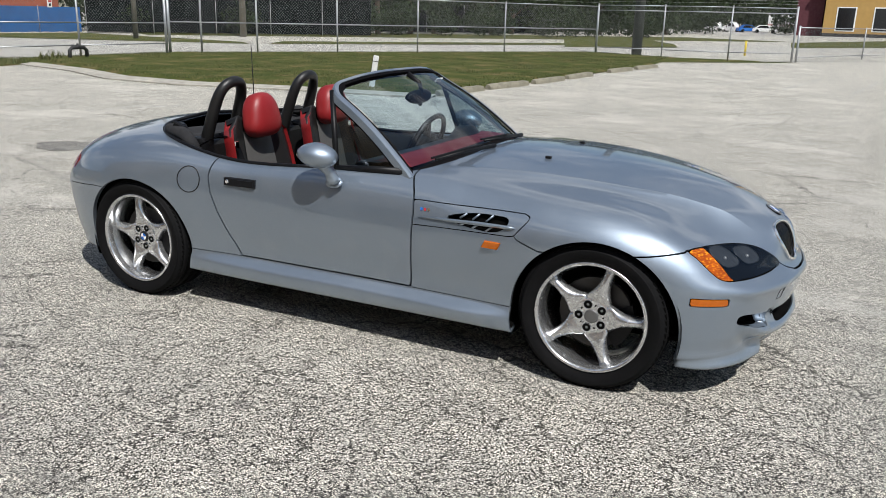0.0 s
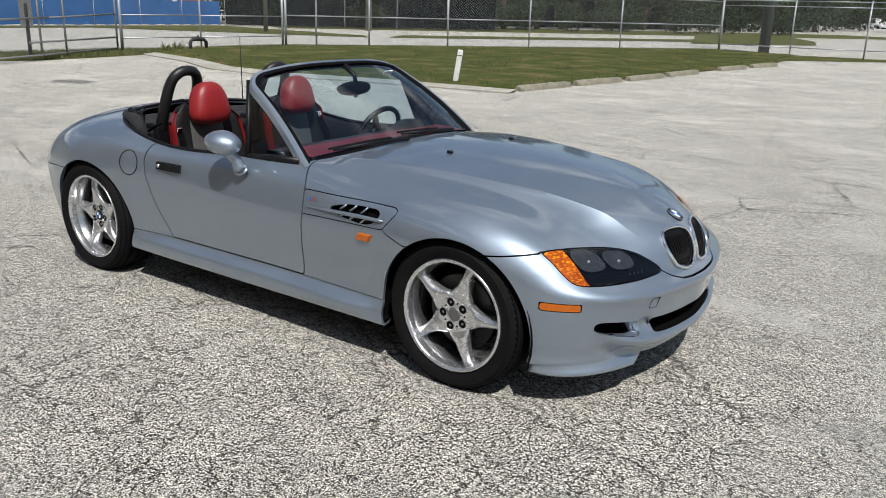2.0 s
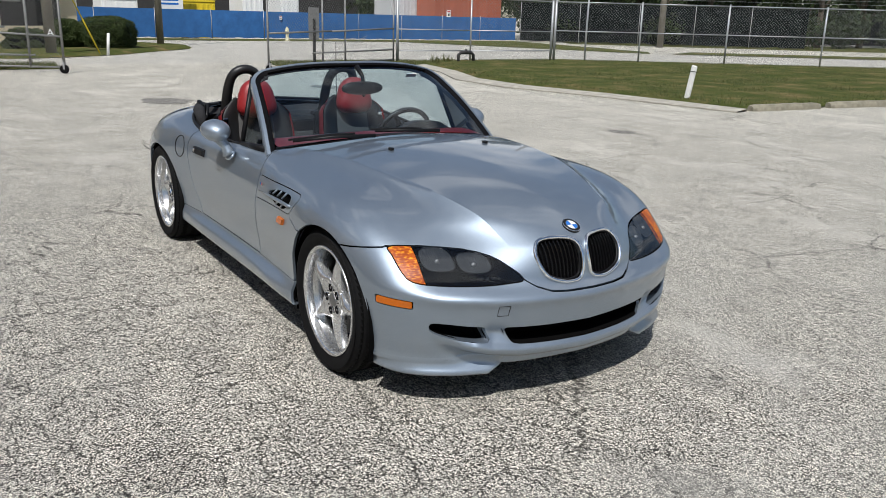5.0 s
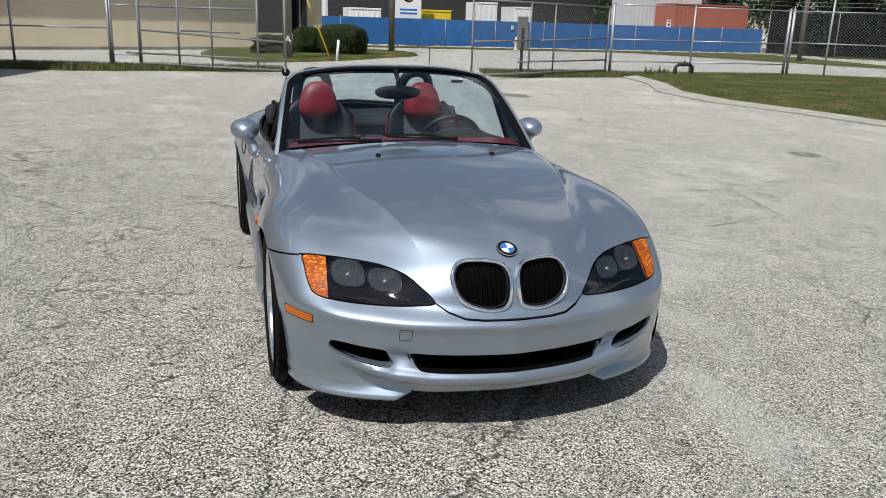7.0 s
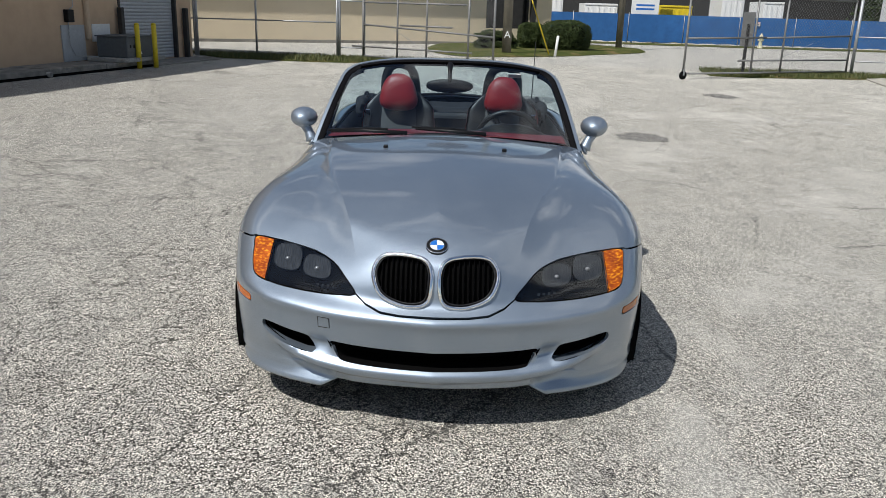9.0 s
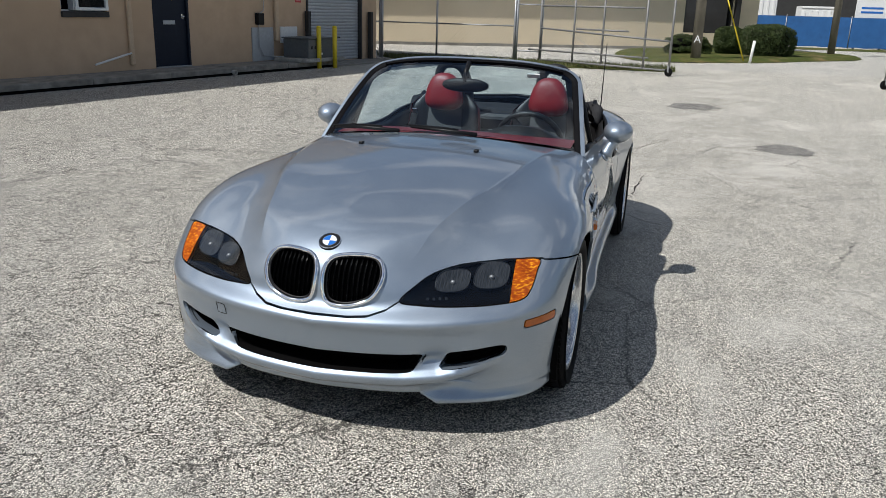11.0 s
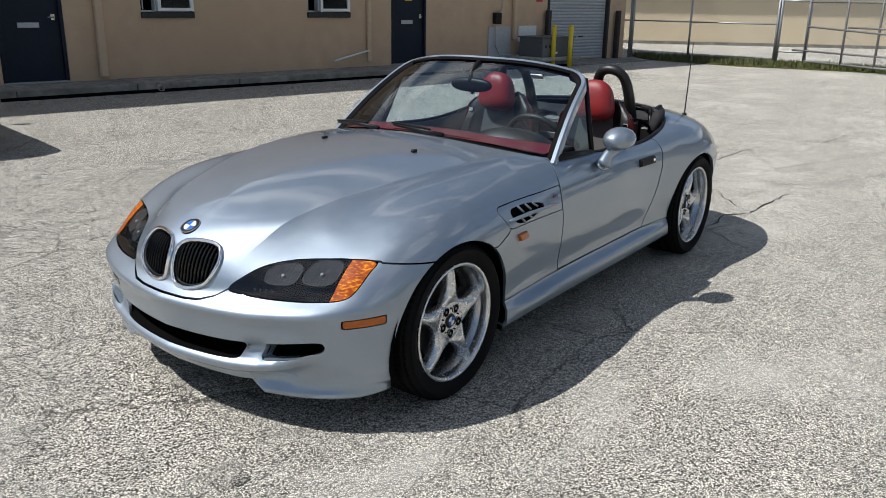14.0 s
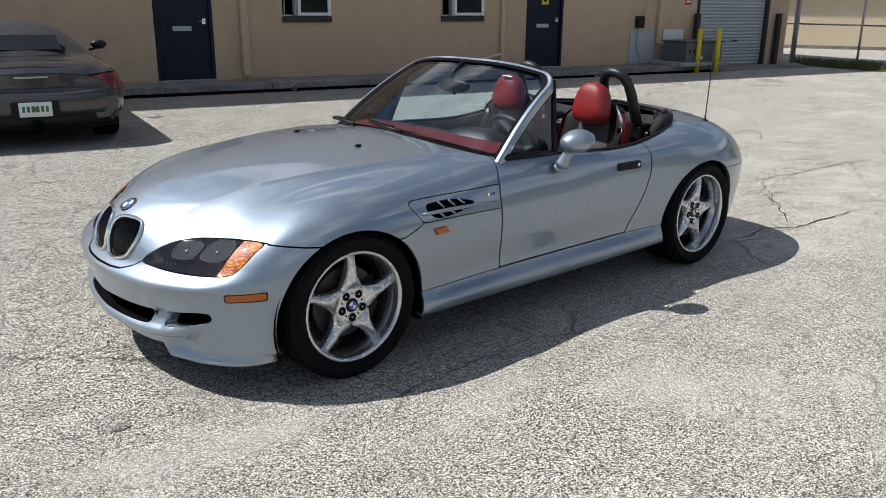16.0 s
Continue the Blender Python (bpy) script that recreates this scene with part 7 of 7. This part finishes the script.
part("toll_tag", box(-.004, -.035, -.014, .004, .035, .014, .002), WHITE, screen, "small white windscreen tag", m=Matrix.Translation(screen_point(.88, .62) + Vector((-.012, 0, -.01))) @ Matrix.Rotation(radians(38), 4, "Y"))

# ---- cockpit ----
part("cockpit_tub", box(-1.10, -.66, .27, .42, .66, .31), BLACK, car, "black cockpit floor")
for side in (1, -1):
    bm = bmesh.new()
    rows_ = []
    for x in np.linspace(.40, -1.12, 18):
        y = side * float(np.interp(x, (-1.12, -.75, -.2, .2, .40), (.66, .705, .695, .68, .645)))
        z = top(x, y).z - .012
        rows_.append([bm.verts.new((x, y, z)), bm.verts.new((x, y - side * .025, z - .015)), bm.verts.new((x, y - side * .045, z - .16)), bm.verts.new((x, y - side * .02, .30))])
    for r0, r1 in zip(rows_, rows_[1:]):
        for k in range(3):
            bm.faces.new((r0[k], r1[k], r1[k + 1], r0[k + 1]))
    bmesh.ops.recalc_face_normals(bm, faces=bm.faces)
    part("door_panel", bm, BLACK, car, "black inner door panel", True)
part("tunnel", box(-1.05, -.10, .29, .30, .10, .52, .03, segments=2), BLACK, car, "black centre tunnel")
part("bulkhead", box(-1.16, -.66, .29, -1.08, .66, .80, .02), BLACK, car, "black bulkhead behind the seats")
part("bulkhead_panel", box(-1.08, -.17, .60, -1.045, .17, .78, .012), TRIM, car)
for k in range(2):
    part("bulkhead_slot", box(-1.05, -.16 + .17 * k, .66, -1.038, -.02 + .17 * k, .70, .004), GREYHIDE, car)
# dashboard
bm = bmesh.new()
rows_ = []
for v in np.linspace(-1, 1, 31):
    y = .635 * v
    x0 = .405 - .11 * abs(v) ** 2.3
    hump = .048 * math.exp(-((y - .35) / .15) ** 4)
    rows_.append([bm.verts.new((x0, y, .872 - .045 * abs(v) ** 2.2)), bm.verts.new((x0 - .11, y, .872 - .035 * v * v)), bm.verts.new((x0 - .20, y, .868 - .03 * v * v))])
for r0, r1 in zip(rows_, rows_[1:]):
    for k in range(2):
        bm.faces.new((r0[k], r1[k], r1[k + 1], r0[k + 1]))
bmesh.ops.recalc_face_normals(bm, faces=bm.faces)
dash = part("dashboard", bm, DASHRED, car, "dashboard with a red leather top and black face", True)
bm = bmesh.new()
rows_ = []
for v in np.linspace(-1, 1, 31):
    y = .635 * v
    x0 = .198 - .11 * abs(v) ** 2.3
    hump = .050 * math.exp(-((y - .35) / .155) ** 4)
    rows_.append([bm.verts.new((x0 + .03, y, .857 - .03 * v * v)), bm.verts.new((x0 - .01, y, .86 - .03 * v * v + hump)), bm.verts.new((x0 - .09, y, .855 - .03 * v * v + hump)),
                  bm.verts.new((x0 - .11, y, .83 - .03 * v * v + hump * .8)), bm.verts.new((x0 - .06, y, .70)), bm.verts.new((x0 - .02, y, .45))])
for r0, r1 in zip(rows_, rows_[1:]):
    for k in range(5):
        bm.faces.new((r0[k], r1[k], r1[k + 1], r0[k + 1]))
bmesh.ops.recalc_face_normals(bm, faces=bm.faces)
part("dash_face", bm, BLACK, dash, "black dash face with an instrument hood", True)
# steering wheel
wm = Matrix.Translation((-.135, .35, .775)) @ Matrix.Rotation(radians(-66), 4, "Y")
sw = part("steering_wheel", tube([(.183 * math.cos(t), .183 * math.sin(t), 0) for t in np.linspace(0, 2 * math.pi, 48, endpoint=False)], .0155, 10, True), BLACK, car, "black leather steering wheel", True, wm)
part("airbag_pad", blob(.075, .085, .03, Matrix.Translation((0, 0, .0)), 20, 10, 2.6), BLACK, sw, smooth=True)
for a in (90, 210, 330):
    t = radians(a)
    part("spoke", tube([(.06 * math.cos(t), .06 * math.sin(t), 0), (.18 * math.cos(t), .18 * math.sin(t), 0)], [.024, .014], 8), BLACK, sw, smooth=True)
part("column", tube([(0, 0, -.03), (0, 0, -.28)], .04, 10), TRIM, sw, smooth=True)


def seat(side):
    """A sports seat: cushion, back with bolsters, red head restraint."""
    y0 = side * .345
    ob = part("seat", blob(.26, .235, .085, Matrix.Translation((-.50, y0, .42)) @ Matrix.Rotation(radians(-8), 4, "Y"), 26, 14, 3.2), BLACK, car, "black leather sports seat with red edges and head restraint", True)
    lean = Matrix.Translation((-.74, y0, .44)) @ Matrix.Rotation(radians(-17), 4, "Y")
    bm = bmesh.new()
    nz, ny = 26, 25

    def shape(t, v):
        w = np.interp(t, (0, .25, .6, .8, .92, 1.0), (.215, .238, .238, .225, .195, .150))
        e = abs(v)
        horn = .035 * max(0, (e - .5) / .5) * np.interp(t, (.6, 1), (0, 1))
        z = .52 * t + horn - .05 * max(0, e - .8) / .2 * np.interp(t, (.8, 1), (0, 1))
        bol = .060 * max(0, (e - .5) / .5) ** 1.2 * np.interp(t, (0, .2, .8, 1), (.6, 1, .9, .5))
        x = bol + np.interp(t, (0, .3, .6, .8, 1), (.03, .015, .025, .035, .035))
        return Vector((x - .04 * e ** 6, v * w, z))

    def rear(t, v):
        return shape(t, v) + Vector((-.10 - .03 * (1 - v * v) + .05 * abs(v) ** 4, 0, -.01))
    vs, tt = np.linspace(-1, 1, ny), np.linspace(0, 1, nz)
    front = [[bm.verts.new(lean @ (rear(t, -1) + Vector((.03, 0, 0))))] + [bm.verts.new(lean @ shape(t, v)) for v in vs] + [bm.verts.new(lean @ (rear(t, 1) + Vector((.03, 0, 0))))] for t in tt]
    for i in range(nz - 1):
        for j in range(ny + 1):
            bm.faces.new((front[i][j], front[i][j + 1], front[i + 1][j + 1], front[i + 1][j]))
    roof = [bm.verts.new(lean @ rear(1, v * .98)) for v in vs]
    for j in range(ny - 1):
        bm.faces.new((front[-1][j + 1], front[-1][j + 2], roof[j + 1], roof[j]))
    bmesh.ops.recalc_face_normals(bm, faces=bm.faces)
    sb = part("backrest", bm, BLACK, ob, "black backrest", True)
    # red rear shell that wraps the sides
    bm = bmesh.new()
    shell_ = [[bm.verts.new(lean @ (rear(t, -1) + Vector((.070, -.003, 0))))] + [bm.verts.new(lean @ rear(t, v * 1.02)) for v in vs] +
              [bm.verts.new(lean @ (rear(t, 1) + Vector((.070, .003, 0))))] for t in tt]
    for r0, r1 in zip(shell_, shell_[1:]):
        for k in range(len(r0) - 1):
            bm.faces.new((r0[k], r0[k + 1], r1[k + 1], r1[k]))
    bmesh.ops.recalc_face_normals(bm, faces=bm.faces)
    part("back_shell", bm, RED, sb, "red leather rear shell of the seat", True)
    # grey middle panel
    bm = bmesh.new()
    g_ = [[bm.verts.new(lean @ (shape(t, v * .50) + Vector((.010 - .006 * abs(v) ** 4, 0, 0)))) for v in np.linspace(-1, 1, 11)] for t in np.linspace(.08, .86, 12)]
    for r0, r1 in zip(g_, g_[1:]):
        for k in range(10):
            bm.faces.new((r0[k], r0[k + 1], r1[k + 1], r1[k]))
    bmesh.ops.recalc_face_normals(bm, faces=bm.faces)
    part("middle_panel", bm, GREYHIDE, sb, "grey perforated middle panel", True)
    hm = Matrix.Translation((-.800, y0, .960)) @ Matrix.Rotation(radians(-14), 4, "Y")
    bm = blob(.070, .120, .119, None, 32, 22, 2.9)
    for v in bm.verts:
        k = (v.co.z + .119) / .238
        v.co.y *= 1.22 - .22 * min(1, k / .45) - .56 * max(0, k - .40) ** 1.3
        v.co.x += .016 * k - .25 * max(0, abs(v.co.y) - .07) ** 1.2 * .3
    bmesh.ops.transform(bm, matrix=hm, verts=bm.verts)
    part("head_restraint", bm, RED, ob, "tall red leather head restraint", True)
    # belt
    pts = [(-1.02, y0 + side * .26, .80), (-.90, y0 + side * .24, .86), (-.83, y0 + side * .20, .85), (-.74, y0 + side * .215, .70), (-.66, y0 + side * .24, .45)]
    c = spline(pts, 5)
    bm = bmesh.new()
    r_ = [[bm.verts.new((x, y - side * .02, z)), bm.verts.new((x + .006, y + side * .022, z))] for x, y, z in c]
    for a, b in zip(r_, r_[1:]):
        bm.faces.new((a[0], a[1], b[1], b[0]))
    bmesh.ops.solidify(bm, geom=bm.faces[:], thickness=.002)
    belt = part("seat_belt", bm, TRIM, ob, "black seat belt")
    part("belt_tongue", box(-.012, -.018, -.022, .006, .018, .022, .004), CHROME, belt, "bright belt tongue", m=Matrix.Translation((-.80, y0 + side * .205, .82)))
    return ob


for side in (1, -1):
    seat(side)
    y0 = side * .35
    pts = [(-1.13, y0 - .112, .66), (-1.09, y0 - .110, .80), (-1.02, y0 - .102, 1.0), (-.985, y0 - .080, 1.090), (-.965, y0 - .033, 1.128), (-.965, y0 + .033, 1.128), (-.985, y0 + .080, 1.090),
           (-1.02, y0 + .102, 1.0), (-1.09, y0 + .110, .80), (-1.13, y0 + .112, .66)]
    hoop = part("roll_hoop", tube(spline(pts, 5), [.029 + .009 * abs(k / 22.5 - 1) ** 2 for k in range(46)], 12), BLACK, car, "black padded roll hoop", True)
    for s in (1, -1):
        part("hoop_foot", box(-.05, -.05, -.10, .06, .05, .09, .02, segments=2), TRIM, hoop, m=Matrix.Translation((-1.12, y0 + s * .118, .74)))
# folded soft top behind the hoops
bm = bmesh.new()
rows_ = []
for i, u in enumerate(np.linspace(0, 1, 18)):
    row = []
    for v in np.linspace(-1, 1, 45):
        x = -1.14 - u * (.335 - .15 * abs(v) ** 2.5)
        y = v * (.655 - .10 * u)
        z = .80 + .045 * math.sin(math.pi * min(1, u * 1.05)) + .012 * noise.noise((x * 14, y * 5, 2)) + .010 * math.sin(u * 16 + 2 * noise.noise((0, y * 3, 1))) - .05 * (u > .97) + .02 * abs(v) ** 3 * math.sin(math.pi * u)
        row.append(bm.verts.new((x, y, z)))
    rows_.append(row)
for r0, r1 in zip(rows_, rows_[1:]):
    for k in range(44):
        bm.faces.new((r0[k], r0[k + 1], r1[k + 1], r1[k]))
bmesh.ops.recalc_face_normals(bm, faces=bm.faces)
soft = part("folded_soft_top", bm, CLOTH, car, "folded black cloth roof behind the seats", True)
for side in (1, -1):
    part("roof_frame", tube([(-1.0, side * .63, .78), (-1.08, side * .63, .865), (-1.22, side * .58, .875), (-1.32, side * .50, .865)], [.03, .038, .035, .02], 8), CLOTH, soft, smooth=True)
    part("hinge_bar", tube([(-1.04, side * .60, .80), (-1.15, side * .55, .895), (-1.28, side * .44, .885)], .012, 6), TRIM, soft, smooth=True)
    part("clamp", box(-.04, -.015, -.02, .04, .015, .02, .006), TRIM, soft, m=Matrix.Translation((-1.14, side * .60, .895)) @ Matrix.Rotation(radians(20), 4, "Y"))
rear_edge = [Vector((x, y, top(x, y).z + .003)) for x, y in [tuple(p) for p in COCKPIT[36:-6]]]
for side in (1, -1):
    part("cockpit_seal", tube([Vector((p.x, side * p.y, p.z)) for p in rear_edge], .010, 6), TRIM, car, smooth=True)
# aerial on the left rear wing
ap = top(-1.60, .60)
aer = part("aerial", tube([ap, ap + Vector((-.006, .004, .22)), ap + Vector((-.014, .008, .46))], [.0042, .0034, .0024], 6), TRIM, car, "thin black aerial", True)
part("aerial_foot", blob(.016, .016, .014, Matrix.Translation(ap), 12, 8), TRIM, aer, smooth=True)

# ---- grey sports car parked nose to the brown wall ----
GREYPAINT = Mat("dark_grey_paint").set(color=(.050, .047, .046), metal=.5, rough=.30, coat=1.0, coat_rough=.03).m
PM = Matrix.Translation((.74, -5.74, 0)) @ Matrix(((-.196, -.981, 0, 0), (-.981, .196, 0, 0), (0, 0, 1, 0), (0, 0, 0, 1)))
# local: x forward to the wall (0 at the tail), y to the car's left, z up
parked = empty("parked_car", PM, "dark grey sports car with a folded-up black soft top", "car")


def loft(stations, n=8, ring=6):
    """A closed half body: each station is x and a list of (y, z) from the sill up to the centre line."""
    xs = np.array([s[0] for s in stations], float)
    prof = np.array([s[1] for s in stations], float)
    us = np.concatenate([np.linspace(a, b, n, endpoint=False) for a, b in zip(xs, xs[1:])] + [[xs[-1]]])
    out = []
    rows = []
    for k in range(prof.shape[1]):
        p = np.column_stack([xs, prof[:, k]])
        rows.append(hermite(p, xs, us))
    rows = np.array(rows)
    for j in range(len(us)):
        out.append(spline(rows[:, j], ring))
    return np.array(out)


STATIONS = [
    (.00, [(.70, .30), (.80, .42), (.80, .55), (.70, .68), (.45, .76), (.0, .78)]),
    (.12, [(.76, .24), (.87, .42), (.87, .60), (.78, .76), (.50, .84), (.0, .86)]),
    (.45, [(.80, .20), (.895, .42), (.90, .65), (.80, .82), (.52, .875), (.0, .885)]),
    (.95, [(.80, .18), (.90, .42), (.90, .68), (.80, .85), (.58, .905), (.0, .92)]),
    (1.6, [(.80, .17), (.88, .40), (.88, .66), (.82, .82), (.62, .90), (.0, .93)]),
    (2.6, [(.80, .17), (.87, .40), (.88, .64), (.82, .80), (.60, .88), (.0, .92)]),
    (3.5, [(.80, .17), (.89, .40), (.89, .66), (.78, .78), (.50, .80), (.0, .82)]),
    (4.1, [(.72, .20), (.84, .36), (.82, .52), (.68, .64), (.40, .70), (.0, .72)]),
    (4.4, [(.45, .24), (.55, .36), (.52, .48), (.40, .56), (.22, .60), (.0, .61)])]
pg = loft(STATIONS)
PSHELL = (pg.reshape(-1, 3), grid_faces(*pg.shape[:2]))
prest = PSHELL
for ax in (.78, 3.24):
    prest = clip(prest, np.hypot(prest[0][:, 0] - ax, prest[0][:, 2] - .32) - .355)[1]
tail_poly = [(-.02, .62), (.02, .585), (.20, .60), (.42, .69), (.50, .755), (.34, .775), (.10, .765), (-.02, .74)]
lamp_p, prest = cut(prest, tail_poly, (0, 2), .003, lambda v: (v[:, 1] > .44) & (v[:, 0] < .6))
part("body", both_sides(rim(prest, .012)), GREYPAINT, parked, "dark grey rounded body", True)
for turn in (lambda m: m, mirrored):
    part("tail_light", turn(rim(lamp_p, .01, False)), PLUMLAMP, parked, "red wrap-round tail light", True)
vv, ff = PSHELL
part("inner_body", both_sides((vv * np.array((.985, .96, .97)) + np.array((.02, 0, .0)), ff)), LINER, parked)
tailcap = [tuple(p) for p in pg[0]]
bm = bmesh.new()
ring_ = [bm.verts.new((x - .0, y, z)) for x, y, z in tailcap] + [bm.verts.new((x, -y, z)) for x, y, z in tailcap[-2::-1]]
bm.faces.new(ring_)
bmesh.ops.recalc_face_normals(bm, faces=bm.faces)
part("tail_panel", bm, GREYPAINT, parked, "flat grey tail panel")
# rear bumper with black lower half
bm = bmesh.new()
rws = []
for v in np.linspace(-1, 1, 33):
    y = .86 * v
    x = -.075 + .16 * abs(v) ** 4
    rws.append([bm.verts.new((x + .08, y, .64)), bm.verts.new((x + .015, y, .60)), bm.verts.new((x, y, .54)), bm.verts.new((x, y, .42)), bm.verts.new((x + .02, y, .36)), bm.verts.new((x + .16, y, .33))])
for a, b in zip(rws, rws[1:]):
    for k in range(5):
        bm.faces.new((a[k], b[k], b[k + 1], a[k + 1]))
bmesh.ops.recalc_face_normals(bm, faces=bm.faces)
pb = part("rear_bumper", bm, GREYPAINT, parked, "rounded grey rear bumper", True)
bm = bmesh.new()
rws = []
for v in np.linspace(-1, 1, 25):
    y = .80 * v
    x = -.06 + .16 * abs(v) ** 4
    rws.append([bm.verts.new((x + .02, y, .365)), bm.verts.new((x + .01, y, .30)), bm.verts.new((x + .06, y, .20)), bm.verts.new((x + .3, y, .18))])
for a, b in zip(rws, rws[1:]):
    for k in range(3):
        bm.faces.new((a[k], b[k], b[k + 1], a[k + 1]))
bmesh.ops.recalc_face_normals(bm, faces=bm.faces)
part("diffuser", bm, TRIM, pb, "black lower apron", True)
part("plate_recess", box(-.082, -.23, .345, -.05, .23, .51, .01), TRIM, pb)
plate = part("number_plate", box(-.092, -.155, .352, -.082, .155, .502, .004), WHITE, pb, "pale number plate with bars")
for k in range(6):
    part("plate_bar", box(-.0945, -.125 + k * .044, .400, -.092, -.098 + k * .044, .462), plain("plate_green", (.03, .16, .08), .5), plate)
part("plate_seal", lathe([(0, 0), (.022, 0), (.024, .002)], 16, "Z"), RUST, plate, m=Matrix.Translation((-.0945, 0, .430)) @ Matrix.Rotation(radians(-90), 4, "Y"))
part("exhaust", lathe([(.05, 0), (.055, .0), (.055, .12), (.046, .12), (.044, .0)], 20, "Y"), LINER, pb, "twin dark exhaust tip", True, Matrix.Translation((-.07, 0, .25)) @ Matrix.Rotation(radians(90), 4, "Z"))
part("brake_light", box(-.016, -.16, .735, .02, .16, .754, .004), SHUTTER, parked, "slim high brake light")
part("spoiler_edge", tube([(.10, y, .80 + .045 * (1 - (y / .6) ** 2)) for y in np.linspace(-.6, .6, 13)], .016, 6), GREYPAINT, parked, smooth=True)
# soft top
bm = bmesh.new()
rws = []
for u in np.linspace(0, 1, 16):
    x = 1.0 + 1.55 * u
    h = float(np.interp(u, (0, .2, .45, .7, 1), (.90, 1.10, 1.225, 1.265, 1.225)))
    w = float(np.interp(u, (0, .3, .7, 1), (.66, .70, .69, .66)))
    row = []
    for a in np.linspace(-1, 1, 25):
        k = abs(a) ** 3.2
        row.append(bm.verts.new((x + .10 * (1 - u) * abs(a) ** 2, a * w * (1.0 + .12 * k), h - (h - .86) * k)))
    rws.append(row)
for a, b in zip(rws, rws[1:]):
    for k in range(24):
        bm.faces.new((a[k], a[k + 1], b[k + 1], b[k]))
bmesh.ops.recalc_face_normals(bm, faces=bm.faces)
st = part("soft_top", bm, CLOTH, parked, "black cloth roof", True)
bm = bmesh.new()
g_ = [[bm.verts.new((1.09 + .20 * t, y * (1 - .06 * t), .952 + .155 * t + .012)) for y in np.linspace(-.40, .40, 9)] for t in (0, .5, 1)]
for a, b in zip(g_, g_[1:]):
    for k in range(8):
        bm.faces.new((a[k], a[k + 1], b[k + 1], b[k]))
bmesh.ops.recalc_face_normals(bm, faces=bm.faces)
part("rear_window", bm, plain("hazy_glass", (.012, .013, .015), .12), st, "hazy rear window")
for s in (1, -1):
    m_ = part("wing_mirror", blob(.06, .10, .06, Matrix.Translation((2.35, s * .955, .95)), 16, 10), TRIM, parked, "black wing mirror", True)
    part("mirror_arm", tube([(2.37, s * .95, .92), (2.40, s * .84, .88)], .02, 8), TRIM, m_, smooth=True)
    for x in (.78, 3.24):
        w = part("wheel", lathe([(.20, -.02), (.26, .0), (.30, .005), (.318, -.02), (.325, -.06), (.325, -.22), (.30, -.25), (.2, -.25)], 40), RUBBER, parked, "dark wheel with a black tyre", True,
                 Matrix.Translation((x, s * .865, .325)) @ (Matrix.Identity(4) if s > 0 else Matrix.Rotation(math.pi, 4, "Z")))
        part("rim", lathe([(0, -.05), (.05, -.045), (.17, -.035), (.20, -.015), (.205, -.03), (.19, -.2), (0, -.2)], 30), DARKIRON, w, smooth=True)
part("floor_pan", box(.2, -.75, .17, 4.1, .75, .30), LINER, parked)
